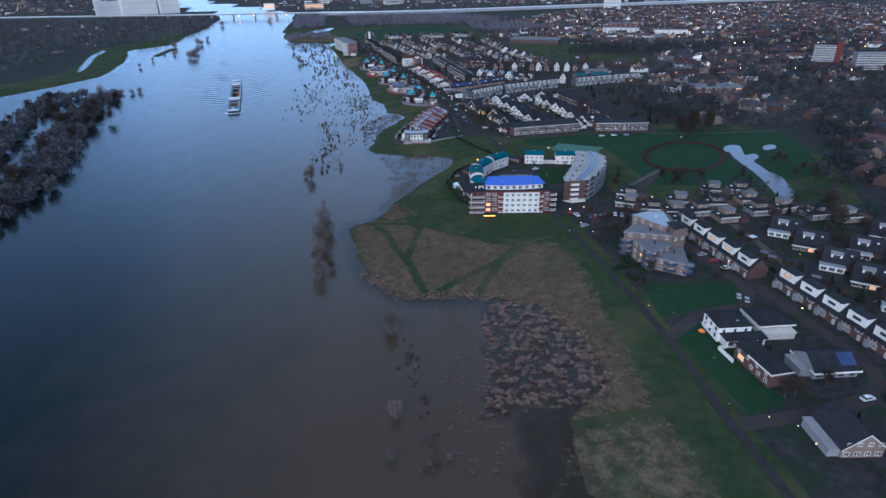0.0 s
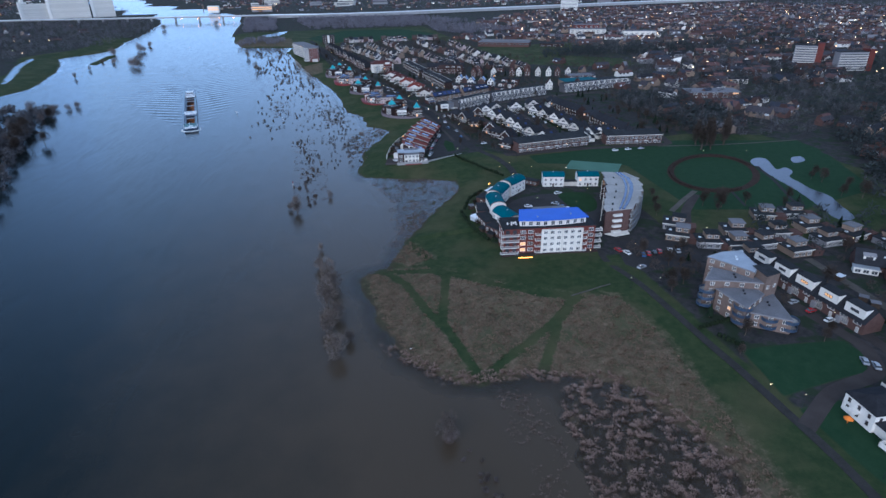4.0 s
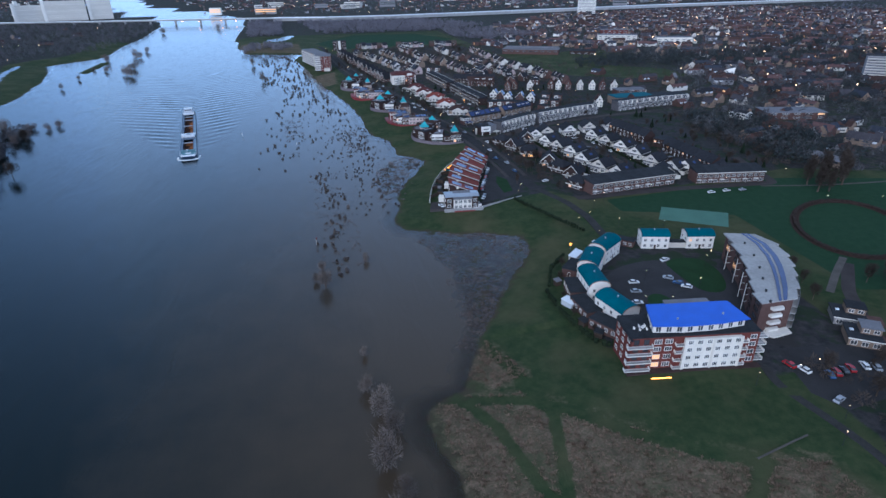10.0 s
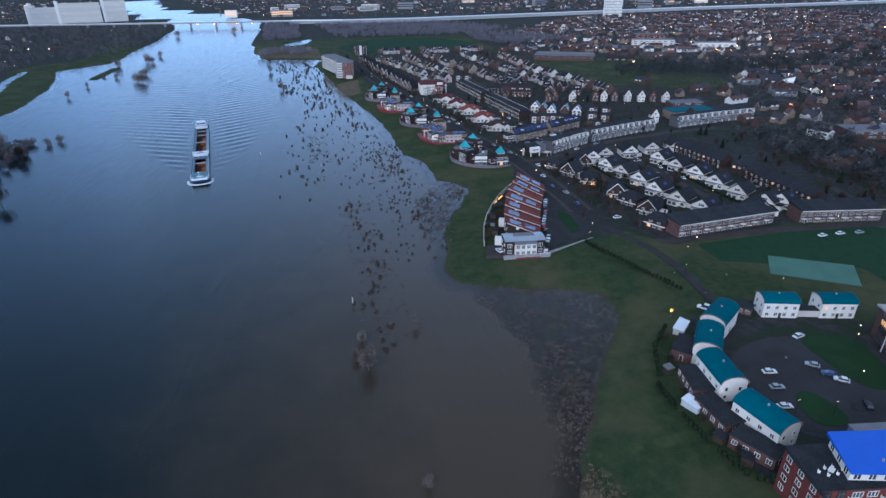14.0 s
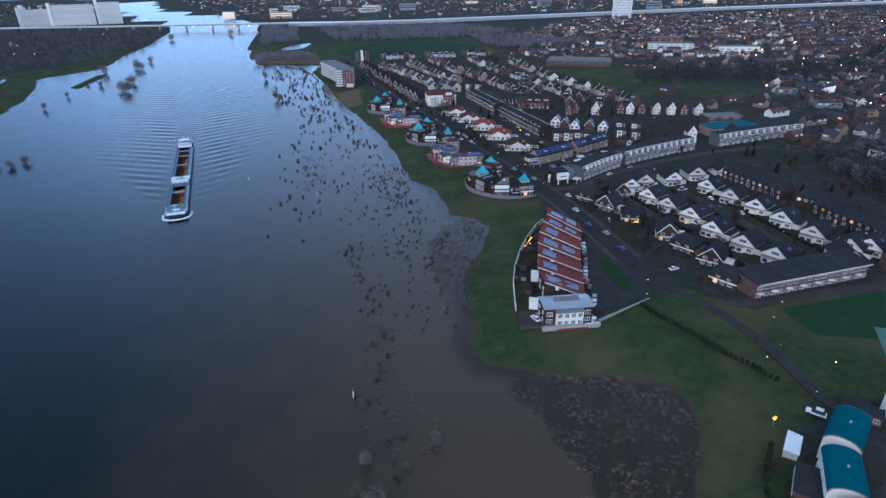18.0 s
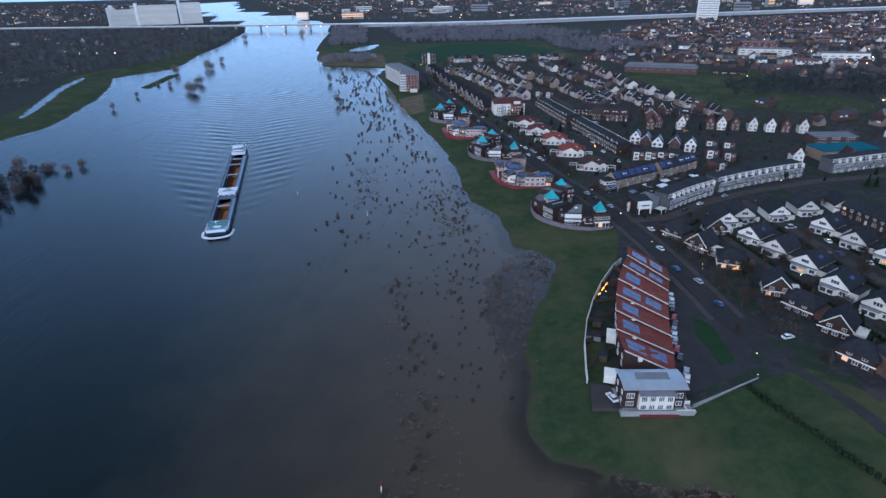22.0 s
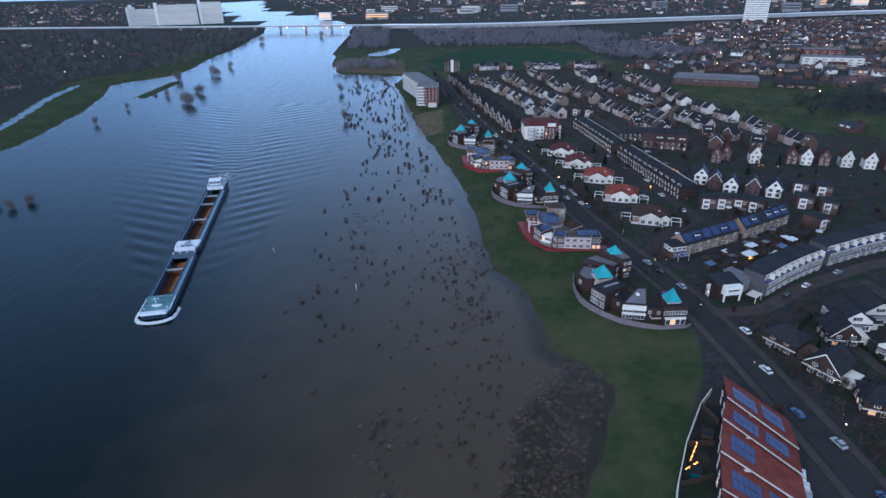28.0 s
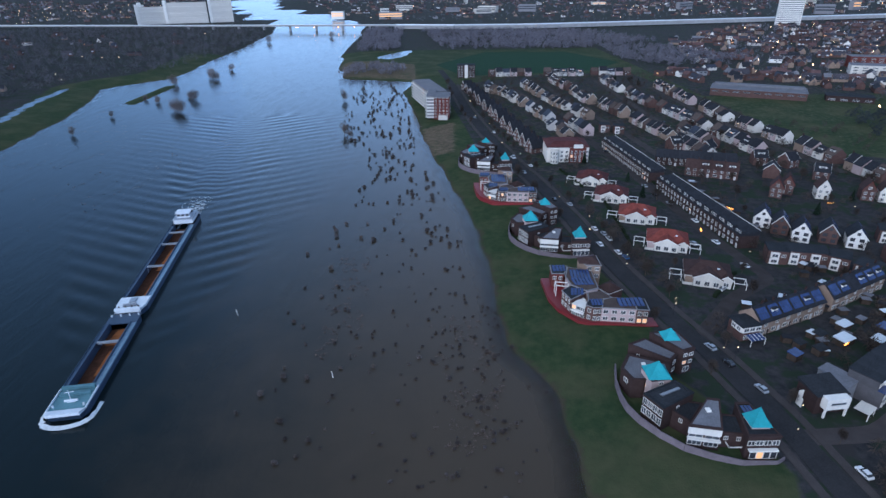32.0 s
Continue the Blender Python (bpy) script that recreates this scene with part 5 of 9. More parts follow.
# ---- pale clusters on red plinths ----
def pale_cluster(dx, dy):
    th = thing("terraced_apartments", "pale rose brick apartments with blue roof panels on a red plinth", "apartment block", pose(74 + dx, 638 + dy, 4.0), "pale clusters")

    def rel(pts):
        return [(x - 74, y - 638) for x, y in pts]

    part("plinth", Geo().prism(rel([(56.6, 658), (57, 642), (59, 634), (65, 625), (68, 623.6), (89, 620.6), (93, 620.6), (93, 626), (70, 632), (66, 658)]), -2.6, 0.3), RED, th, "deep red plinth wall")

    def block(pts, h, wall, roof=FELT, over=0.25, z0=-0.4):
        pts = rel(pts)
        cx, cy = sum(x for x, y in pts) / len(pts), sum(y for x, y in pts) / len(pts)
        part("wall", Geo().prism(pts, z0, h), wall, th)
        wide = [(x + over * (1 if x > cx else -1), y + over * (1 if y > cy else -1)) for x, y in pts]
        part("roof_edge", Geo().prism(wide, h, h + 0.2), GREYR, th, "pale grey roof edge")
        part("flat_roof", Geo().prism([(cx + (x - cx) * 0.96, cy + (y - cy) * 0.96) for x, y in pts], h + 0.2, h + 0.3), roof, th)
        return pts

    def panels(x0, x1, y0, y1, z, count, slant=0.0):
        x0, x1, y0, y1 = x0 - 74, x1 - 74, y0 - 638, y1 - 638
        step = (x1 - x0) / count
        for k in range(count):
            a = x0 + k * step
            part("roof_panel", Geo().prism([(a, y0), (a + step * 0.8, y0), (a + step * 0.8 + slant, y1), (a + slant, y1)], z, 0, 0, [z + 0.15, z + 0.15, z + 0.75, z + 0.75]), SOLAR, th, "dark blue roof panel")

    p = block([(73, 624.6), (85.2, 622.9), (85.8, 630), (79, 631.5), (75, 630)], 6.0, ROSE, BROWNROOF)
    for z in (0.8, 3.7):
        glaze(th, p[0], p[1], z, 4, 1.9, 1.6, "white", 0.05)
    p = block([(85.3, 622.4), (89.3, 622.0), (90, 629.5), (85.9, 629.9)], 6.2, BRICK)
    for z in (0.8, 3.7):
        glaze(th, p[0], p[1], z, 2, 1.5, 1.7, "white", 0.1)
        glaze(th, p[1], p[2], z, 2, 1.5, 1.7, "white", 0.1)
    panels(79.5, 89, 624.6, 629.4, 6.5, 6)
    p = block([(67.6, 626.4), (69.8, 624.4), (72.9, 624.4), (74.8, 630), (69.5, 630)], 6.2, BRICK)
    for e, c in ((0, 1), (1, 2)):
        for z in (0.8, 3.7):
            glaze(th, p[e], p[e + 1], z, c, 1.3, 1.7, "white", 0.1)
    panels(69.6, 74, 625.8, 629, 6.5, 4)
    p = block([(61, 637.4), (63, 630.6), (70, 636), (65.2, 641)], 6.0, BRICK)
    for z in (0.8, 3.7):
        glaze(th, p[0], p[1], z, 3, 1.3, 1.8, "white", 0.05)
    panels(63.6, 68.6, 633.6, 637.6, 6.3, 4, 0.8)
    bay = rel([(63.4, 630.2), (67.4, 626.5), (69.4, 630), (69, 634), (66, 632.5)])
    part("glazed_bay", Geo().prism(bay, -0.4, 4.6), DARKBRICK, th)
    part("bay_roof", Geo().prism([(x * 1.0 - 0.3, y - 0.3) for x, y in bay], 4.6, 4.9), WHITE, th, "white bay roof")
    part("bay_balcony", Geo().prism([(x - 0.8, y - 0.8) for x, y in bay[:3]] + bay[2:3], 2.3, 2.9), WHITE, th, "white curved balcony")
    glaze(th, bay[0], bay[1], 0.2, 3, 1.6, 1.9, "white", 0.1)
    glaze(th, bay[0], bay[1], 2.9, 3, 1.6, 1.6, "white", 0.1)
    block([(65.3, 641.2), (70.2, 636.2), (75, 638), (75.8, 652), (67, 656), (64.5, 648)], 6.4, ROSE, BROWNROOF)
    panels(66.6, 74.6, 640.5, 645.5, 6.7, 6, -0.6)
    panels(66.4, 74.4, 646.4, 652, 6.7, 6, 0.3)
    block([(69.5, 630.4), (78.8, 632), (76, 637.4), (70.6, 635.6)], 5.6, TANBRICK, BROWNROOF)
    p = block([(59.6, 651), (64.4, 650.6), (67, 657), (60.2, 658)], 6.2, REDBRICK)
    glaze(th, p[0], p[1], 3.4, 2, 1.4, 1.7, "white", 0.1)
    panels(60.4, 66, 652.6, 656.6, 6.5, 4)
    p = block([(73.6, 652), (79.4, 651.4), (79.6, 660.5), (71.4, 658)], 9.2, TANBRICK, BROWNROOF)
    glaze(th, p[0], p[1], 7.0, 2, 1.7, 1.6, "white", 0.05)
    glaze(th, p[0], p[1], 3.8, 2, 1.7, 1.6, "white", 0.05)
    g = Geo()
    hip = [Vector((x, y, 9.5)) for x, y in ((-3.2, 15.0), (5.2, 14.2), (5.2, 22.4), (-3.0, 20.6))]
    top = [Vector((-0.4, 18.0, 11.0)), Vector((2.8, 18.2, 11.0))]
    g.face([hip[0], hip[1], top[1], top[0]]).face([hip[1], hip[2], top[1]]).face([hip[2], hip[3], top[0], top[1]]).face([hip[3], hip[0], top[0]]).face(hip[::-1])
    part("tower_roof", g, TILE_BROWN, th, "red-brown hipped roof")
    low = rel([(76, 643), (79.4, 637.6), (85.6, 641), (83, 648)])
    part("low_wing", Geo().prism(low, -0.4, 3.8), BRICK, th)
    part("fascia", Geo().prism([(x * 1.03 - 0.2, y * 1.05) for x, y in low], 3.8, 4.1), WHITE, th, "white fascia")
    g, top = Geo(), Vector((7, 4.4, 6.4))
    low = [Vector((x * 1.04 - 0.25, y * 1.07, 4.1)) for x, y in low]
    for k in range(4):
        g.face([low[k], low[(k + 1) % 4], top])
    part("hip_roof", g, TILE_BROWN, th, "red-brown pyramid roof")
    for x0, y0, x1, y1 in ((60, 646, 65, 645), (60, 643, 64.5, 642), (60, 646, 60, 643), (65, 645, 64.5, 642)):
        part("pergola_beam", Geo().tube((x0 - 74, y0 - 638, 5.2), (x1 - 74, y1 - 638, 5.2), 0.2, 0.2, 4), WHITE, th, "white terrace pergola")
    for x, y in ((60, 646), (65, 645), (60, 643), (64.5, 642)):
        part("pergola_post", Geo().tube((x - 74, y - 638, 0), (x - 74, y - 638, 5.2), 0.16, 0.16, 4), WHITE, th)


pale_cluster(0, 0)
pale_cluster(-20.5, 124)


# ---- villas with hipped red roofs ----
def hipped(th, w, d, eave, ridge, wall, roof, over=0.6, cut=0.35):
    a, b = w / 2, d / 2
    part("wall", Geo().box(-a, a, -b, b, -0.5, eave), wall, th)
    g, A, B, r = Geo(), a + over, b + over, a * cut
    tops = [Vector((-r, 0, ridge)), Vector((r, 0, ridge))]
    c = [Vector((-A, -B, eave)), Vector((A, -B, eave)), Vector((A, B, eave)), Vector((-A, B, eave))]
    g.face([c[0], c[1], tops[1], tops[0]]).face([c[1], c[2], tops[1]]).face([c[2], c[3], tops[0], tops[1]]).face([c[3], c[0], tops[0]])
    g.face([v - Vector((0, 0, 0.2)) for v in c[::-1]])
    for k in range(4):
        p, q = c[k], c[(k + 1) % 4]
        g.face([p - Vector((0, 0, 0.2)), q - Vector((0, 0, 0.2)), q, p])
    part("roof", g, roof, th)


def villa(k):
    roof, label = ((TILE_MAROON, "villa with a brown roof, cream gables and white pergolas"), (TILE_MAROON, "villa with a maroon roof, cream gables and white pergolas"), (TILE_RED, "villa with a red tiled roof, cream gables and white pergolas"), (TILE_RED, "villa with a red tiled roof, cream gables and white pergolas"), (TILE_BROWN, "villa with a dark brown roof, cream gables and white pergolas"))[k % 5]
    th = thing("hipped_villa", label, "house", group="villas")
    wall = (CREAM, ROSE, TANBRICK, ROSE, TANBRICK)[k % 5]
    hipped(th, 17, 13.5, 3.9, 7.9, wall, roof, 0.8, 0.34)
    part("fascia", Geo().box(-9.3, 9.3, -7.6, 7.6, 3.3, 3.72), CREAM, th, "cream roof fascia")
    for x0, x1, y, top in ((-5.4, 4.8, -9.2, 6.5), (4.9, 8.9, -8.0, 5.4)):
        m = (x0 + x1) / 2
        part("gable_bay", Geo().prism([(x0, y), (x1, y), (x1, -6.4), (x0, -6.4)], -0.3, 3.9).prism([(x0, y), (m, y), (x1, y), (x1, y + 0.5), (m, y + 0.5), (x0, y + 0.5)], 3.85, 0, 0, [3.9, top - 0.25, 3.9, 3.9, top - 0.25, 3.9]), CREAM, th, "cream gabled bay")
        g = Geo()
        slab_roof(g, (x0 - 0.7, y - 0.4, 3.6), (m, y - 0.4, top), (m, -2.5, top), (x0 - 0.7, -2.5, 3.6), 0.2)
        slab_roof(g, (x1 + 0.7, -2.5, 3.6), (m, -2.5, top), (m, y - 0.4, top), (x1 + 0.7, y - 0.4, 3.6), 0.2)
        part("bay_roof", g, roof, th)
        g = Geo()
        for e in (x0 - 0.75, x1 + 0.75):
            slab_roof(g, (e, y - 0.5, 3.45), (e, y - 0.4, 3.45), (m, y - 0.4, top - 0.12), (m, y - 0.5, top - 0.12), 0.38)
        part("bargeboard", g, WHITE, th, "white bargeboards")
        glaze(th, (x0, y), (x1, y), 0.6, 3 if x1 - x0 > 6 else 1, 2.0, 2.0, "white", 0.1)
    glaze(th, (-8.5, 6.5), (-8.5, -6.5), 0.7, 4, 1.8, 1.9, "white", 0.06)
    glaze(th, (8.5, -6.5), (8.5, 6.5), 0.7, 4, 1.8, 1.9, "white", 0.06)
    for x0, y0 in ((-14.5, -6.5), (10.0, -7.5)):
        for x in (x0, x0 + 4.5):
            for y in (y0, y0 + 5):
                part("pergola_post", Geo().box(x - 0.12, x + 0.12, y - 0.12, y + 0.12, 0, 2.6), WHITE, th)
            part("pergola_beam", Geo().box(x - 0.12, x + 0.12, y0, y0 + 5, 2.62, 2.84), WHITE, th, "white pergola beam")
        for y in (y0, y0 + 5):
            part("pergola_beam", Geo().box(x0 - 0.3, x0 + 4.8, y - 0.12, y + 0.12, 2.6, 2.85), WHITE, th, "white pergola beam")
    part("terrace_wall", Geo().box(-9.4, -5.6, -9.0, -8.8, -0.3, 1.1).box(-9.4, -9.2, -8.8, -6.8, -0.3, 1.1), CREAM, th, "low cream terrace wall")
    part("rooflight", Geo().box(3.2, 4.2, -3.6, -2.8, 5.9, 6.3), DECKW, th)
    chimney(th, -3.6, 1.2, 7.0)
    return th


settle(villa, [(109, 781, -20), (113, 753, -20), (118, 723, -20), (121.5, 690, -20), (126, 657, -20)], 5)

# ---- pale apartment house and brick flats ----
apt = thing("apartment_house", "white apartment house with brick bays and a brown roof", "apartment block", pose(103, 833, 4.0, 0, 0, -3))
part("wall", Geo().box(-14, 14, -11, 12, -0.5, 10.0), CREAM, apt)
part("eave_band", Geo().box(-14.3, 14.3, -11.3, 12.3, 10.0, 10.4), CREAM, apt)
part("brick_bay", Geo().box(1, 12, -12.6, -11, -0.3, 10.2), REDBRICK, apt, "red brick centre bay")
g = Geo()
eave_ring, top_ring = [(-14.6, -11.6, 10.4), (14.6, -11.6, 10.4), (14.6, 12.6, 10.4), (-14.6, 12.6, 10.4)], [(-8.5, -5, 13.2), (8.5, -5, 13.2), (8.5, 6, 13.2), (-8.5, 6, 13.2)]
for k in range(4):
    g.face([eave_ring[k], eave_ring[(k + 1) % 4], top_ring[(k + 1) % 4], top_ring[k]])
part("roof", g.face(top_ring), TILE_MAROON, apt, "hipped maroon tiled roof")
part("corner_turret", Geo().tube((-9, -12.2, -0.5), (-9, -12.2, 9.2), 3.0, 3.0, 14), CREAM, apt, "rounded cream corner")
for z in (0.8, 3.6, 6.4):
    glaze(apt, (1, -12.6), (12, -12.6), z, 4, 1.5, 2.0, "white", 0.1)
    glaze(apt, (-14, 12), (-14, -11), z, 6, 1.4, 1.5, "white", 0.05)
    glaze(apt, (12, -11), (14, -11), z, 1, 1.6, 1.5, "white", 0.1)
for z in (0.8, 3.6, 6.4):
    glaze(apt, (-5.6, -11), (0.8, -11), z, 2, 1.6, 1.6, "white", 0.06)
    for turn in (-50, -15, 20):
        part("window", window_mesh(1.3, 1.6, "white", False, 1), None, apt, at=pose(-9 + 3.02 * math.sin(math.radians(turn)), -12.2 - 3.02 * math.cos(math.radians(turn)), z, 0, 0, turn))
part("pediment", Geo().prism([(3.5, -12.8), (9.5, -12.8), (9.5, -12.0), (3.5, -12.0)], 10.2, 12.6), WHITE, apt)

flats = thing("dike_flats", "seven-storey red brick flats with white galleries", "apartment block", pose(15.5, 971, 4.0, 0, 0, -4))
part("wall", Geo().box(-3, 10.5, -12, 14, -0.5, 18.5), REDBRICK, flats)
part("grey_wing", Geo().box(-10, -3, -8, 26, -0.5, 19.0), GREYR, flats, "grey gallery wing")
part("roof", Geo().box(-10.4, -2.8, -8.4, 26.4, 19.0, 19.4).box(-2.8, 10.8, -12.4, 14.4, 18.5, 18.9), FELT_PALE, flats)
part("low_annex", Geo().box(1, 9, -15, -12, -0.5, 3.2), CREAM, flats)
for z in np.arange(0.8, 18, 2.8):
    glaze(flats, (-3, -12), (10.5, -12), z, 4, 1.6, 1.4, "white", 0.05)
    glaze(flats, (10.5, -12), (10.5, 14), z, 5, 1.6, 1.4, "white", 0.05)
    part("gallery", Geo().box(-11.4, -10, -8, 26, z - 0.5, z - 0.3).box(-11.45, -11.35, -8, 26, z - 0.4, z + 0.5).box(-10, -3, -9.2, -8, z - 0.5, z - 0.3).box(-10, -3, -9.25, -9.15, z - 0.4, z + 0.5), WHITE, flats, "white gallery")
wing = thing("gallery_flats", "long pale gallery flats behind the brick flats", "apartment block", pose(6, 1034, 4.0, 0, 0, 14))
part("wall", Geo().box(-9, 9, -38, 34, -0.5, 17), GREYR, wing)
part("roof", Geo().box(-9.3, 9.3, -38.3, 34.3, 17, 17.5), FELT_PALE, wing)
for z in np.arange(0.8, 15, 2.8):
    part("gallery", Geo().box(-10.4, -9, -38, 34, z - 0.4, z - 0.2).box(-10.5, -10.4, -38, 34, z - 0.3, z + 0.7), WHITE, wing)
    glaze(wing, (-9, 34), (-9, -38), z, 8, 2.4, 1.5, "white", 0.08)
end = thing("corner_flats", "brown brick corner flats at the end of the avenue", "apartment block", pose(52, 1190, 4.0, 0, 0, -2))
part("wall", Geo().box(-11, 11, -8, 8, -0.5, 15), DARKBRICK, end)
part("white_core", Geo().box(-2, 2, -9, -8, -0.5, 15.5), CREAM, end)
part("roof", Geo().box(-11.3, 11.3, -8.3, 8.3, 15, 15.4), FELT, end)
for z in np.arange(0.8, 13, 2.9):
    for span in ((0, 0.34), (0.66, 1)):
        glaze(end, (-11, -8), (11, -8), z, 2, 1.8, 1.5, "white", 0.08, 1, span)

# ---- rows of houses ----
DARK_ROW = terraced("dark brick terraced house with a dark tiled roof", wall=DARKBRICK)
PALE_ROW = terraced("pale terraced house with a dark tiled roof", wall=CREAM)
BROWN_ROW = terraced("brown brick terraced house with a brown roof", wall=BRICK, roof=TILE_BROWN)
SUN_ROW = terraced("brick terraced house with solar panels on a dark roof", wall=TANBRICK, panels=0.8, dorm=0.25, glazing=(2, 1), d=9)
TALL_ROW = terraced("three-storey brick terraced house with white dormers", wall=BRICK, eave=6.0, ridge=9.6, dorm=1.0, lit=0.1)
FAR_DARK = terraced("rose brick terraced house with a dark tiled roof", wall=ROSE, roof=TILE_DARK, lean=True, dorm=0.35, lit=0.02)
FAR_PALE = terraced("pale terraced house with a slate roof", wall=PALE, roof=SLATE, lean=True, dorm=0.35, lit=0.02)
FAR_BROWN = terraced("brown brick terraced house with a brown roof", wall=BRICK, roof=BROWNROOF, lean=True, dorm=0.35, lit=0.02)
FAR_TRIM = terraced("tan brick terraced house with white gable trim", wall=TANBRICK, roof=TILE_DARK, trim=WHITE, ridge=10, lean=True, lit=0.02)
TRIM_ROW = terraced("terraced house with white gable trim and dark roof", wall=BRICK, trim=WHITE, ridge=10)


def curved_row(w, k):
    """A three-storey house of the curved terrace: recessed white attic above two glazed floors."""
    th = thing("crescent_terrace_house", "dark grey three-storey house with white windows in a curved terrace", "house", group="curved terrace")
    a, b = w / 2, 5.0
    part("wall", Geo().box(-a, a, -b, b, -0.5, 5.8), WALLGREY, th)
    part("attic", Geo().box(-a, a, -b + 1.8, b, 5.8, 8.6), WALLGREY, th, "set-back dark grey attic storey")
    part("roof", Geo().box(-a - 0.02, a + 0.02, -b + 1.4, b + 0.4, 8.6, 8.9), FELT, th)
    part("mid_roof", Geo().box(-a, a, -b - 0.3, -b + 1.8, 5.8, 6.0), SOLAR, th, "blue-grey roof strip")
    part("eave_band", Geo().box(-a, a, -b - 0.34, -b - 0.3, 5.7, 6.02), WHITE, th, "thin white eave line")
    part("eave_band", Geo().box(-a, a, -b + 1.36, -b + 1.4, 8.55, 8.92), WHITE, th, "thin white eave line")
    part("party_wall", Geo().box(a - 0.15, a + 0.15, -b, b, 5.8, 8.4), CREAM, th)
    for z in (0.7, 3.3):
        glaze(th, (-a, -b), (a, -b), z, 2, w * 0.34, 1.7, "white", 0.03, 1)
    glaze(th, (-a, -b + 1.8), (a, -b + 1.8), 6.4, 2, w * 0.3, 1.5, "white", 0.02)
    part("door", door_mesh(kind="white"), None, th, at=on_wall((-a, -b), (a, -b), 0.5, 0))
    return th


arc1 = [(138.5, 579.5), (150, 587), (162, 594), (175, 600.5)]
arc2 = [(179.5, 603), (196, 609.5), (212, 615), (229, 620), (246, 624)]
for arc, per in ((arc1, 3), (arc2, 3)):
    for p, q in zip(arc, arc[1:]):
        terrace(p, q, per, curved_row, 2)
farc = [(268, 627), (290, 631.5), (320, 637), (350, 640)]
for p, q in zip(farc, farc[1:]):
    terrace(p, q, 4, curved_row, 1)
cap = thing("corner_house", "dark brick corner house with a projecting white cube", "house", pose(126, 577.8, 4.0, 0, 0, 6))
part("wall", Geo().box(-5, 4.4, -3, 5, -0.5, 6.2), DARKBRICK, cap)
part("white_cube", Geo().box(-3.6, 3.6, -5.2, -2.9, 2.9, 6.6), WHITE, cap, "projecting white cube")
part("leg", Geo().box(-3.5, -3.0, -5.1, -4.6, -0.5, 2.9).box(3.0, 3.5, -5.1, -4.6, -0.5, 2.9), WHITE, cap)
part("roof", Geo().prism([(-5.4, -3.3), (4.8, -3.3), (4.8, 5.4), (-5.4, 5.4)], 6.2, 0, 0, [6.5, 6.5, 7.6, 7.2]), FELT, cap)
part("side_screen", Geo().box(-6.6, -5.0, 2.0, 2.2, 0, 4.6).box(-6.6, -6.4, 0, 2.2, 0, 3.0), WHITE, cap, "white side screen")
glaze(cap, (-3.6, -5.2), (3.6, -5.2), 4.6, 1, 4.5, 0.7, "grey", 0.0, 2)
link = thing("link_building", "pale grey flat-roofed link behind the corner house", "house", pose(133.5, 584.5, 4.0, 0, 0, 30))
part("wall", Geo().prism([(-5, -5), (3, -5), (3, 4.5), (-2, 4.5)], -0.5, 6.0), GREYR, link)
part("roof", Geo().prism([(-5.2, -5.2), (3.2, -5.2), (3.2, 4.7), (-2.2, 4.7)], 6.0, 6.25), FELT_PALE, link)
shop = thing("garage_canopy", "lit entrance canopy beside the corner house", "canopy", pose(135.5, 573.5, 4.0, 0, 0, 35))
part("canopy_roof", Geo().box(-2.6, 2.6, -2, 2, 2.5, 2.7), CREAM, shop)
part("canopy_post", Geo().box(-2.4, -2.2, -1.9, -1.7, 0, 2.5), WHITE, shop)
part("canopy_post", Geo().box(2.2, 2.4, -1.9, -1.7, 0, 2.5), WHITE, shop)
part("canopy_lamp", Geo().box(-0.4, 0.4, -1.2, -0.8, 2.36, 2.5), WARM, shop)

terrace((123.5, 617.2), (155, 631), 6, SUN_ROW, 3)
terrace((158.5, 632.5), (190, 649), 6, SUN_ROW, 3)
nose = thing("glazed_corner_house", "brick corner house with a glazed white bay", "house", pose(120.5, 614.6, 4, 0, 0, 12))
part("wall", Geo().box(-3.4, 3.4, -3.4, 3.6, -0.5, 5.9), BRICK, nose)
part("bay", Geo().box(-3.5, 3.5, -4.0, -3.4, 3.7, 5.8).box(-4.0, -3.4, -3.4, 1.5, 3.7, 5.8), WHITE, nose)
part("roof", Geo().box(-4.2, 3.6, -4.2, 3.8, 5.9, 6.2), FELT, nose)
part("porch_roof", Geo().prism([(-2.4, -7.2), (3.4, -7.2), (3.4, -4.05), (-2.4, -4.05)], 2.3, 0, 0, [2.45, 2.45, 3.0, 3.0]), SOLAR, nose, "glazed porch roof with white bars")
for x in (-2.4, -0.9, 0.5, 1.9, 3.3):
    part("porch_bar", Geo().prism([(x, -7.3), (x + 0.12, -7.3), (x + 0.12, -4.05), (x, -4.05)], 2.4, 0, 0, [2.52, 2.52, 3.07, 3.07]), WHITE, nose)
for x in (-2.3, 3.2):
    part("porch_post", Geo().box(x, x + 0.14, -7.2, -7.06, -0.5, 2.4), WHITE, nose)
glaze(nose, (-3.5, -4.0), (3.5, -4.0), 4.1, 3, 2.0, 1.4, "white", 0.0)
glaze(nose, (-4.0, 1.5), (-4.0, -3.4), 4.1, 2, 1.9, 1.4, "white", 0.0)
glaze(nose, (-3.4, -3.4), (3.4, -3.4), 0.6, 2, 1.4, 1.7, "white", 0.1)
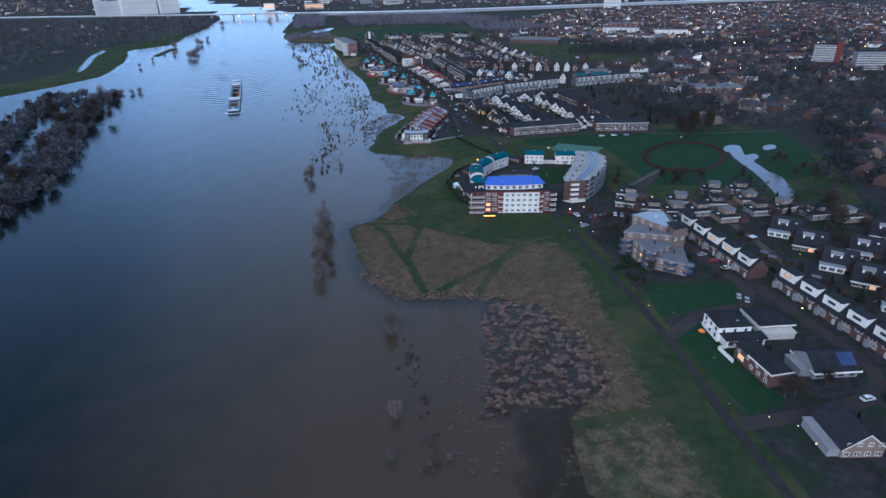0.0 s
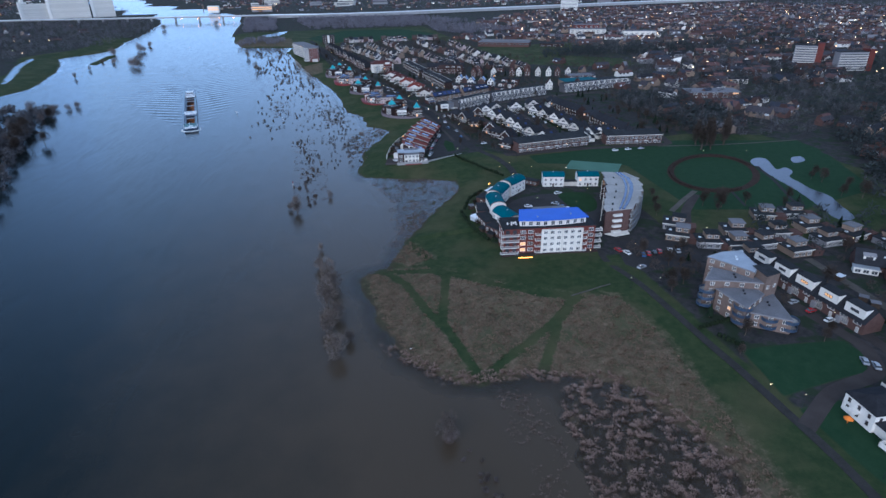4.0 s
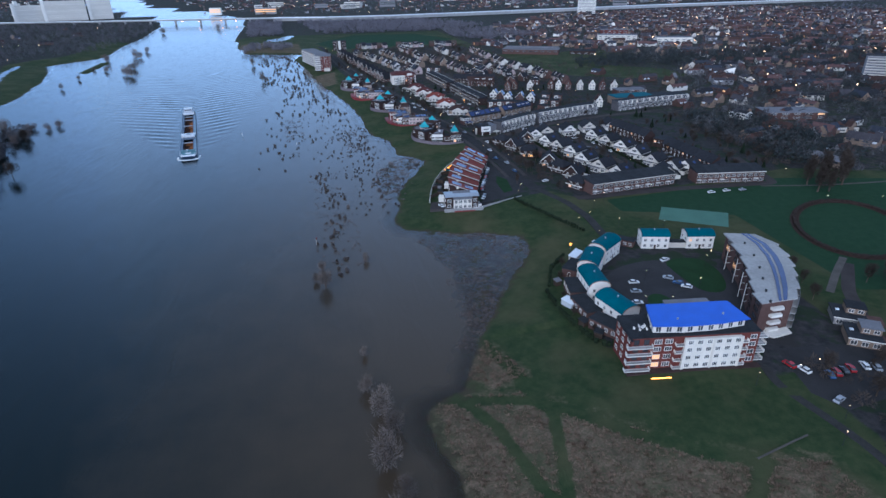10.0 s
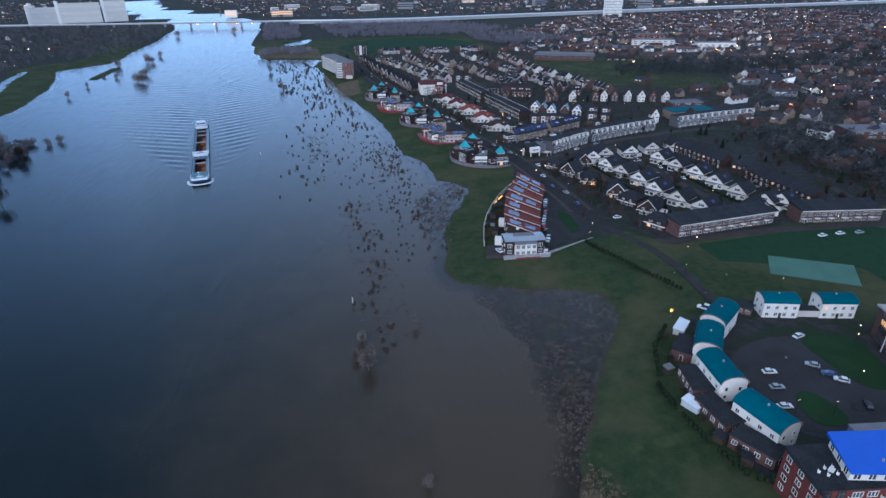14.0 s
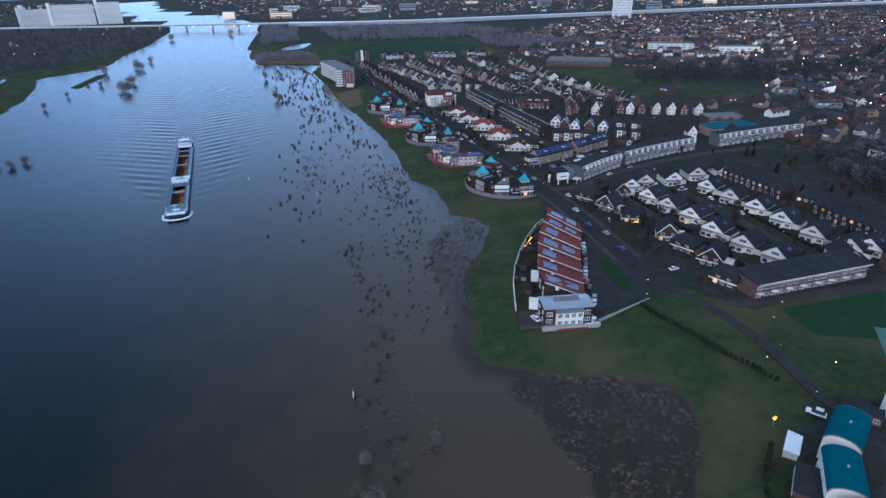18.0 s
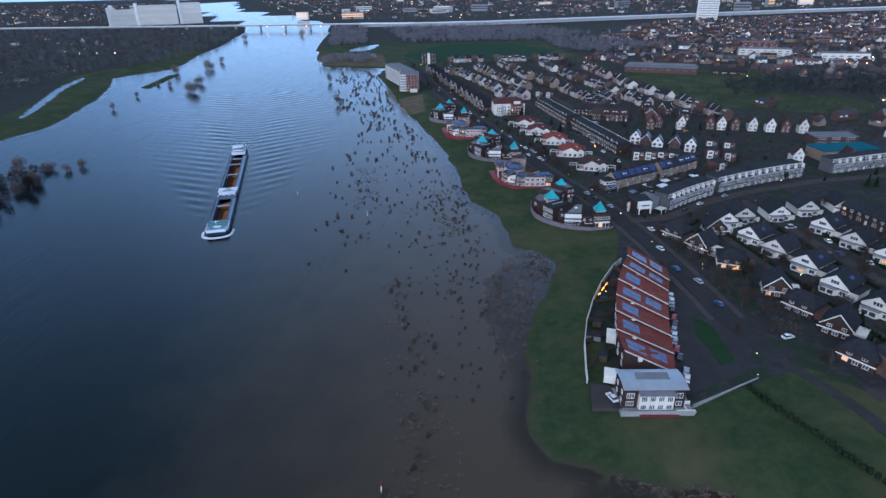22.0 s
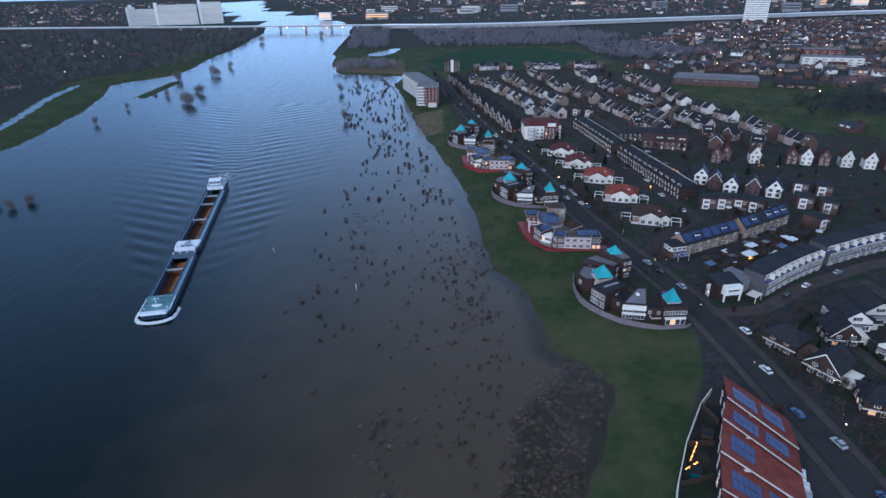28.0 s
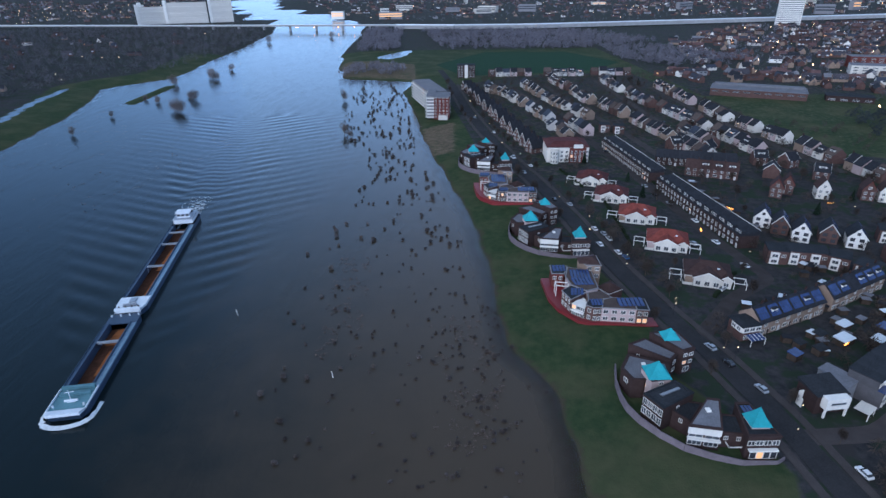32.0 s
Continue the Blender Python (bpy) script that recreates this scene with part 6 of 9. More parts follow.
for x, y, turn, w, d, h, k in ((152.5, 608.5, 26, 6, 4, 1, 0), (141, 603, 20, 4.5, 3, 0, 1), (158, 617, 25, 5, 3, 0, 0), (164, 607.5, 30, 5, 3.4, 0, 0), (131, 600.5, 28, 4, 3, 0, 2), (146, 611.5, 25, 4, 3, 0, 1), (171, 615, 28, 5, 3, 0, 2), (180, 622, 28, 4.5, 3, 0, 0), (190, 628, 25, 5, 3.2, 0, 1), (136, 606.5, 25, 3.5, 2.6, 0, 1)):
    sh = thing("garden_shed", ("dark timber garden shed with a pale roof", "dark timber garden shed with a felt roof", "dark timber garden shed with a blue roof sheet")[k], "shed", pose(x, y, 4.0, 0, 0, turn), "garden sheds")
    part("wall", Geo().box(-w / 2, w / 2, -d / 2, d / 2, -0.3, 2.3), WOOD, sh)
    part("roof", Geo().prism([(-w / 2 - 0.2, -d / 2 - 0.2), (w / 2 + 0.2, -d / 2 - 0.2), (w / 2 + 0.2, d / 2 + 0.2), (-w / 2 - 0.2, d / 2 + 0.2)], 2.3, 0, 0, [2.4, 2.4, 2.8, 2.8]), (DECKW, FELT, SOLAR)[k], sh)


def brick_long_row(w, k):
    """A three-storey brick house under a flat roof with a strip of attic windows."""
    th = thing("long_row_house", "three-storey dark brick row house with white attic windows", "house", group="long brick row")
    a, b = w / 2, 4.8
    part("wall", Geo().box(-a + 0.02, a - 0.02, -b, b, -0.5, 6.2), DARKBRICK, th)
    part("attic", Geo().prism([(-a, -b + 0.1), (a, -b + 0.1), (a, b), (-a, b)], 6.2, 0, 0, [6.6, 6.6, 8.6, 8.6]), TILE_DARK, th, "dark sloping attic roof")
    part("attic_window", Geo().box(-w * 0.34, w * 0.34, -b + 1.2, -b + 3.4, 6.6, 8.2), TILE_DARK, th, "dark attic dormer")
    part("window", window_mesh(w * 0.56, 1.2, "white", False, 2), None, th, at=pose(0, -b + 1.2, 6.9))
    part("ridge", Geo().box(-a, a, b - 0.25, b + 0.1, 8.6, 8.8), PALE, th, "grey roof edge")
    glaze(th, (-a, -b), (a, -b), 0.6, 1, 1.8, 1.7, "white", 0.05, 1, (0, 0.6))
    part("door", door_mesh(kind="white"), None, th, at=on_wall((-a, -b), (a, -b), 0.8, 0))
    glaze(th, (-a, -b), (a, -b), 3.5, 2, 1.3, 1.9, "white", 0.04, 1)
    return th


terrace((140, 858), (147.5, 778), 11, brick_long_row, 3)
terrace((148.5, 768), (157, 684), 12, brick_long_row, 3)
terrace((161, 818), (208, 803), 7, DARK_ROW, 3)
terrace((172, 795), (200, 783), 4, BROWN_ROW, 2)
def mixed(*kinds):
    """A street in which the kinds of house change from one to the next."""
    return lambda w, k: kinds[k % len(kinds)](w * 0.9, k)


FAR_GREY = terraced("cream rendered house with a dark tiled roof", wall=CREAM, roof=TILE_DARK, lean=True, dorm=0.5, lit=0.02)
FAR_HIP = terraced("tan house with a low brown roof", wall=TANBRICK, roof=BROWNROOF, ridge=8.6, lean=True, dorm=0.3, lit=0.02)
BRICKS, PALES = mixed(FAR_TRIM, FAR_DARK, FAR_GREY, FAR_BROWN), mixed(FAR_PALE, FAR_GREY, FAR_HIP, FAR_TRIM)
for p, q, c in (((173, 999), (182, 950), 6), ((184, 938), (193, 872), 8), ((194, 862), (200, 820), 5), ((153, 1150), (160, 1085), 7), ((161, 1070), (166, 1010), 7), ((262, 979), (264, 930), 5), ((265, 915), (269, 892), 3), ((270, 882), (274, 858), 3), ((275, 845), (279, 808), 4), ((262, 1100), (262, 1000), 10), ((281, 800), (283, 768), 4)):
    terrace(p, q, c, BRICKS, 4, 0.8)
for p, q, c in (((114, 1118), (124, 1050), 7), ((126, 1040), (137, 985), 6), ((139, 975), (149, 945), 3), ((70, 1103), (89, 1050), 5), ((91, 1045), (102, 1005), 4), ((104, 992), (111, 935), 5), ((112, 920), (118, 880), 4)):
    terrace(p, q, c, PALES, 4, 2.2)
for p, q, c in (((128, 935), (134, 890), 4), ((213, 1150), (214, 1070), 8), ((216, 1055), (220, 990), 7), ((224, 980), (232, 900), 8), ((210, 900), (215, 850), 5), ((234, 890), (240, 830), 6), ((150, 1190), (200, 1188), 5), ((80, 1192), (135, 1195), 6), ((210, 1192), (260, 1188), 5)):
    terrace(p, q, c, mixed(FAR_BROWN, FAR_GREY, FAR_PALE, FAR_DARK), 4, 1.4)
settle(lambda k: terraced("detached brick house with white gable trim", wall=BRICK, trim=WHITE, d=9)(8.5, k), [(205, 838, 40), (228, 812, -10), (244, 805, 15), (250, 780, -30), (222, 785, 60), (186, 850, 12)], 2)


def aframe(k):
    th = thing("steep_gable_house", "brown house with a steep gable and white trim", "house", group="gabled avenue houses")
    gable(th, 8.6, 10.5, 4.2, 10.4, "y", BRICK, TILE_DARK, trim=WHITE)
    glaze(th, (-4.3, -5.25), (4.3, -5.25), 0.8, 2, 2.2, 1.6, "white", 0.04)
    glaze(th, (-4.3, -5.25), (4.3, -5.25), 3.6, 2, 1.6, 1.6, "white", 0.04)
    glaze(th, (-4.3, -5.25), (4.3, -5.25), 6.6, 1, 1.6, 1.4, "white", 0.04)
    for p, q in (((4.3, -5.2), (4.3, 5.2)), ((-4.3, 5.2), (-4.3, -5.2))):
        glaze(th, p, q, 0.8, 2, 1.4, 1.4, "white", 0.04)
    chimney(th, 0.5, 2.5, 10)
    return th


settle(aframe, [(48 + 37 * t, 1105 - 261 * t, -62) for t in (0.02, 0.09, 0.17, 0.25, 0.33, 0.43, 0.53, 0.6, 0.7, 0.78, 0.86, 0.92, 0.98)], 2)


def white_gable(k):
    """A detached house whose white gable looks to the street."""
    th = thing("white_gable_house", "white detached house with a dark gabled roof", "house", group="white gabled houses")
    gable(th, 10.6, 12.4, 4.3, 8.3, "y", WHITE if k != 1 else CREAM, TILE_DARK, over=0.6)
    a, b = 5.3, 6.2
    glaze(th, (-a, -b), (a, -b), 0.6, 3, 2.2, 1.7, "white", 0.04, 1)
    part("band", Geo().box(-a, a, -b - 0.35, -b, 2.75, 3.1), FELT, th, "dark band over the ground floor")
    glaze(th, (-a, -b), (a, -b), 4.3, 1, 3.2, 1.6, "white", 0.03, 2)
    part("front_bay", Geo().prism([(-a + 0.4, -b), (-a + 1.2, -b - 2.0), (1.2, -b - 2.0), (2.0, -b)], -0.4, 2.7), WHITE, th, "low white front bay")
    part("bay_roof", Geo().prism([(-a + 0.1, -b), (-a + 1.0, -b - 2.3), (1.4, -b - 2.3), (2.3, -b)], 2.7, 2.95), GREYR, th, "flat grey bay roof")
    glaze(th, (-a + 1.2, -b - 2.0), (1.2, -b - 2.0), 0.6, 2, 2.0, 1.6, "dark", 0.03, 1)
    part("annex", Geo().box(a, a + 3.2, -b + 1.5, b - 1, -0.4, 2.7), CREAM, th, "low white garage")
    part("annex_roof", Geo().box(a, a + 3.4, -b + 1.2, b - 0.8, 2.7, 2.95), FELT, th)
    glaze(th, (a + 3.2, -b + 1.5), (a + 3.2, b - 1), 0.7, 2, 1.3, 1.3, "white", 0.04)
    if k % 2 == 0:
        r = Geo()
        slab_roof(r, (2.4, -1.2, 6.75), (3.7, -1.2, 5.75), (3.7, 1.4, 5.75), (2.4, 1.4, 6.75), 0.32)
        part("roof_window", r, SOLAR, th, "roof window")
    chimney(th, 0.8, 3, 8.0)
    return th


settle(white_gable, [(165, 535, -62), (168, 520, -62), (171.5, 504.5, -62), (171, 486, -62), (174.5, 468.5, -62), (179.5, 454, -62), (206, 541, -62), (208, 523, -62), (211.5, 507, -62), (212, 489, -62), (213, 470, -62), (217.5, 454, -62)], 3)
settle(white_gable, [(191, 561, -8), (210, 566, -8), (231, 567, -8), (160, 556, -8), (172, 561, -8), (205, 446, -20), (226, 452, -62)], 3)


def brick_villa(k):
    th = thing("brick_villa", "dark brick detached house with a dark hipped roof", "house", group="avenue villas")
    if k % 2:
        gable(th, 9.5, 10, 4.6, 9.2, "y", DARKBRICK, TILE_DARK, over=0.6, trim=WHITE)
    else:
        hipped(th, 11, 9.5, 5.0, 8.2, DARKBRICK, TILE_DARK, 0.7)
    part("fascia", Geo().box(-5.9, 5.9, -5.5, -5.35, 2.6, 3.0), WHITE, th, "white fascia")
    glaze(th, (-4.5, -5.0 if k % 2 else -4.75), (4.5, -5.0 if k % 2 else -4.75), 0.7, 3, 1.8, 1.6, "white", 0.25)
    glaze(th, (-4.5, -5.0 if k % 2 else -4.75), (4.5, -5.0 if k % 2 else -4.75), 3.4, 2, 1.6, 1.2, "white", 0.1)
    w = 4.75 if k % 2 else 5.5
    glaze(th, (-w, 4.5), (-w, -4.5), 0.7, 3, 1.6, 1.5, "white", 0.15)
    glaze(th, (-w, 4.5), (-w, -4.5), 3.2, 2, 1.3, 1.1, "white", 0.1)
    part("extension", Geo().box(w, w + 3.5, -3, 3, -0.4, 2.8).box(w - 0.1, w + 3.8, -3.3, 3.3, 2.8, 3.05), CREAM if k % 2 else BRICK, th, "flat-roofed extension")
    chimney(th, 1.5, 1, 8)
    return th


settle(brick_villa, [(130, 543, -60), (135, 528, -60), (139, 511, -25), (144, 487, -25), (146, 473, -60), (149, 458, -50), (144, 441, -60), (150, 546, -10)], 4)


def park_row(w, k):
    th = thing("park_terrace_house", "three-storey brown brick house with a flat grey roof", "house", group="park terraces")
    a, b = w / 2, 5.5
    part("wall", Geo().box(-a + 0.02, a - 0.02, -b, b, -0.5, 6.6), BRICK, th)
    part("roof", Geo().prism([(-a, -b - 1.2), (a, -b - 1.2), (a, b + 0.3), (-a, b + 0.3)], 6.6, 0, 0, [6.9, 6.9, 8.6, 8.6]), FELT, th, "wide shallow grey roof")
    part("fascia", Geo().box(-a, a, -b - 1.3, -b - 1.2, 6.5, 6.95), CREAM, th)
    for z, h in ((0.6, 1.8), (3.7, 1.7)):
        glaze(th, (-a, -b), (a, -b), z, 2, w * 0.33, h, "white", 0.08, 1)
    part("porch", Geo().box(-a + 0.5, -a + 3.0, -b - 1.6, -b, 2.5, 2.7), WHITE, th)
    part("door", door_mesh(), None, th, at=on_wall((-a, -b), (a, -b), 0.5, 0))
    return th


terrace((145, 432), (202, 437), 8, park_row, 3)
terrace((216, 434), (258, 427), 6, park_row, 3)
spire = thing("corner_turret", "slate pyramid turret on the corner terrace", "turret", pose(237, 436, 12.0, 0, 0, -8))
g = Geo()
for k in range(4):
    c4 = [(-3.2, -3.2, 0), (3.2, -3.2, 0), (3.2, 3.2, 0), (-3.2, 3.2, 0)]
    g.face([c4[k], c4[(k + 1) % 4], (0, 0, 4.2)])
part("pyramid_roof", g.face([(-3.2, 3.2, 0), (3.2, 3.2, 0), (3.2, -3.2, 0), (-3.2, -3.2, 0)]), TILE_DARK, spire)
part("base", Geo().box(-2.9, 2.9, -2.9, 2.9, -3, 0), BRICK, spire)
terrace((231, 560), (238, 518), 5, DARK_ROW, 2)
block = thing("flat_roof_block", "low dark brick block with a flat roof", "building", pose(243, 508, 4, 0, 0, -60))
part("wall", Geo().box(-5, 5, -6, 6, -0.5, 6), DARKBRICK, block)
part("roof", Geo().box(-5.3, 5.3, -6.3, 6.3, 6, 6.3), FELT, block)
glaze(block, (-5, -6), (5, -6), 3.2, 3, 1.6, 1.5, "white", 0.1)
terrace((240, 498), (243, 447), 6, DARK_ROW, 2)


def sun_gable(k):
    th = thing("solar_gable_house", "white-fronted gable house with solar panels", "house", group="solar gable houses")
    gable(th, 7.4, 10.5, 5.4, 9.8, "y", WHITE if k % 2 == 0 else BRICK, TILE_DARK, over=0.5, trim=WHITE)
    for z in (0.8, 3.5):
        glaze(th, (-3.7, -5.25), (3.7, -5.25), z, 2, 1.9, 1.6, "dark", 0.1)
    glaze(th, (-3.7, -5.25), (3.7, -5.25), 6.6, 1, 1.4, 1.4, "dark", 0.0)
    for i in range(4):
        for j in range(2):
            y0 = -4.6 + i * 2.4
            xa, xb = 3.5 - j * 1.6, 3.5 - j * 1.6 - 1.5
            za, zb = 5.4 + (3.7 - xa) * 1.19 + 0.32, 5.4 + (3.7 - xb) * 1.19 + 0.32
            g = Geo()
            slab_roof(g, (xa, y0, za), (xa, y0 + 2.3, za), (xb, y0 + 2.3, zb), (xb, y0, zb), 0.05)
            part("solar_panel", g, SOLAR, th)
    return th


settle(sun_gable, [(178, 712, -28), (182, 703, -28), (187, 694, -28), (199, 692, -28), (208, 686, -28)], 2)
ORANGE_TRIM = lambda k: terraced("brick gable house with orange-lit trim", wall=BRICK, trim=TILE_RED, d=9, ridge=10.5)(7, k)


def toy_gable(k):
    th = thing("tall_gable_house", ("narrow brick gable house with red trim", "narrow white gable house")[k % 2], "house", group="tall gable houses")
    gable(th, 6.4, 9, 6.4, 11.0, "y", (BRICK, CREAM)[k % 2], TILE_BROWN, over=0.5, trim=(TILE_RED, WHITE)[k % 2])
    for z in (0.8, 3.6, 6.6):
        glaze(th, (-3.2, -4.5), (3.2, -4.5), z, 2 if z < 6 else 1, 1.5, 1.6, "white", 0.15)
    return th


settle(toy_gable, [(207, 752, -30), (231, 749, -20), (216, 757, -30), (262, 742, -25), (254, 745, -25), (284, 735, -20), (272, 739, -25), (296, 730, -22), (306, 726, -22), (318, 722, -22), (292, 640, -15), (262, 648, -15)], 2)


def cube_house(k):
    th = thing("cube_house", "brown brick cube house with white window bays", "house", group="cube houses")
    part("wall", Geo().box(-4, 4, -4.5, 4.5, -0.5, 6.2), BRICK, th)
    part("roof", Geo().box(-4.3, 4.3, -4.8, 4.8, 6.2, 6.5), FELT, th)
    part("bay", Geo().box(-3, 0.5, -5.2, -4.5, 0.2, 5.6), WHITE, th, "white two-storey bay")
    glaze(th, (-3, -5.2), (0.5, -5.2), 0.8, 1, 2.4, 1.6, "white", 0.2)
    glaze(th, (-3, -5.2), (0.5, -5.2), 3.4, 1, 2.4, 1.6, "white", 0.1)
    glaze(th, (0.5, -4.5), (4, -4.5), 3.4, 1, 1.8, 1.4, "white", 0.1)
    return th


settle(cube_house, [(163, 672, -18), (171, 671, -18), (179, 669, -18), (186, 664, -35), (192, 655, -50), (214, 668, -20), (222, 660, -20), (203, 640, 20), (226, 690, -30), (236, 684, -30), (150, 905, -10), (160, 900, -10)], 2)


# ---- villas and rows beside the dike ----
v = thing("white_villa", "white villa with a dark hipped roof and rooflights", "house", pose(153, 148, 4, 0, 0, -4))
hipped(v, 12, 10.5, 5.6, 8.0, WHITE, TILE_DARK, 0.35, 0.3)
for z in (0.7, 3.2):
    glaze(v, (-6, 5.2), (-6, -5.2), z, 3, 0.9, 1.4, "dark", 0.0)
    glaze(v, (-6, -5.25), (6, -5.25), z, 3, 0.9, 1.3, "dark", 0.0)
part("annex", Geo().box(-5, 9, -9.5, -5.3, -0.4, 2.9), WHITE, v, "low white annex")
part("annex_roof", Geo().box(-5.6, 9.6, -10.2, -5.25, 2.9, 3.25), FELT, v)
part("column", Geo().box(-4.9, -4.5, -10, -9.6, 0, 2.9), WHITE, v)
part("rooflight", Geo().box(1.0, 1.9, -3.4, -2.5, 6.4, 6.75), ZINC, v)
part("rooflight", Geo().box(3.0, 3.9, -3.4, -2.5, 6.2, 6.55), ZINC, v)
part("balcony_rail", Geo().box(-8.4, -6, -1, 2, 2.5, 2.6).box(-8.45, -8.35, -1, 2, 2.6, 3.4), WHITE, v)
glaze(v, (-5, -9.5), (9, -9.5), 0.6, 4, 1.8, 1.7, "dark", 0.2)
solid("patio_parasol", Geo().tube((0, 0, 0), (0, 0, 2.2), 0.05, 0.05, 6).tube((0, 0, 1.6), (0, 0, 2.5), 1.3, 0.1, 8), ORANGE, "closed orange parasol on the villa terrace", "parasol", pose(143.2, 147.5, 4))
w2 = thing("grey_villa", "pale grey villa with long white eaves", "house", pose(170, 149.5, 4, 0, 0, -4))
hipped(w2, 12, 11, 3.8, 6.6, CREAM, TILE_DARK, 0.8, 0.3)
part("fascia", Geo().box(-6.9, -6.8, -6.3, 6.3, 2.7, 3.8).box(-6.9, 6.9, -6.4, -6.3, 3.2, 3.85), CREAM, w2, "deep cream fascia")
part("annex", Geo().box(-6, 5, -9.5, -5.5, -0.4, 2.5).box(-6.3, 5.3, -9.8, -5.4, 2.5, 2.8), CREAM, w2, "white garage wing")
glaze(w2, (-6, -5.5), (6, -5.5), 0.8, 2, 1.4, 1.3, "white", 0.3)
w3 = thing("long_brick_house", "long brown brick house with a lit window", "house", pose(151.5, 126, 4, 0, 0, 3))
part("wall", Geo().box(-3.6, 3.6, -8.5, 8.5, -0.5, 4.8), BRICK, w3)
part("roof", Geo().box(-4.1, 4.1, -9, 9, 4.8, 5.1), FELT, w3)
part("fascia", Geo().box(-4.2, -4.1, -9, 2, 4.6, 5.15).box(-4.2, 4.2, -9.1, -9, 4.6, 5.15), WHITE, w3)
part("window", window_mesh(2.8, 2.0, "white", True, 1), None, w3, "lit living-room window", at=on_wall((-3.6, 8.5), (-3.6, -8.5), 0.2, 0.6))
glaze(w3, (-3.6, 8.5), (-3.6, -8.5), 0.7, 3, 1.5, 1.4, "white", 0, 1, (0.4, 1))
glaze(w3, (-3.6, 8.5), (-3.6, -8.5), 2.9, 4, 1.3, 1.1, "white", 0)
part("terrace_wall", Geo().box(-6.5, -6.2, 5, 13, -0.3, 1.2).box(-6.5, -3.6, 12.7, 13, -0.3, 1.2), WHITE, w3)
w4 = thing("dark_hip_house", "grey house with a dark roof and white eaves", "house", pose(172.5, 123.5, 4, 0, 0, -4))
gable(w4, 15, 11, 3.4, 6.8, "x", GREYR, TILE_DARK, over=0.9)
part("eaves", Geo().box(-8, 8, -6.5, -6.3, 2.3, 3.0).box(-8.05, -7.95, -6.3, 6.3, 2.4, 3.0), WHITE, w4, "broad white eaves")
glaze(w4, (-7.5, -5.5), (7.5, -5.5), 0.6, 4, 1.8, 1.3, "dark", 0.0)
solar(w4, 1.5, 7, 5.5, 3.4, 6.8, 2, 3)
part("garage", Geo().box(-11, -7.5, -4, 4, -0.4, 2.7).box(-11.3, -7.4, -4.3, 4.3, 2.7, 3.0), GREYR, w4)
w5 = thing("brown_gable_house", "tan brick house with a broad dark roof", "house", pose(155, 93.5, 4, 0, 0, -8))
gable(w5, 11.5, 13, 3.6, 8.4, "y", TANBRICK, TILE_DARK, over=0.7, trim=CREAM)
glaze(w5, (-5.7, -6.5), (5.7, -6.5), 0.6, 4, 1.6, 1.5, "white", 0.1)
glaze(w5, (-5.7, -6.5), (5.7, -6.5), 4.0, 4, 1.3, 1.3, "white", 0.05)
part("annex", Geo().box(-9, -5.8, -6, 6, -0.4, 2.6).box(-9.3, -5.7, -6.3, 6.3, 2.6, 2.9), GREYR, w5)
settle(lambda k: brick_villa(k), [(185, 95, -30), (188, 75, -30), (158, 68, -10)], 2)


def dormer_row(w, k):
    """A narrow house with a big white boxed dormer over a dark roof."""
    th = thing("dormer_house", "brick terraced house with a large white dormer", "house", group="dormer rows")
    gable(th, w - 0.04, 9.0, 4.6, 8.8, "x", BRICK, TILE_DARK)
    a, b = w / 2, 4.5
    d = part("dormer", Geo().prism([(-w * 0.36, -b * 0.86), (w * 0.36, -b * 0.86), (w * 0.36, b * 0.1), (-w * 0.36, b * 0.1)], 4.8, 0, 0, [8.9, 8.9, 9.1, 9.1]), WHITE, th, "large white boarded dormer")
    part("dormer_roof", Geo().prism([(-w * 0.37, -b * 0.88), (w * 0.37, -b * 0.88), (w * 0.37, b * 0.15), (-w * 0.37, b * 0.15)], 8.9, 0, 0, [9.05, 9.05, 9.25, 9.25]), FELT, d)
    part("window", window_mesh(w * 0.3, 1.1, "dark", rng.random() < 0.05, 2), None, d, at=pose(0, -b * 0.86, 6.6))
    glaze(th, (-a, -b), (a, -b), 0.7, 1, min(3.2, w * 0.42), 1.9, "white", 0.08, 3, (0, 0.6))
    glaze(th, (-a, -b), (a, -b), 3.0, 2, w * 0.28, 1.3, "white", 0.05)
    part("door", door_mesh(kind="white"), None, th, at=on_wall((-a, -b), (a, -b), 0.8, 0))
    part("lean_to", Geo().box(-a + 0.6, -a + 2.2, -b - 0.9, -b, -0.4, 2.4).box(-a + 0.5, -a + 2.3, -b - 1.1, -b, 2.4, 2.55), GREYR, th, "grey entrance porch")
    return th


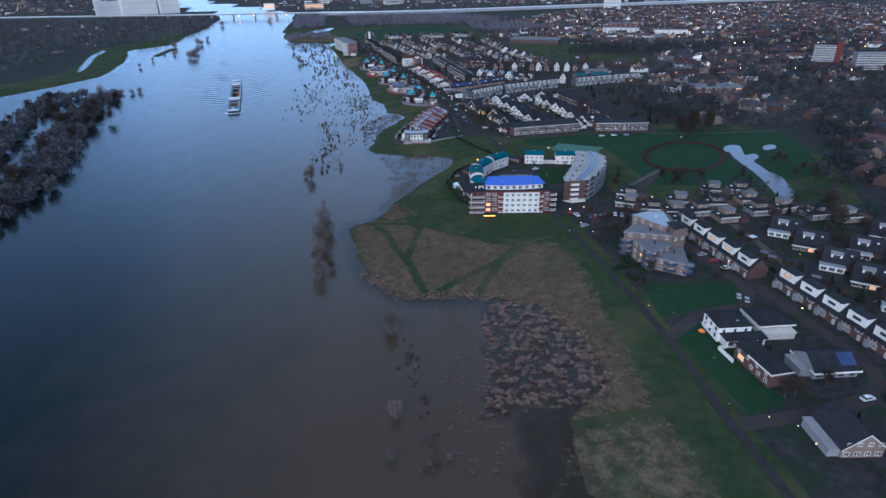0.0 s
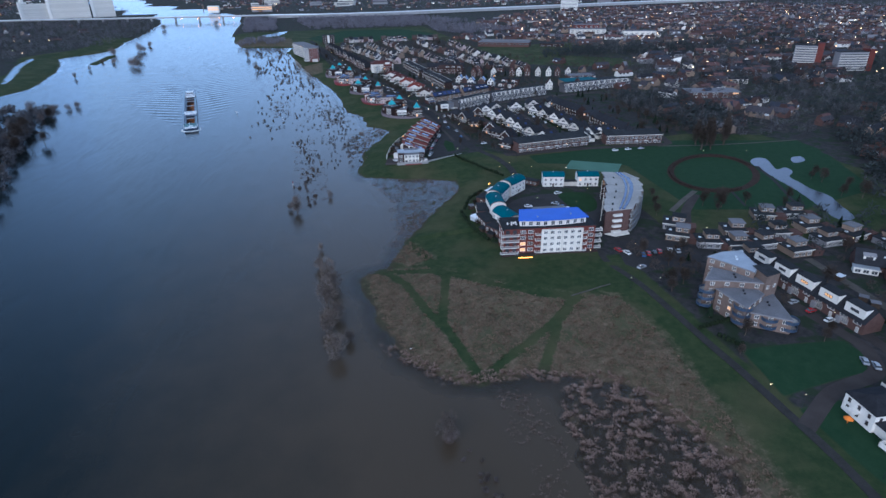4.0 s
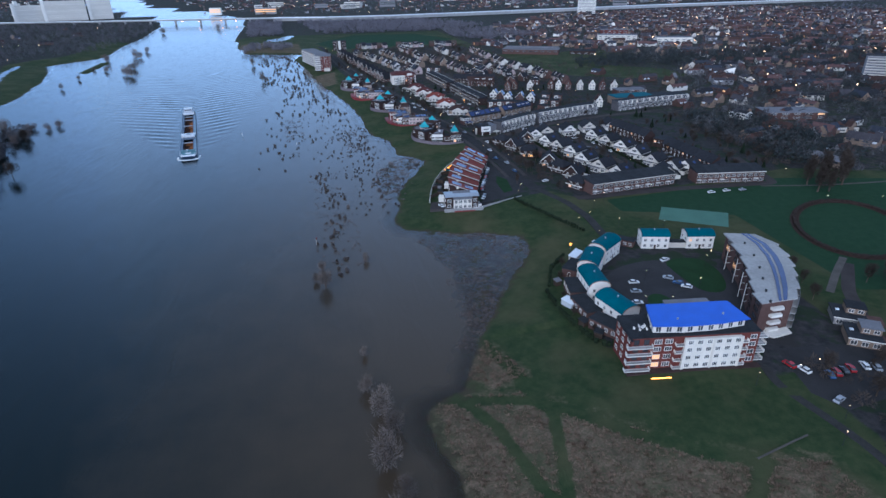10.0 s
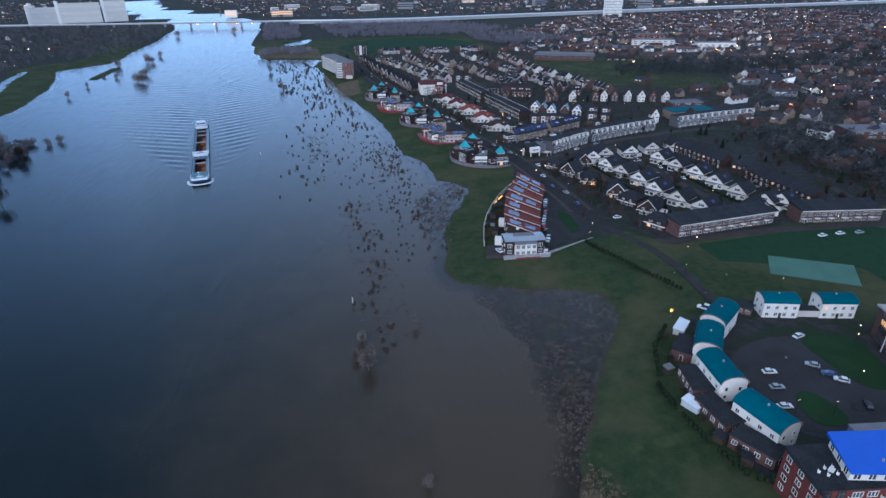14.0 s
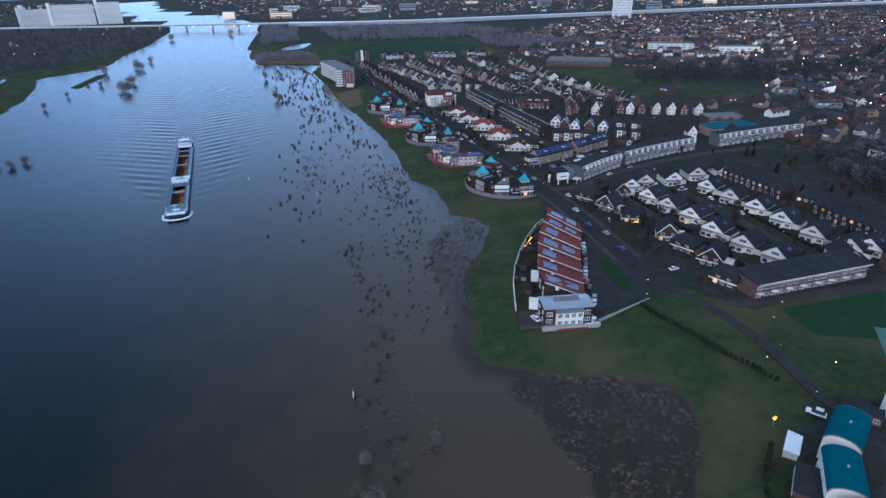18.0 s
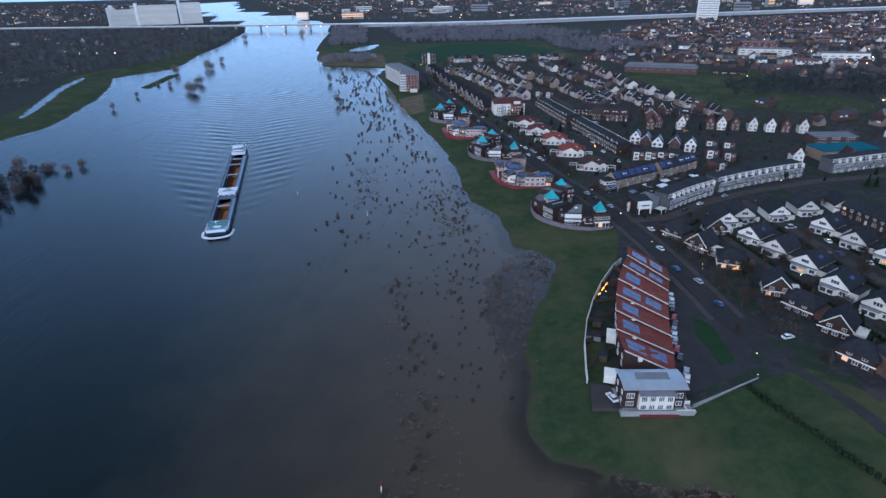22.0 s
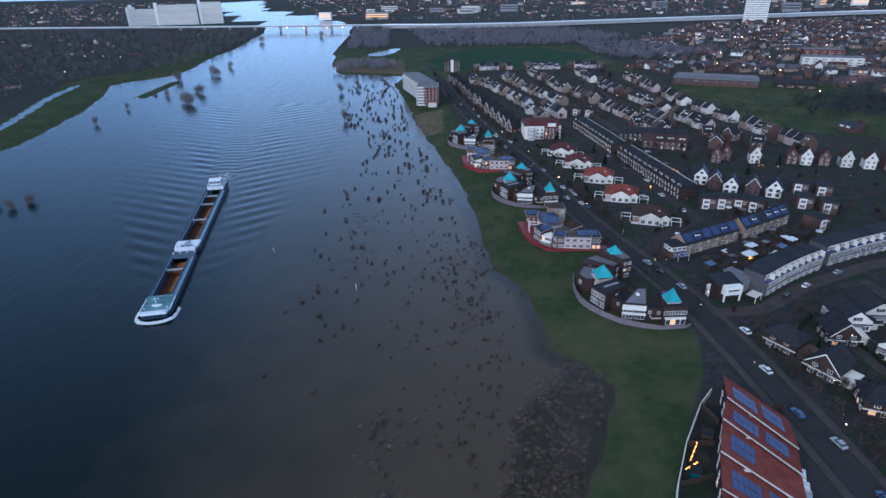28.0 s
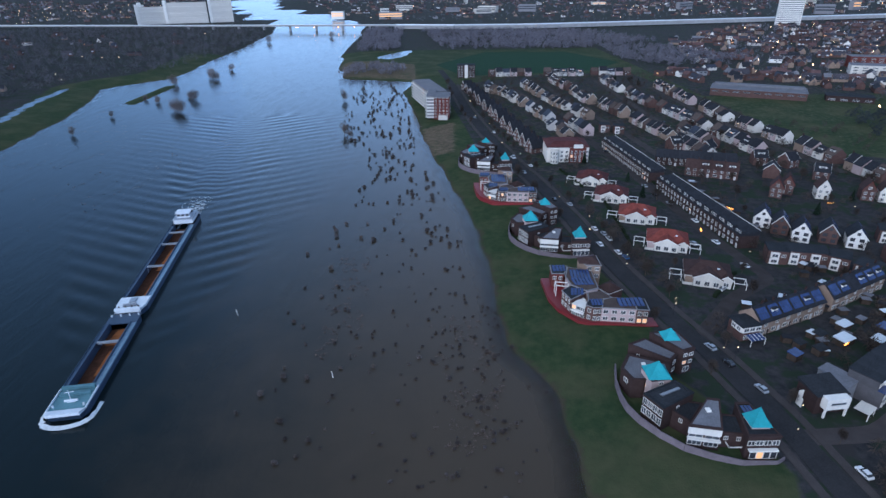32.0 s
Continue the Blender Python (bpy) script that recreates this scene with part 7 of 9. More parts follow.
terrace((186, 236), (189, 182), 5, dormer_row, 3)
terrace((196, 176), (202, 112), 6, dormer_row, 3)
def dark_house(k):
    th = thing("gabled_house", ("brown brick house with a dark roof and one white dormer", "brown brick house with a dark roof and a white glazed annex")[k % 2], "house", group="dark gabled houses")
    gable(th, 13, 9.5, 3.2, 8.0, "x", BRICK, TILE_DARK, over=0.6)
    d = part("dormer", Geo().prism([(-3.6, -3.4), (0.6, -3.4), (0.6, -0.6), (-3.6, -0.6)], 4.2, 0, 0, [6.3, 6.3, 7.0, 7.0]), WHITE, th, "white boxed dormer")
    part("dormer_roof", Geo().prism([(-3.9, -3.7), (0.9, -3.7), (0.9, -0.4), (-3.9, -0.4)], 6.3, 0, 0, [6.5, 6.5, 7.2, 7.2]), GREYR, d)
    part("window", window_mesh(2.6, 1.2, "dark", False, 1), None, d, at=pose(-1.5, -3.4, 4.8))
    part("annex", Geo().box(-7, 2, -8.6, -4.8, -0.4, 2.4), (WHITE, BRICK)[k % 2], th)
    part("annex_roof", Geo().box(-7.4, 2.4, -9.0, -4.76, 2.4, 2.7), (ZINC, FELT)[k % 2], th, "flat annex roof")
    part("fascia", Geo().box(-7.5, 2.5, -9.1, -9.0, 2.3, 2.75), WHITE, th, "white annex fascia")
    glaze(th, (-7, -8.6), (2, -8.6), 0.4, 3, 2.2, 1.7, "white", 0.15)
    glaze(th, (6.5, -4.7), (6.5, 4.7), 0.7, 2, 1.4, 1.5, "white", 0.05)
    glaze(th, (6.5, -4.7), (6.5, 4.7), 4.0, 1, 1.3, 1.3, "white", 0.0)
    part("rooflight", Geo().box(3.6, 4.4, -2.4, -1.7, 6.0, 6.5), DECKW, th)
    return th


settle(dark_house, [(232, 223, -38), (233, 207, -38), (231, 187, -38), (233, 172, -38), (252, 196, -38), (254, 176, -38), (230, 153, -38), (234, 134, -38), (256, 155, -38), (276, 210, -38), (280, 188, -38), (232, 115, -38)], 2)


def bungalow(k):
    th = thing("patio_bungalow", "low brick patio house with a flat roof and white fascia", "house", group="patio bungalows")
    part("wall", Geo().box(-7, 3, -5, 5, -0.5, 3.0), TANBRICK if k else GREYR, th)
    part("roof", Geo().box(-7.4, 3.4, -5.4, 5.4, 3.0, 3.3), FELT, th)
    part("upper", Geo().box(-3, 3, -1, 4.6, 3.2, 5.6), TANBRICK, th)
    part("upper_roof", Geo().box(-3.4, 3.4, -1.4, 5, 5.6, 5.85), FELT_PALE if k else FELT, th)
    part("fascia", Geo().box(-7.45, 3.45, -5.5, -5.4, 2.9, 3.35), WHITE, th)
    part("wing", Geo().box(3, 8, -6, 0, -0.5, 2.8).box(2.9, 8.3, -6.3, 0.3, 2.8, 3.05), BRICK, th)
    glaze(th, (-7, -5), (3, -5), 0.6, 3, 2.0, 1.7, "white", 0.12)
    glaze(th, (-3, -1), (3, -1), 3.8, 2, 1.8, 1.4, "white", 0.05)
    part("rooflight", Geo().box(-6, -4.8, 0, 1.2, 3.3, 3.6), DECKW, th)
    return th


settle(bungalow, [(178, 282, -35), (172, 270, -35), (181, 260, -20), (192, 255, -10), (205, 253, 0), (201, 268, -20), (219, 261, -10), (229, 281, -25), (245, 279, -15), (240, 263, -5), (236, 248, 0), (252, 250, 10), (190, 243, -10), (214, 243, 0), (262, 238, 0), (275, 232, 0)], 2)

# ---- farther town: set pieces ----
hall = thing("factory_hall", "long brick factory hall with a pale metal roof", "hall", pose(346, 1043, 4, 0, 0, -28))
part("wall", Geo().box(-44, 44, -16, 16, -0.5, 7.0), BRICK, hall)
part("roof", Geo().box(-44.5, 44.5, -16.5, 16.5, 7.0, 7.5).box(-42, 42, 4, 14, 7.5, 9.4), FELT_PALE, hall)
for k in range(9):
    part("window", window_mesh(6, 1.2, "grey", False, 3), None, hall, at=on_wall((-44, -16), (44, -16), (k + 0.5) / 9, 4))
for x, y, turn, L, W, h, m in ((420, 1010, -28, 40, 18, 5, DARKBRICK), (560, 1160, -25, 70, 22, 11, CREAM), (625, 1080, -20, 60, 20, 12, CREAM), (585, 1220, -20, 50, 20, 14, REDBRICK), (300, 655, 0, 40, 18, 7, TANBRICK), (340, 660, -8, 46, 16, 5, GREYR), (318, 690, -8, 30, 14, 6, BRICK), (400, 560, -15, 50, 22, 6, BRICK), (395, 512, -12, 36, 14, 4, CREAM)):
    th = thing("school_building", "flat-roofed school building with long window bands", "building", pose(x, y, 4, 0, 0, turn), "flat-roofed public buildings")
    part("wall", Geo().box(-L / 2, L / 2, -W / 2, W / 2, -0.5, h), m, th)
    part("roof", Geo().box(-L / 2 - 0.4, L / 2 + 0.4, -W / 2 - 0.4, W / 2 + 0.4, h, h + 0.5), TEAL if (x, y) == (300, 655) else FELT_PALE if h > 5 else FELT, th)
    for z in np.arange(1, h - 1.5, 3.2):
        glaze(th, (-L / 2, -W / 2), (L / 2, -W / 2), z, int(L / 9), 5.5, 1.5, "white", 0.08, 3)
church = thing("white_chapel", "white chapel with a sharp sweeping roof", "church", pose(497, 772, 4, 0, 0, -30) @ Matrix.Scale(0.7, 4))
g = Geo()
g.face([(-16, -7, 3), (12, -7, 4), (15, 0, 12.5), (-14, 0, 5)]).face([(12, 7, 4), (-16, 7, 3), (-14, 0, 5), (15, 0, 12.5)])
part("roof", g, WHITE, church, "white swept roof")
part("wall", Geo().prism([(-15, -6.5), (12, -6.5), (14, 0), (12, 6.5), (-15, 6.5)], -0.5, 0, 0, [3, 3.9, 12.2, 3.9, 3]), WHITE, church)
for x, y, L, W, h, turn in ((628, 688, 24, 12, 27, -40), (660, 650, 34, 12, 22, -15)):
    th = thing("tower_flats", "pale tower flats with a brick core", "apartment block", pose(x, y, 4, 0, 0, turn), "tower flats")
    part("wall", Geo().box(-L / 2, L / 2, -W / 2, W / 2, -0.5, h), GREYR, th)
    part("brick_core", Geo().box(L / 2, L / 2 + 7, -W / 2 - 1, W / 2 + 1, -0.5, h + 3), REDBRICK, th)
    part("roof", Geo().box(-L / 2 - 0.4, L / 2, -W / 2 - 0.4, W / 2 + 0.4, h, h + 0.5), FELT, th)
    for z in np.arange(1, h - 1.5, 2.9):
        part("gallery", Geo().box(-L / 2, L / 2, -W / 2 - 1.2, -W / 2, z - 0.4, z - 0.2).box(-L / 2, L / 2, -W / 2 - 1.25, -W / 2 - 1.15, z - 0.3, z + 0.35), CREAM, th)
        part("window", window_mesh(L * 0.9, 1.2, "grey", False, 9), None, th, at=on_wall((-L / 2, -W / 2), (L / 2, -W / 2), 0.5, z))
hosp = thing("white_tower_block", "white slab tower on the skyline beside the motorway", "tower block", pose(851, 1885, 4, 0, 0, -22))
part("wall", Geo().box(-26, 26, -9, 9, -0.5, 56), WHITE, hosp)
for z in np.arange(3, 54, 4.2):
    part("window_band", Geo().box(-25, 25, -9.1, -9.0, z, z + 1.5), GLASS, hosp)
skyline = [((-835, 2205), (-770, 2240), 46), ((-765, 2235), (-655, 2262), 56), ((-650, 2270), (-590, 2290), 60), ((-830, 2215), (-820, 2222), 52)]
for (x0, y0), (x1, y1), h in skyline:
    L = math.dist((x0, y0), (x1, y1))
    th = thing("slab_flats", "huge pale slab flats beyond the bridge", "apartment block", row_pose((x0, y0), (x1, y1), 0.5), "slab flats")
    part("wall", Geo().box(-L / 2, L / 2, -7, 7, -0.5, h), CREAM, th)
    part("stair_tower", Geo().box(-L / 2 - 3, -L / 2 + 5, -9, 9, -0.5, h + 6), WHITE, th)
    for z in np.arange(3, h - 3, 3.0):
        part("gallery", Geo().box(-L / 2 + 5, L / 2, -8, -7, z, z + 1.2), WHITE, th)

# ---- the motorway bridge ----
bridge = thing("motorway_bridge", "long pale concrete motorway bridge across the river", "bridge")
deck = [(-1300, 2135), (-620, 2010), (-360, 1971), (-80, 1930)]
for p, q in zip(deck, deck[1:]):
    g = Geo()
    L = math.dist(p, q)
    u = ((q[0] - p[0]) / L, (q[1] - p[1]) / L)
    nrm = (-u[1] * 15, u[0] * 15)
    g.prism([p, q, (q[0] + nrm[0], q[1] + nrm[1]), (p[0] + nrm[0], p[1] + nrm[1])], 10.5, 13.5)
    part("deck", g, CONCRETE, bridge)
    r = Geo()
    rail(r, p, q, 13.5, 1.6, 0, 0.3)
    part("parapet", r, DECKW, bridge, "pale parapet")
for k in range(9):
    s = k / 8
    x, y = -620 + 540 * s, 2010 - 80 * s
    part("pier", Geo().box(x - 2, x + 2, y + 2, y + 13, -3, 10.5), CONCRETE, bridge)
for x in (-330, -285, -225, -185):
    part("navigation_lamp", Geo().box(x - 1.2, x + 1.2, 1962.0 - (x + 330) * 0.15, 1963.0 - (x + 330) * 0.15, 8.6, 9.8), WARM, bridge)
via = thing("motorway_viaduct", "pale motorway embankment with noise barriers", "viaduct")
way = [(-80, 1930), (60, 1895), (250, 1890), (620, 1950), (1200, 2050), (2200, 2150)]
for p, q in zip(way, way[1:]):
    g = Geo()
    rail(g, p, q, 6, 7, 0, 16)
    part("embankment", g, CONCRETE, via)
    g = Geo()
    rail(g, p, q, 13, 2.5, 0, 0.4)
    part("noise_barrier", g, DECKW, via)

# ---- barges ----
ship_at = Matrix.Translation(SHIP_BOW) @ Matrix.Rotation(math.atan2(axis.y, axis.x) - math.pi / 2, 4, "Z")


def hull(th, y0, y1, w, bow=6.0, top=2.6):
    ring = [(-w / 2 * 0.8, y0), (w / 2 * 0.8, y0), (w / 2, y0 + bow), (w / 2, y1 - 2), (w / 2 * 0.85, y1), (-w / 2 * 0.85, y1), (-w / 2, y1 - 2), (-w / 2, y0 + bow)]
    g = Geo()
    lo = [(x * 0.96, y + (bow * 0.5 if y < y0 + 1 else 0), -1.0) for x, y in ring]
    hi = [(x, y, top) for x, y in ring]
    for k in range(8):
        g.face([lo[k], lo[(k + 1) % 8], hi[(k + 1) % 8], hi[k]])
    part("hull", g, HULL, th, "blue-grey steel hull")
    return ring


def hold(th, ring_w, y0, y1, top=2.6, floor=0.3, cross=()):
    """Side decks round an open hold with a rusty floor."""
    a, b = ring_w / 2, ring_w / 2 - 2.0
    part("side_deck", Geo().box(-a, -b, y0, y1, top - 0.3, top).box(-a, -a + 0.15, y0, y1, top, top + 0.3), HULL, th)
    part("side_deck", Geo().box(b, a, y0, y1, top - 0.3, top).box(a - 0.15, a, y0, y1, top, top + 0.3), RAILBLUE, th)
    part("coaming", Geo().box(-b - 0.15, -b + 0.1, y0, y1, floor, top + 0.9), HULL, th, "blue hatch coaming")
    part("coaming", Geo().box(b - 0.1, b + 0.15, y0, y1, floor, top + 0.9), HULL, th, "blue hatch coaming")
    part("hold_floor", Geo().box(-b, b, y0, y1, floor - 0.3, floor), RUST, th, "rusty hold floor")
    for yc in cross:
        part("hatch_beam", Geo().box(-b, b, yc - 0.5, yc + 0.5, top + 0.2, top + 0.9), METAL, th)


W_SHIP = 11.4
lighter = thing("push_barge", "unladen push barge with an open rusty hold", "barge", ship_at)
hull(lighter, 0, 58, W_SHIP, 3.5)
part("foredeck", Geo().prism([(-4.5, 0.2), (4.5, 0.2), (5.6, 3.6), (5.6, 13), (-5.6, 13), (-5.6, 3.6)], 2.3, 2.6), HATCHBLUE, lighter, "teal foredeck")
part("bow_plate", Geo().prism([(-4.8, -0.2), (4.8, -0.2), (5.5, 2.4), (-5.5, 2.4)], 2.5, 0, 0, [3.6, 3.6, 3.1, 3.1]), DECKW, lighter, "white sloping bow plate")
for x in (-5.7, 5.4):
    part("side_rail", Geo().box(x, x + 0.3, 2.6, 13, 2.6, 3.2), DECKW, lighter)
part("winch", Geo().box(-1.2, 1.2, 6.2, 7.0, 2.6, 3.3).tube((-1.9, 6.6, 3.1), (1.9, 6.6, 3.1), 0.4, 0.4, 8), DECKW, lighter)
part("deck_mast", Geo().tube((-0.6, 7.6, 2.6), (-0.6, 7.6, 6.2), 0.15, 0.1, 6).tube((-1.8, 7.6, 5.4), (1.0, 7.6, 5.6), 0.1, 0.1, 5), DECKW, lighter)
part("hatch_cover", Geo().box(-4.6, 4.6, 9.4, 10.6, 2.6, 3.5).box(-4.9, 4.9, 12.2, 13.2, 2.6, 4.0), HATCHBLUE, lighter)
for x in (-4.4, 4.4):
    part("bollard", Geo().tube((x, 4.4, 2.6), (x, 4.4, 3.4), 0.3, 0.3, 8), DECKW, lighter)
hold(lighter, W_SHIP, 13, 51, cross=(38,))
part("sand_mound", Geo().prism([(-2.4, 40), (3.4, 39.5), (3.5, 50), (-1.0, 49.5)], 0.3, 0, 0, [0.6, 1.5, 1.3, 0.6]), SAND, lighter, "orange-brown sand left in the hold")
part("sand_mound", Geo().prism([(0.2, 22), (3.5, 21), (3.5, 36), (0.5, 36)], 0.3, 0, 0, [0.4, 1.2, 1.2, 0.5]), SAND, lighter)
part("afterdeck", Geo().box(-5.6, 5.6, 51, 58, 2.3, 2.62), HULL, lighter)
for x in (-4.8, -1.6, 1.6, 4.8):
    part("bollard", Geo().tube((x, 56.5, 2.6), (x, 56.5, 3.4), 0.3, 0.3, 8), DECKW, lighter)
pusher = thing("motor_barge", "motor barge with a white wheelhouse and open hold", "barge", ship_at)
hull(pusher, 59.5, 164, W_SHIP, 5)
part("foredeck", Geo().prism([(-4.4, 59.6), (4.4, 59.6), (5.6, 64), (5.6, 70), (-5.6, 70), (-5.6, 64)], 2.3, 3.4), DECKW, pusher, "white foredeck")
part("bulwark", Geo().prism([(-4.7, 59.1), (4.7, 59.1), (4.7, 60.0), (-4.7, 60.0)], 2.4, 4.4), DECKW, pusher)
part("hatch", Geo().box(-1.2, 1.2, 65, 68.5, 3.4, 3.9), ZINC, pusher)
part("winch", Geo().box(-2.5, 2.5, 62, 63.4, 3.4, 4.2), METAL, pusher)
for x in (-3.6, -1.2, 1.2, 3.6):
    part("bollard", Geo().tube((x, 61.2, 3.4), (x, 61.2, 4.3), 0.3, 0.3, 8), DARKBRICK, pusher)
hold(pusher, W_SHIP, 70, 147, cross=(98, 122, 136))
part("sand_mound", Geo().prism([(-0.5, 99), (3.5, 98.5), (3.5, 121), (0.5, 121)], 0.3, 0, 0, [0.5, 1.4, 1.4, 0.5]), SAND, pusher)
part("sand_mound", Geo().prism([(0.5, 72), (3.4, 72), (3.5, 96), (1.0, 96)], 0.3, 0, 0, [0.4, 1.0, 1.2, 0.5]), SAND, pusher)
part("hold_ladder", Geo().tube((-3.6, 97.4, 0.4), (-3.2, 97.4, 3.8), 0.12, 0.12, 4), DECKW, pusher)
part("accommodation", Geo().box(-4.8, 4.8, 149, 162, 2.6, 5.0), DECKW, pusher, "white deckhouse")
part("deckhouse_roof", Geo().box(-5.0, 5.0, 148.8, 162.2, 5.0, 5.2), ZINC, pusher)
house = part("wheelhouse", Geo().box(-3.2, 3.2, 151, 156, 5.2, 7.8), DECKW, pusher, "white wheelhouse")
part("wheelhouse_roof", Geo().box(-3.7, 3.7, 150.5, 156.5, 7.8, 8.05), DECKW, house)
for p, q, k in (((-3.2, 151), (3.2, 151), 3), ((3.2, 151), (3.2, 156), 2), ((-3.2, 156), (-3.2, 151), 2)):
    for i in range(k):
        part("window", window_mesh(1.7, 1.3, "grey", False, 0), None, house, at=on_wall(p, q, (i + 0.5) / k, 6.0))
part("stern_deck", Geo().box(-5.2, 5.2, 162, 164, 2.3, 2.6), HULL, pusher)
part("tender", Geo().prism([(-3.4, 158), (-1.6, 158), (-1.4, 161.5), (-2.5, 162), (-3.6, 161.5)], 5.2, 5.9), DARKBRICK, pusher)
part("funnel", Geo().tube((2.6, 159, 5.2), (2.6, 159, 6.8), 0.5, 0.45, 8), FELT, pusher)
part("mast", Geo().tube((0, 153.5, 8), (0, 153.5, 11.5), 0.1, 0.06, 6), DECKW, pusher)
part("coupling", Geo().tube((-4.5, 57, 2.9), (-4.5, 61, 3.2), 0.12, 0.12, 5).tube((4.5, 57, 2.9), (4.5, 61, 3.2), 0.12, 0.12, 5), METAL, pusher)
g, ring = Geo(), []
for k in range(25):
    a = math.pi * (k / 24 - 0.5)
    ring.append((8.2 * math.sin(a) * (1 + 0.03 * math.sin(9 * k)), 8 - 11.2 * math.cos(a) ** 0.45))
for k in range(24):
    (x0, y0), (x1, y1) = ring[k], ring[k + 1]
    t0, t1 = 0.86 - 0.05 * math.sin(k * 2.1), 0.86 - 0.05 * math.sin(k * 2.1 + 2.1)
    g.face([(x0, y0, 0.1), (x1, y1, 0.1), (x1 * t1, 8 + (y1 - 8) * 0.86, 0.5), (x0 * t0, 8 + (y0 - 8) * 0.86, 0.5)])
solid("bow_wave", g, FOAM, "white bow wave pushed ahead of the barge", "wave", ship_at, kind="stuff")
g, r2 = Geo(), random.Random(3)
for k in range(420):
    y = 164 + r2.random() ** 1.5 * 34
    x = r2.gauss(0, 1.6 + (y - 164) * 0.06)
    s = r2.uniform(0.2, 0.6) * (1 - (y - 164) / 50)
    g.face([(x - s, y, 0.22), (x, y - s * 1.6, 0.24), (x + s, y, 0.22), (x, y + s * 1.8, 0.2)])
solid("stern_wash", g, FOAM, "broken white wash behind the propeller", "wave", ship_at, kind="stuff")


# ---- roads and paths ----
def ribbon(name, line, width, mat, label, lift=0.06, cat="road", kind="structure"):
    pts = []
    for (x0, y0), (x1, y1) in zip(line, line[1:]):
        k = max(1, int(math.dist((x0, y0), (x1, y1)) / 4))
        pts += [(x0 + (x1 - x0) * i / k, y0 + (y1 - y0) * i / k) for i in range(k)]
    pts.append(line[-1])
    sm = [pts[0]] + [tuple((a[i] + 2 * b[i] + c[i]) / 4 for i in (0, 1)) for a, b, c in zip(pts, pts[1:], pts[2:])] + [pts[-1]]
    sides = []
    for i, p in enumerate(sm):
        a, b = sm[max(0, i - 1)], sm[min(len(sm) - 1, i + 1)]
        L = math.dist(a, b) or 1
        nx, ny = -(b[1] - a[1]) / L * width / 2, (b[0] - a[0]) / L * width / 2
        sides.append(((p[0] + nx, p[1] + ny), (p[0] - nx, p[1] - ny)))
    hz = heights([q for s in sides for q in s]).reshape(-1, 2).max(1) + lift
    g = Geo()
    for (a, b), (c, d), z0, z1 in zip(sides, sides[1:], hz, hz[1:]):
        g.face([(*b, z0), (*d, z1), (*c, z1), (*a, z0)])
        g.face([(*a, z0), (*c, z1), (*c, z1 - 0.3), (*a, z0 - 0.3)])
        g.face([(*d, z1), (*b, z0), (*b, z0 - 0.3), (*d, z1 - 0.3)])
    return solid(name, g, mat, label, cat, kind=kind)


AVENUE = [(20, 1250), (33, 1136), (42, 1010), (52, 916), (66, 826), (77, 770), (85, 713), (91, 669), (98, 632), (106, 600), (111, 572), (114, 535), (115, 500), (115, 470), (119, 445), (127, 420), (129, 398), (126, 372), (128, 362)]
ribbon("lane", AVENUE[13:], 4.4, TARMAC, "narrow paved lane across the grass", 0.12)
ribbon("road", AVENUE[:15], 7.5, ASPHALT, "dark asphalt avenue along the river bank", 0.14)
ribbon("pavement", [(x - 6, y) for x, y in AVENUE[1:14]], 2.4, PAVING, "paved footway beside the avenue", 0.19, "pavement")
ribbon("pavement", [(x + 6, y) for x, y in AVENUE[1:14]], 2.4, PAVING, "paved footway beside the avenue", 0.2, "pavement")
DIKE = [(125, -40), (126, 60), (129, 109), (132, 140), (132, 175), (130.5, 210), (129, 236), (125, 258), (128, 268)]
ribbon("dike_path", DIKE, 3.0, TARMAC, "asphalt cycle path on the dike crest", 0.08, "path")
for street_no, (line, w) in enumerate((([(132, 150), (150, 160), (172, 163), (180, 175), (178, 200), (176, 235), (150, 252)], 5), ([(190, 250), (186, 175), (188, 120), (180, 108), (150, 104), (131, 105)], 5), ([(131, 875), (138, 800), (141, 760), (146, 700), (152, 655), (130, 640), (104, 612)], 6),
                ([(111, 565), (135, 566), (165, 584), (200, 598), (250, 610), (300, 615)], 6), ([(188, 585), (190, 540), (192, 500), (196, 448)], 5.5), ([(152, 560), (154, 520), (158, 480), (162, 447)], 5), ([(135, 425), (200, 424), (262, 418), (275, 470)], 6),
                ([(215, 320), (195, 300), (170, 262)], 5), ([(100, 1120), (110, 1040), (122, 960), (128, 880)], 6), ([(205, 1150), (205, 1000), (206, 900), (214, 830)], 6), ([(140, 1120), (150, 1000), (165, 900), (170, 830)], 6), ([(254, 1100), (255, 980), (262, 860), (272, 790)], 6))):
    ribbon("street", line, w, PAVING, "brick-paved residential street", 0.03 + 0.008 * street_no)
ribbon("park_path", [(291, 366), (283, 350), (276, 329), (262, 300), (256, 288)], 2, ASPHALT, "dark park path beside the pond", 0.08, "path")
ribbon("park_path", [(218, 325), (203, 314), (187, 301)], 3, GRAVEL, "pale park path", 0.09, "path")
ribbon("park_path", [(238, 319), (234, 308), (230, 297)], 1.6, ASPHALT, "dark park path", 0.1, "path")
OVAL = [(250 + 38 * math.cos(a) * 0.7 - 25 * math.sin(a) * 0.71, 352 + 38 * math.cos(a) * 0.71 + 25 * math.sin(a) * 0.7) for a in np.linspace(0, 2 * math.pi, 48)]
ribbon("park_ring_path", OVAL, 4.2, surface("trodden_earth", (0.045, 0.03, 0.026), 0.95, 0.3, 0.3, 3, 0.02), "bare earth path round the oval lawn", 0.11, "path")
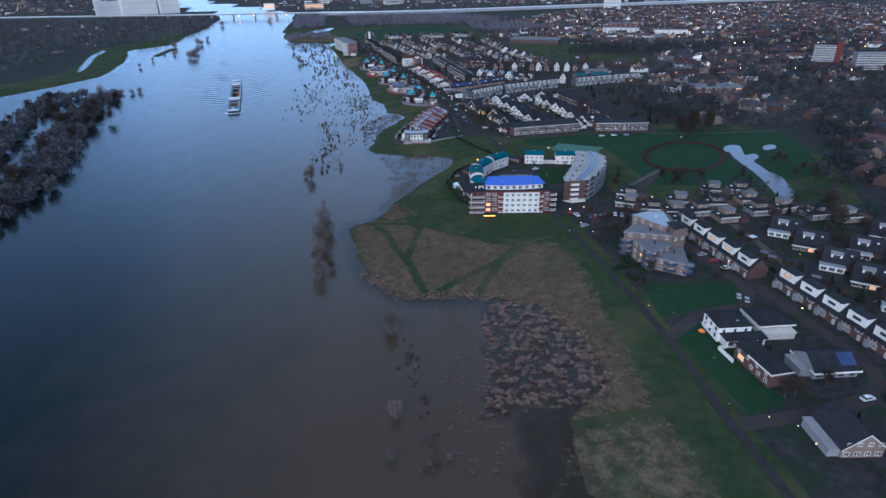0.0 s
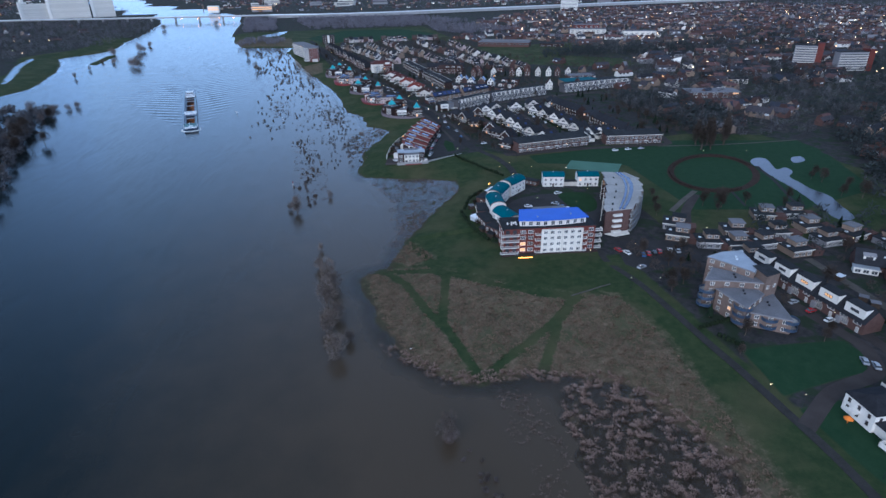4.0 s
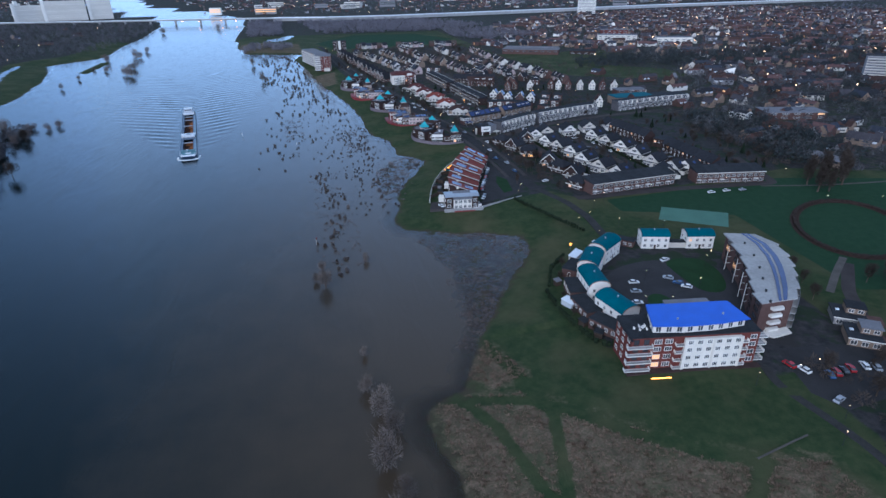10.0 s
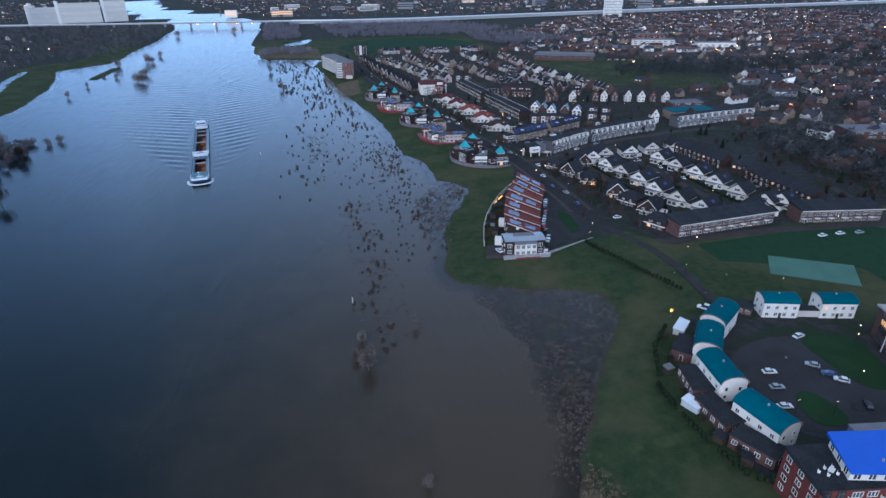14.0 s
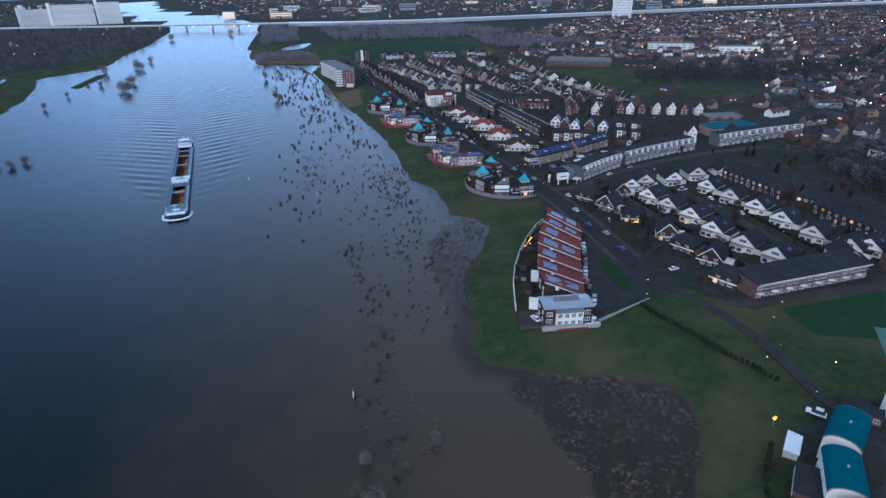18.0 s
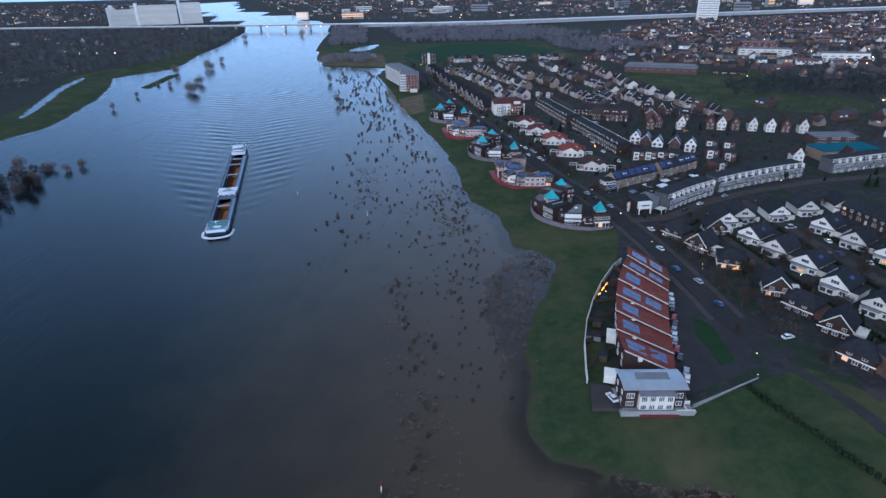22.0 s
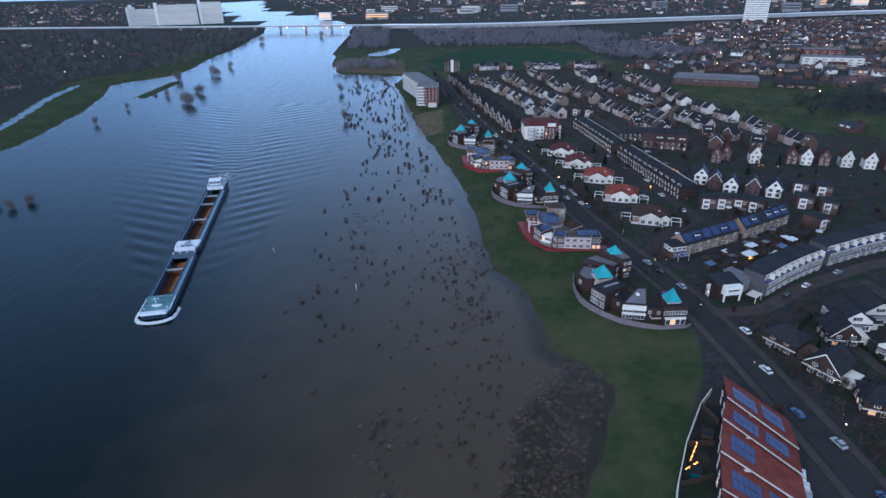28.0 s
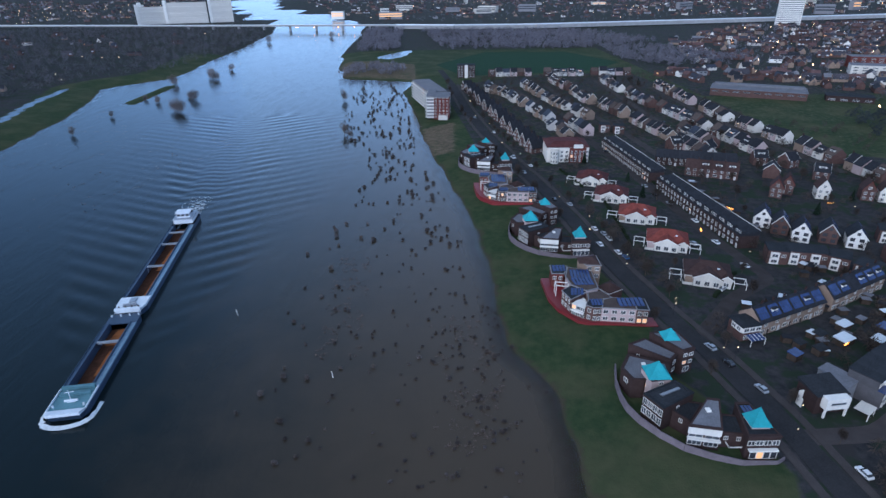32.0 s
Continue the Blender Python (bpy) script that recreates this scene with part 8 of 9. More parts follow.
ribbon("park_edge_path", [(250, 415), (284, 407), (320, 403), (358, 401)], 1.6, GRAVEL, "pale path along the park edge", 0.1, "path")
ribbon("alley", [(213, 236), (211.5, 215), (210, 196), (208, 182)], 4.0, GRAVEL, "pale paved alley behind the row", 0.12, "path")
ribbon("field_track", [(98, 234), (103, 235), (117, 237.5)], 0.45, GRAVEL, "pale plank footbridge across the field ditch", 0.35, "path")
ring = [(130 + 31 * math.cos(a), 318 + 26 * math.sin(a)) for a in np.linspace(0, 2 * math.pi, 40, endpoint=False)]
solid("court", Geo().prism(ring, 3.6, 4.06), ASPHALT, "dark paved round courtyard with parked cars", "courtyard", kind="structure")
for lawn in ([(138, 343), (137, 330), (138, 314), (146, 311), (152, 317), (157, 330), (155, 342)], [(115, 317), (111.5, 309), (113, 302), (124, 302), (122, 317)]):
    solid("court_lawn", Geo().prism(rounded(lawn), 3.8, 4.14), PITCH, "green lawn inside the round court", "lawn", kind="structure")
solid("parking", Geo().prism([(132, 252), (137, 243), (166, 246), (175, 258), (168, 270), (138, 274)], 3.7, 4.05), ASPHALT, "asphalt car park beside the court", "car park", kind="structure")
solid("sports_pitch", Geo().prism([(163, 385), (191, 367), (203, 383), (174, 400)], 3.8, 4.1), surface("pale_turf", (0.075, 0.15, 0.115), 0.9, 0.1, 0.15, 3, 0), "pale green artificial sports pitch", "pitch", kind="structure")
solid("row_parking", Geo().prism([(80, 431), (100, 438), (113, 452), (112, 480), (104, 500), (98, 484)], 3.7, 4.05), ASPHALT, "paved forecourt beside the red-roofed row", "paving", kind="structure")
solid("verge", Geo().prism([(98, 444), (104, 446), (107, 466), (103, 474), (99, 462)], 3.8, 4.16), PITCH, "grass island in the forecourt", "lawn", kind="structure")


# ---- trees and shrubs in winter ----
def twigs(g, r, centre, radii, count, length, width, droop=0.0, slot=0, shell=0.35):
    """Loose sprays of bare twigs filling an uneven crown."""
    lobes = [(Vector((r.uniform(-0.5, 0.5) * radii[0], r.uniform(-0.5, 0.5) * radii[1], r.uniform(-0.45, 0.5) * radii[2])), r.uniform(0.45, 0.75)) for _ in range(7)]
    for _ in range(count):
        o, s = lobes[r.randrange(7)]
        d = Vector((r.gauss(0, 1), r.gauss(0, 1), r.gauss(0, 1))).normalized()
        k = s * (shell + (1 - shell) * r.random() ** 0.5)
        p = Vector(centre) + o + Vector((d.x * radii[0], d.y * radii[1], d.z * radii[2])) * k
        u = (d + Vector((r.gauss(0, 0.4), r.gauss(0, 0.4), 0.5 - droop + r.gauss(0, 0.3)))).normalized() * length * r.uniform(0.6, 1.3)
        v = u.cross(Vector((r.gauss(0, 1), r.gauss(0, 1), r.gauss(0, 1)))).normalized() * width
        g.face([p - v, p + v, p + u * 0.6 + v * 0.7, p + u], slot)


def tree_meshes(seed, h, wide, bare=TWIG, sprays=1050, slim=False, foot=0.28):
    r = random.Random(seed)
    t = Geo()
    lean = Vector((r.uniform(-0.04, 0.04) * h, r.uniform(-0.04, 0.04) * h, 0))
    p, rad, stem = Vector((0, 0, -0.8)), h * 0.028, []
    for k in range(5):
        q = Vector((lean.x * (k + 1) / 5 + r.uniform(-0.1, 0.1), lean.y * (k + 1) / 5 + r.uniform(-0.1, 0.1), h * 0.82 * (k + 1) / 5))
        t.tube(p, q, rad, rad * 0.72, 6, caps=False)
        stem.append((q, rad * 0.72))
        p, rad = q, rad * 0.72
    for k in range(9):
        q, rr = stem[min(4, 1 + k // 2)]
        a = r.uniform(0, 6.28)
        up = r.uniform(0.5, 1.3) if not slim else 2.6
        tip = q + Vector((math.cos(a), math.sin(a), up)).normalized() * wide * r.uniform(0.5, 0.85)
        t.tube(q, tip, rr * 0.55, 0.03, 4, caps=False)
        for _ in range(2):
            m = q.lerp(tip, r.uniform(0.35, 0.8))
            b = r.uniform(0, 6.28)
            t.tube(m, m + Vector((math.cos(b), math.sin(b), 0.8)) * wide * 0.3, rr * 0.25, 0.02, 3, caps=False)
    c = Geo()
    low = foot * h
    twigs(c, r, (lean.x * 0.6, lean.y * 0.6, (h + low) / 2), (wide * 0.62, wide * 0.62, (h - low) * 0.52), sprays, 0.10 * h if not slim else 0.07 * h, 0.0085 * h)
    return t.mesh("trunk", BARK), c.mesh("crown", bare)


def fir_meshes(seed, h, wide):
    r = random.Random(seed)
    t, c = Geo().tube((0, 0, -0.5), (0, 0, h * 0.9), h * 0.022, 0.03, 6), Geo()
    for k in range(420):
        s = r.random() ** 0.8
        a, z = r.uniform(0, 6.28), h * (0.1 + 0.9 * s)
        rr = wide * (1 - s) * r.uniform(0.5, 1.05) + 0.15
        p = Vector((math.cos(a) * rr * 0.35, math.sin(a) * rr * 0.35, z + 0.25))
        q = Vector((math.cos(a) * rr, math.sin(a) * rr, z - 0.25 * rr))
        v = Vector((-math.sin(a), math.cos(a), 0)) * 0.16 * wide
        c.face([p, q - v, q + Vector((0, 0, -0.2)), q + v])
    return t.mesh("trunk", BARK), c.mesh("crown", EVERGREEN)


KINDS = {
    "ash": [tree_meshes(k, 9.0, 4.2) for k in (1, 2, 3)],
    "alder": [tree_meshes(k, 7.0, 3.0, TWIG) for k in (4, 5)],
    "willow": [tree_meshes(k, 6.5, 3.8, TWIG_PALE, 1100, foot=0.05) for k in (6, 7)],
    "poplar": [tree_meshes(k, 22.0, 5.0, TWIG, 1200, True, 0.12) for k in (8, 9)],
    "fir": [fir_meshes(k, 8.0, 2.2) for k in (10, 11)],
    "osier": [tree_meshes(k, 7.5, 5.6, TWIG_MID, 1500, foot=0.0) for k in (14, 15)],
    "oak": [tree_meshes(k, 13.0, 7.0, TWIG, 1500) for k in (12, 13)],
}
LABELS = {"ash": "bare winter tree with brown twigs", "alder": "small bare tree with dark twigs", "willow": "bushy bare willow with pale twigs", "poplar": "tall slim bare poplar", "fir": "dark evergreen conifer in a garden", "oak": "large spreading bare tree", "osier": "rounded osier thicket standing in flood water"}
tree_rng = random.Random(21)


def plant(kind, x, y, size=1.0, z=None):
    trunk, crown = tree_rng.choice(KINDS[kind])
    th = thing(kind + "_tree", LABELS[kind], "tree", Matrix.LocRotScale((x, y, height(x, y) if z is None else z), Euler((0, 0, tree_rng.uniform(0, 6.28))), Vector((1, 1, 1)) * size * tree_rng.uniform(0.85, 1.15)), kind + " trees")
    part("trunk", trunk, None, th)
    part("crown", crown, None, th)
    return th


# trees that stand in the flood, in a line along the drowned bank
for x, y, s in ((3, 222, 1.6), (8, 229, 1.0), (2, 238, 1.7), (5, 247, 1.4), (1, 259, 1.8), (5, 270, 1.3), (3, 280, 1.5), (0, 290, 1.3), (-10, 362, 1.4), (-14, 369, 0.7), (32, 174, 1.25), (9, 383, 0.7), (-11, 379, 0.9), (31, 128, 0.9), (28, 110, 0.7), (1, 310, 0.7), (-86, 1070, 1.6), (-64, 921, 1.5), (-58, 915, 1.0), (-300, 936, 1.4), (-302, 1006, 1.2)):
    plant("willow", x, y, s, -0.6)
# the drowned wood on the west side
for k in range(46):
    s = tree_rng.random()
    x, y = -186 - 62 * s + tree_rng.gauss(0, 7), 330 + 390 * s + tree_rng.gauss(0, 10)
    plant(("oak", "osier", "osier")[k % 3], x - abs(tree_rng.gauss(0, 12)), y, tree_rng.uniform(0.8, 1.2), -0.8)
for k in range(26):
    plant(("oak", "osier")[k % 2], -262 - tree_rng.random() * 60, 480 + tree_rng.random() * 210, tree_rng.uniform(0.7, 1.0), -0.8)
for x, y, s in ((-241, 1021, 1.5), (-249, 1030, 1.3), (-253, 1088, 1.3), (-284, 1233, 1.5), (-276, 1225, 1.2), (-282, 1308, 1.0), (-318, 1190, 1.4), (-262, 1100, 0.9), (-287, 1075, 0.9), (-308, 1090, 0.8), (-238, 712, 0.8), (-232, 722, 0.7), (-276, 724, 1.0), (-243, 683, 0.9), (-330, 1700, 1.5), (-215, 1790, 1.3)):
    plant("osier", x, y, s * 1.25, -0.8)
# avenue and garden trees
for (x0, y0), (x1, y1) in zip(AVENUE[1:14], AVENUE[2:15]):
    L = math.dist((x0, y0), (x1, y1))
    for k in range(int(L / 13)):
        s = (k + 0.5) / int(L / 13)
        side_x = 8.5 if tree_rng.random() < 0.72 else -7.5
        plant("ash" if tree_rng.random() < 0.6 else "alder", x0 + (x1 - x0) * s + side_x + tree_rng.gauss(0, 0.8), y0 + (y1 - y0) * s, tree_rng.uniform(0.6, 0.9))
for x0, x1, y0, y1, n_t in ((126, 160, 440, 560, 20), (180, 200, 445, 560, 8), (222, 300, 440, 620, 26), (265, 330, 435, 600, 26), (160, 280, 640, 800, 30), (176, 260, 820, 1150, 26), (110, 150, 640, 900, 16), (140, 176, 190, 262, 12), (200, 290, 120, 250, 26), (205, 270, 225, 300, 12), (150, 185, 60, 140, 8)):
    for k in range(n_t):
        plant(tree_rng.choice(("ash", "alder", "alder", "fir")), tree_rng.uniform(x0, x1), tree_rng.uniform(y0, y1), tree_rng.uniform(0.5, 0.95))
for x, y in ((274, 398), (281, 397), (297, 404), (286, 408), (292, 412), (302, 410), (278, 410), (308, 416)):
    plant("poplar", x, y, 0.9)
for x, y, s in ((138, 226, 0.8), (141, 232, 0.7), (146, 230, 0.9), (137, 184, 0.5), (169, 182, 0.6), (175, 186, 0.5), (215, 300, 1.2), (208, 304, 1.0), (222, 306, 1.0), (232, 300, 0.9), (176, 298, 0.7), (182, 310, 0.7), (188, 322, 0.6), (300, 290, 1.0), (305, 305, 0.9), (300, 318, 0.9), (306, 330, 0.8), (299, 325, 0.7), (292, 296, 0.7), (262, 225, 1.6), (270, 240, 1.5), (132, 280, 0.6), (84, 300, 0.4), (81, 312, 0.4), (83, 325, 0.4), (88, 340, 0.45), (94, 352, 0.4)):
    plant("ash", x, y, s)


def bush_mesh(seed, h, wide, mat):
    r, g = random.Random(seed), Geo()
    for k in range(7):
        a = r.uniform(0, 6.28)
        g.tube((0, 0, -0.5), (math.cos(a) * wide * 0.5, math.sin(a) * wide * 0.5, h * 0.8), 0.05, 0.02, 3, caps=False)
    twigs(g, r, (0, 0, h * 0.5), (wide * 0.75, wide * 0.75, h * 0.5), 420, h * 0.26, 0.026 * h, 0.1)
    return g.mesh("bush", mat)


BUSHES = [bush_mesh(40 + k, 2.2, 1.5, TWIG_SHRUB) for k in range(4)] + [bush_mesh(50 + k, 2.2, 1.6, TWIG_PALE) for k in range(1)]


def bush(x, y, s, z=None, flat=1.0):
    ob = tagged(new("flooded_bush", tree_rng.choice(BUSHES)), "leafless shrub standing in the flood water", "bush", "flooded shrubs")
    ob.matrix_basis = Matrix.LocRotScale((x, y, -0.3 if z is None else z), Euler((0, 0, tree_rng.uniform(0, 6.28))), Vector((s, s, s * flat)))


LOOSE = []  # shrubs too far off to pick apart


def far_bush(x, y, s):
    me = tree_rng.choice(BUSHES)
    a = tree_rng.uniform(0, 6.28)
    v = np.empty(len(me.vertices) * 3)
    me.vertices.foreach_get("co", v)
    v = v.reshape(-1, 3) * s
    LOOSE.append((np.column_stack([v[:, 0] * math.cos(a) - v[:, 1] * math.sin(a) + x, v[:, 0] * math.sin(a) + v[:, 1] * math.cos(a) + y, v[:, 2] - 0.3]), [tuple(p.vertices) for p in me.polygons]))


DROWNED_SHRUBS = [(-79, 1064), (-67, 891), (-38, 825), (-30, 620), (-21, 545), (-12, 512), (24, 512), (40, 541), (44, 592), (34, 647), (27, 704), (18, 780), (1, 831), (-7, 930), (-23, 1098), (-40, 1160), (-75, 1150)]
count = 0
while count < 400:
    x, y = tree_rng.uniform(-80, 45), 505 + 660 * tree_rng.random() ** 0.85
    if inside(np.array([(x, y)]), DROWNED_SHRUBS)[0] and noise.noise((x * 0.06, y * 0.025, 3)) + 0.004 * (x + 20 + (y - 600) * 0.09) > -0.1:
        (bush if y < 610 else far_bush)(x, y, tree_rng.uniform(0.4, 1.1) * (0.62 if y < 700 else 1))
        count += 1
for k in range(190):
    x, y = tree_rng.gauss(24, 14), tree_rng.uniform(440, 655)
    if height(x, y) < 0.05:
        far_bush(x, y, tree_rng.uniform(0.25, 0.62))
far_v, far_f, at0 = [], [], 0
for v, f in LOOSE:
    far_v.append(v)
    far_f += [tuple(i + at0 for i in q) for q in f]
    at0 += len(v)
me = bpy.data.meshes.new("far_shrubs")
me.from_pydata(np.concatenate(far_v).tolist(), [], far_f)
me.materials.append(TWIG_SHRUB)
tagged(new("far_shrubs", me), "leafless shrubs scattered through the flood water", "bushes", kind="stuff")
for k in range(62):
    y = tree_rng.uniform(372, 520)
    bush(-3 + 5 * math.sin(y * 0.045) + tree_rng.gauss(0, 3.0) + (y < 400) * 6, y, tree_rng.uniform(0.35, 0.85))
for k in range(34):
    y = tree_rng.uniform(520, 760)
    bush(-34 + tree_rng.gauss(0, 7), y, tree_rng.uniform(0.4, 0.95))
for cx, cy, sx, sy, n_b in ((38, 495, 7, 16, 34), (60, 524, 5, 6, 12), (22, 575, 7, 12, 12), (30, 470, 5, 10, 8)):
    for k in range(n_b):
        bush(cx + tree_rng.gauss(0, sx), cy + tree_rng.gauss(0, sy), tree_rng.uniform(0.35, 0.7))


for k in range(44):
    bush(tree_rng.gauss(22, 16), tree_rng.uniform(470, 640), tree_rng.uniform(0.25, 0.55))
for k in range(40):
    y = tree_rng.uniform(100, 168)
    bush(41 - (y - 100) * 0.06 + tree_rng.gauss(0, 2.2), y, tree_rng.uniform(0.35, 0.7))
plant("osier", 32.5, 173, 0.72, -0.9)

# ---- reeds and tussocks ----
def tufts(name, spots, mat, label, blades=7, tall=(0.6, 1.2), wide=0.7, base=None):
    """Dead stalks in tufts, all in one object."""
    R = np.random.RandomState(len(spots))
    S = np.asarray(spots, float)
    n_s = len(S)
    z = heights(S) if base is None else np.full(n_s, base)
    size = R.uniform(0.7, 1.35, n_s)
    V, Fc = [], []
    for k in range(blades):
        a = R.uniform(0, 2 * math.pi, n_s)
        h = R.uniform(*tall, n_s) * size
        out = wide * size * R.uniform(0.3, 1, n_s)
        bx, by = S[:, 0] + np.cos(a) * out * 0.35, S[:, 1] + np.sin(a) * out * 0.35
        tx, ty = S[:, 0] + np.cos(a) * out, S[:, 1] + np.sin(a) * out
        px, py = -np.sin(a) * 0.05 * size, np.cos(a) * 0.05 * size
        quad = np.stack([np.stack([bx - px, by - py, z - 0.1], 1), np.stack([bx + px, by + py, z - 0.1], 1), np.stack([tx + px * 1.5, ty + py * 1.5, z + h * 0.75], 1), np.stack([tx - px, ty - py, z + h], 1)], 1)
        V.append(quad.reshape(-1, 3))
    V = np.concatenate(V)
    Fc = np.arange(len(V)).reshape(-1, 4)
    me = bpy.data.meshes.new(name)
    me.from_pydata(V.tolist(), [], Fc.tolist())
    me.materials.append(mat)
    tagged(new(name, me), label, "reeds", kind="stuff")


R = np.random.RandomState(5)


def scatter(ring, count, clump=0.0, freq=0.12):
    ring_a = np.array(ring)
    P = R.uniform(ring_a.min(0), ring_a.max(0), (count * 4, 2))
    P = P[inside(P, ring)]
    if clump:
        keep = np.array([noise.noise((x * freq, y * freq, 7)) for x, y in P]) > clump - 0.5
        P = P[keep]
    return P[:count]


field = scatter(BROWN[0], 6200)
field = field[np.min([away(field, line) for line in TRACKS], axis=0) > 1.8]
dry = np.concatenate([field[heights(field) > 0.1], scatter(BROWN[1], 260), scatter(BROWN[2], 500)])
tufts("dry_tussocks", dry, TUSSOCK, "dry brown tussocks of dead grass", 13, (0.15, 0.45), 0.85)
marsh = np.concatenate([scatter([(58, 122), (64, 150), (67, 172), (76, 193), (90, 190), (100, 178), (107, 150), (104, 128), (90, 123)], 1500, 0.48, 0.3), scatter([(16, 225), (36, 196), (60, 193), (73, 189), (76, 195), (40, 203), (24, 222)], 300)])
tufts("field_reeds", marsh, REED, "pale broken reed clumps along the flood edge", 24, (0.15, 0.55), 1.0)
flood = np.concatenate([scatter(SHELVES[1], 1000, 0.42, 0.14), scatter(SHELVES[3], 900, 0.35, 0.14), scatter([(40, 418), (90, 408), (100, 396), (100, 384), (60, 396)], 420, 0.4, 0.2), scatter([(-10, 380), (12, 380), (4, 520), (-14, 520)], 320, 0.5), scatter([(10, 640), (34, 640), (34, 560), (12, 560)], 260, 0.5), scatter([(-34, 690), (-18, 690), (-14, 610), (-30, 610)], 220, 0.4), scatter([(-330, 880), (-200, 700), (-150, 900), (-250, 1150), (-330, 1150)], 420, 0.55, 0.03), scatter([(44, 100), (62, 100), (64, 185), (52, 192), (48, 160)], 420, 0.46), scatter([(62, 345), (48, 310), (40, 300), (33, 306), (45, 330), (56, 350)], 300)])
tufts("flooded_reeds", flood, REED_WET, "brown reed tips standing in the flood", 18, (0.05, 0.34), 0.8, -0.1)


# ---- woods far off ----
def wood(name, spots, mat, label, tall=(8, 13), flakes=44, slim=0.032):
    """A far wood: every tree a loose clump of twig sprays on a stem."""
    Q = np.random.RandomState(len(spots) + 1)
    S = np.asarray(spots, float)
    n_s = len(S)
    z = np.maximum(heights(S), 0)
    H = Q.uniform(*tall, n_s)
    V = []
    for k in range(flakes):
        d = Q.normal(size=(n_s, 3))
        d /= np.linalg.norm(d, axis=1)[:, None]
        rr = Q.uniform(0.35, 1.0, n_s) ** 0.6
        c = np.stack([S[:, 0] + d[:, 0] * H * 0.38 * rr, S[:, 1] + d[:, 1] * H * 0.38 * rr, z + H * 0.55 + d[:, 2] * H * 0.42 * rr], 1)
        u = d * (H * 0.12)[:, None] + Q.normal(size=(n_s, 3)) * (H * 0.05)[:, None]
        v = Q.normal(size=(n_s, 3)) * (H * slim)[:, None]
        V.append(np.stack([c - u, c + v, c + u, c - v * 0.7], 1).reshape(-1, 3))
    V = np.concatenate(V)
    me = bpy.data.meshes.new(name)
    me.from_pydata(V.tolist(), [], np.arange(len(V)).reshape(-1, 4).tolist())
    me.materials.append(mat)
    tagged(new(name, me), label, "wood", kind="stuff")


west = np.concatenate([scatter([(-360, 1290), (-360, 1700), (-395, 1940), (-900, 2050), (-1500, 1900), (-1300, 1000), (-470, 900), (-450, 1150), (-420, 1230)], 4200), scatter([(-470, 900), (-1300, 1000), (-1000, 500), (-560, 650)], 900)])
wood("west_wood", west, TWIG_DUSK, "dark bare woodland on the west bank", (7, 12), 48, 0.026)
east = np.concatenate([scatter([(-120, 1460), (-50, 1480), (-60, 1900), (-150, 1900)], 330), scatter([(30, 1480), (300, 1470), (420, 1560), (330, 1800), (-20, 1850)], 1100), scatter([(285, 1300), (340, 1240), (460, 1300), (400, 1480), (300, 1470)], 260), scatter([(-118, 1230), (-30, 1215), (-30, 1270), (-110, 1290)], 60)])
drowned = np.concatenate([scatter([(-176, 300), (-172, 380), (-205, 500), (-232, 600), (-252, 715), (-275, 700), (-262, 600), (-240, 500), (-215, 400), (-215, 300)], 420), scatter([(-250, 420), (-300, 560), (-330, 700), (-280, 715), (-290, 620), (-265, 520), (-240, 430)], 200)])
wood("drowned_wood", drowned, TWIG_DUSK, "dark thicket standing in the flood", (5, 10), 90)
# far enough off to take the haze-paled twig colour
wood("east_wood", east, TWIG_HAZE, "bare woodland near the bridge", (8, 13))
belts = np.concatenate([scatter([(300, 560), (330, 560), (345, 440), (310, 435), (290, 500)], 90), scatter([(420, 1000), (560, 1060), (700, 960), (640, 860), (470, 880)], 260), scatter([(430, 780), (470, 640), (560, 600), (620, 700), (560, 800)], 120), scatter([(520, 560), (700, 600), (760, 760), (900, 780), (900, 560), (620, 480)], 300), scatter([(300, 600), (420, 620), (430, 560), (330, 530)], 60), scatter([(300, 300), (420, 420), (640, 560), (640, 400), (420, 260)], 200), scatter([(430, 1000), (400, 1280), (760, 1880), (1900, 1900), (1900, 900), (900, 700)], 3000), scatter([(300, 1950), (2600, 1950), (3200, 4200), (-600, 4200), (-200, 2300)], 3200), scatter([(290, 430), (420, 400), (560, 540), (700, 720), (500, 860), (440, 800), (340, 620)], 620), scatter([(345, 330), (430, 420), (640, 500), (800, 420), (600, 180), (320, 180)], 420), scatter([(-1100, 2300), (-500, 2150), (-700, 2900), (-2600, 4200), (-3200, 2400)], 1600)])
gardens = np.concatenate([scatter([(60, 1110), (120, 870), (165, 870), (200, 800), (285, 770), (285, 1180), (80, 1185)], 340), scatter([(155, 650), (160, 800), (280, 770), (300, 660), (200, 625)], 90), scatter([(128, 600), (195, 640), (200, 618), (140, 588)], 34), scatter([(205, 100), (205, 250), (290, 250), (290, 100)], 50), scatter([(265, 440), (300, 600), (340, 560), (340, 440)], 120), scatter([(123, 560), (136, 560), (134, 440), (124, 450)], 46), scatter([(104, 640), (112, 610), (116, 612), (104, 690), (92, 770), (80, 800), (88, 745)], 60), scatter([(176, 200), (150, 232), (140, 228), (138, 262), (180, 262)], 30)])
gardens = np.concatenate([gardens, scatter([(290, 760), (345, 840), (430, 780), (460, 640), (400, 590), (300, 600)], 160)])
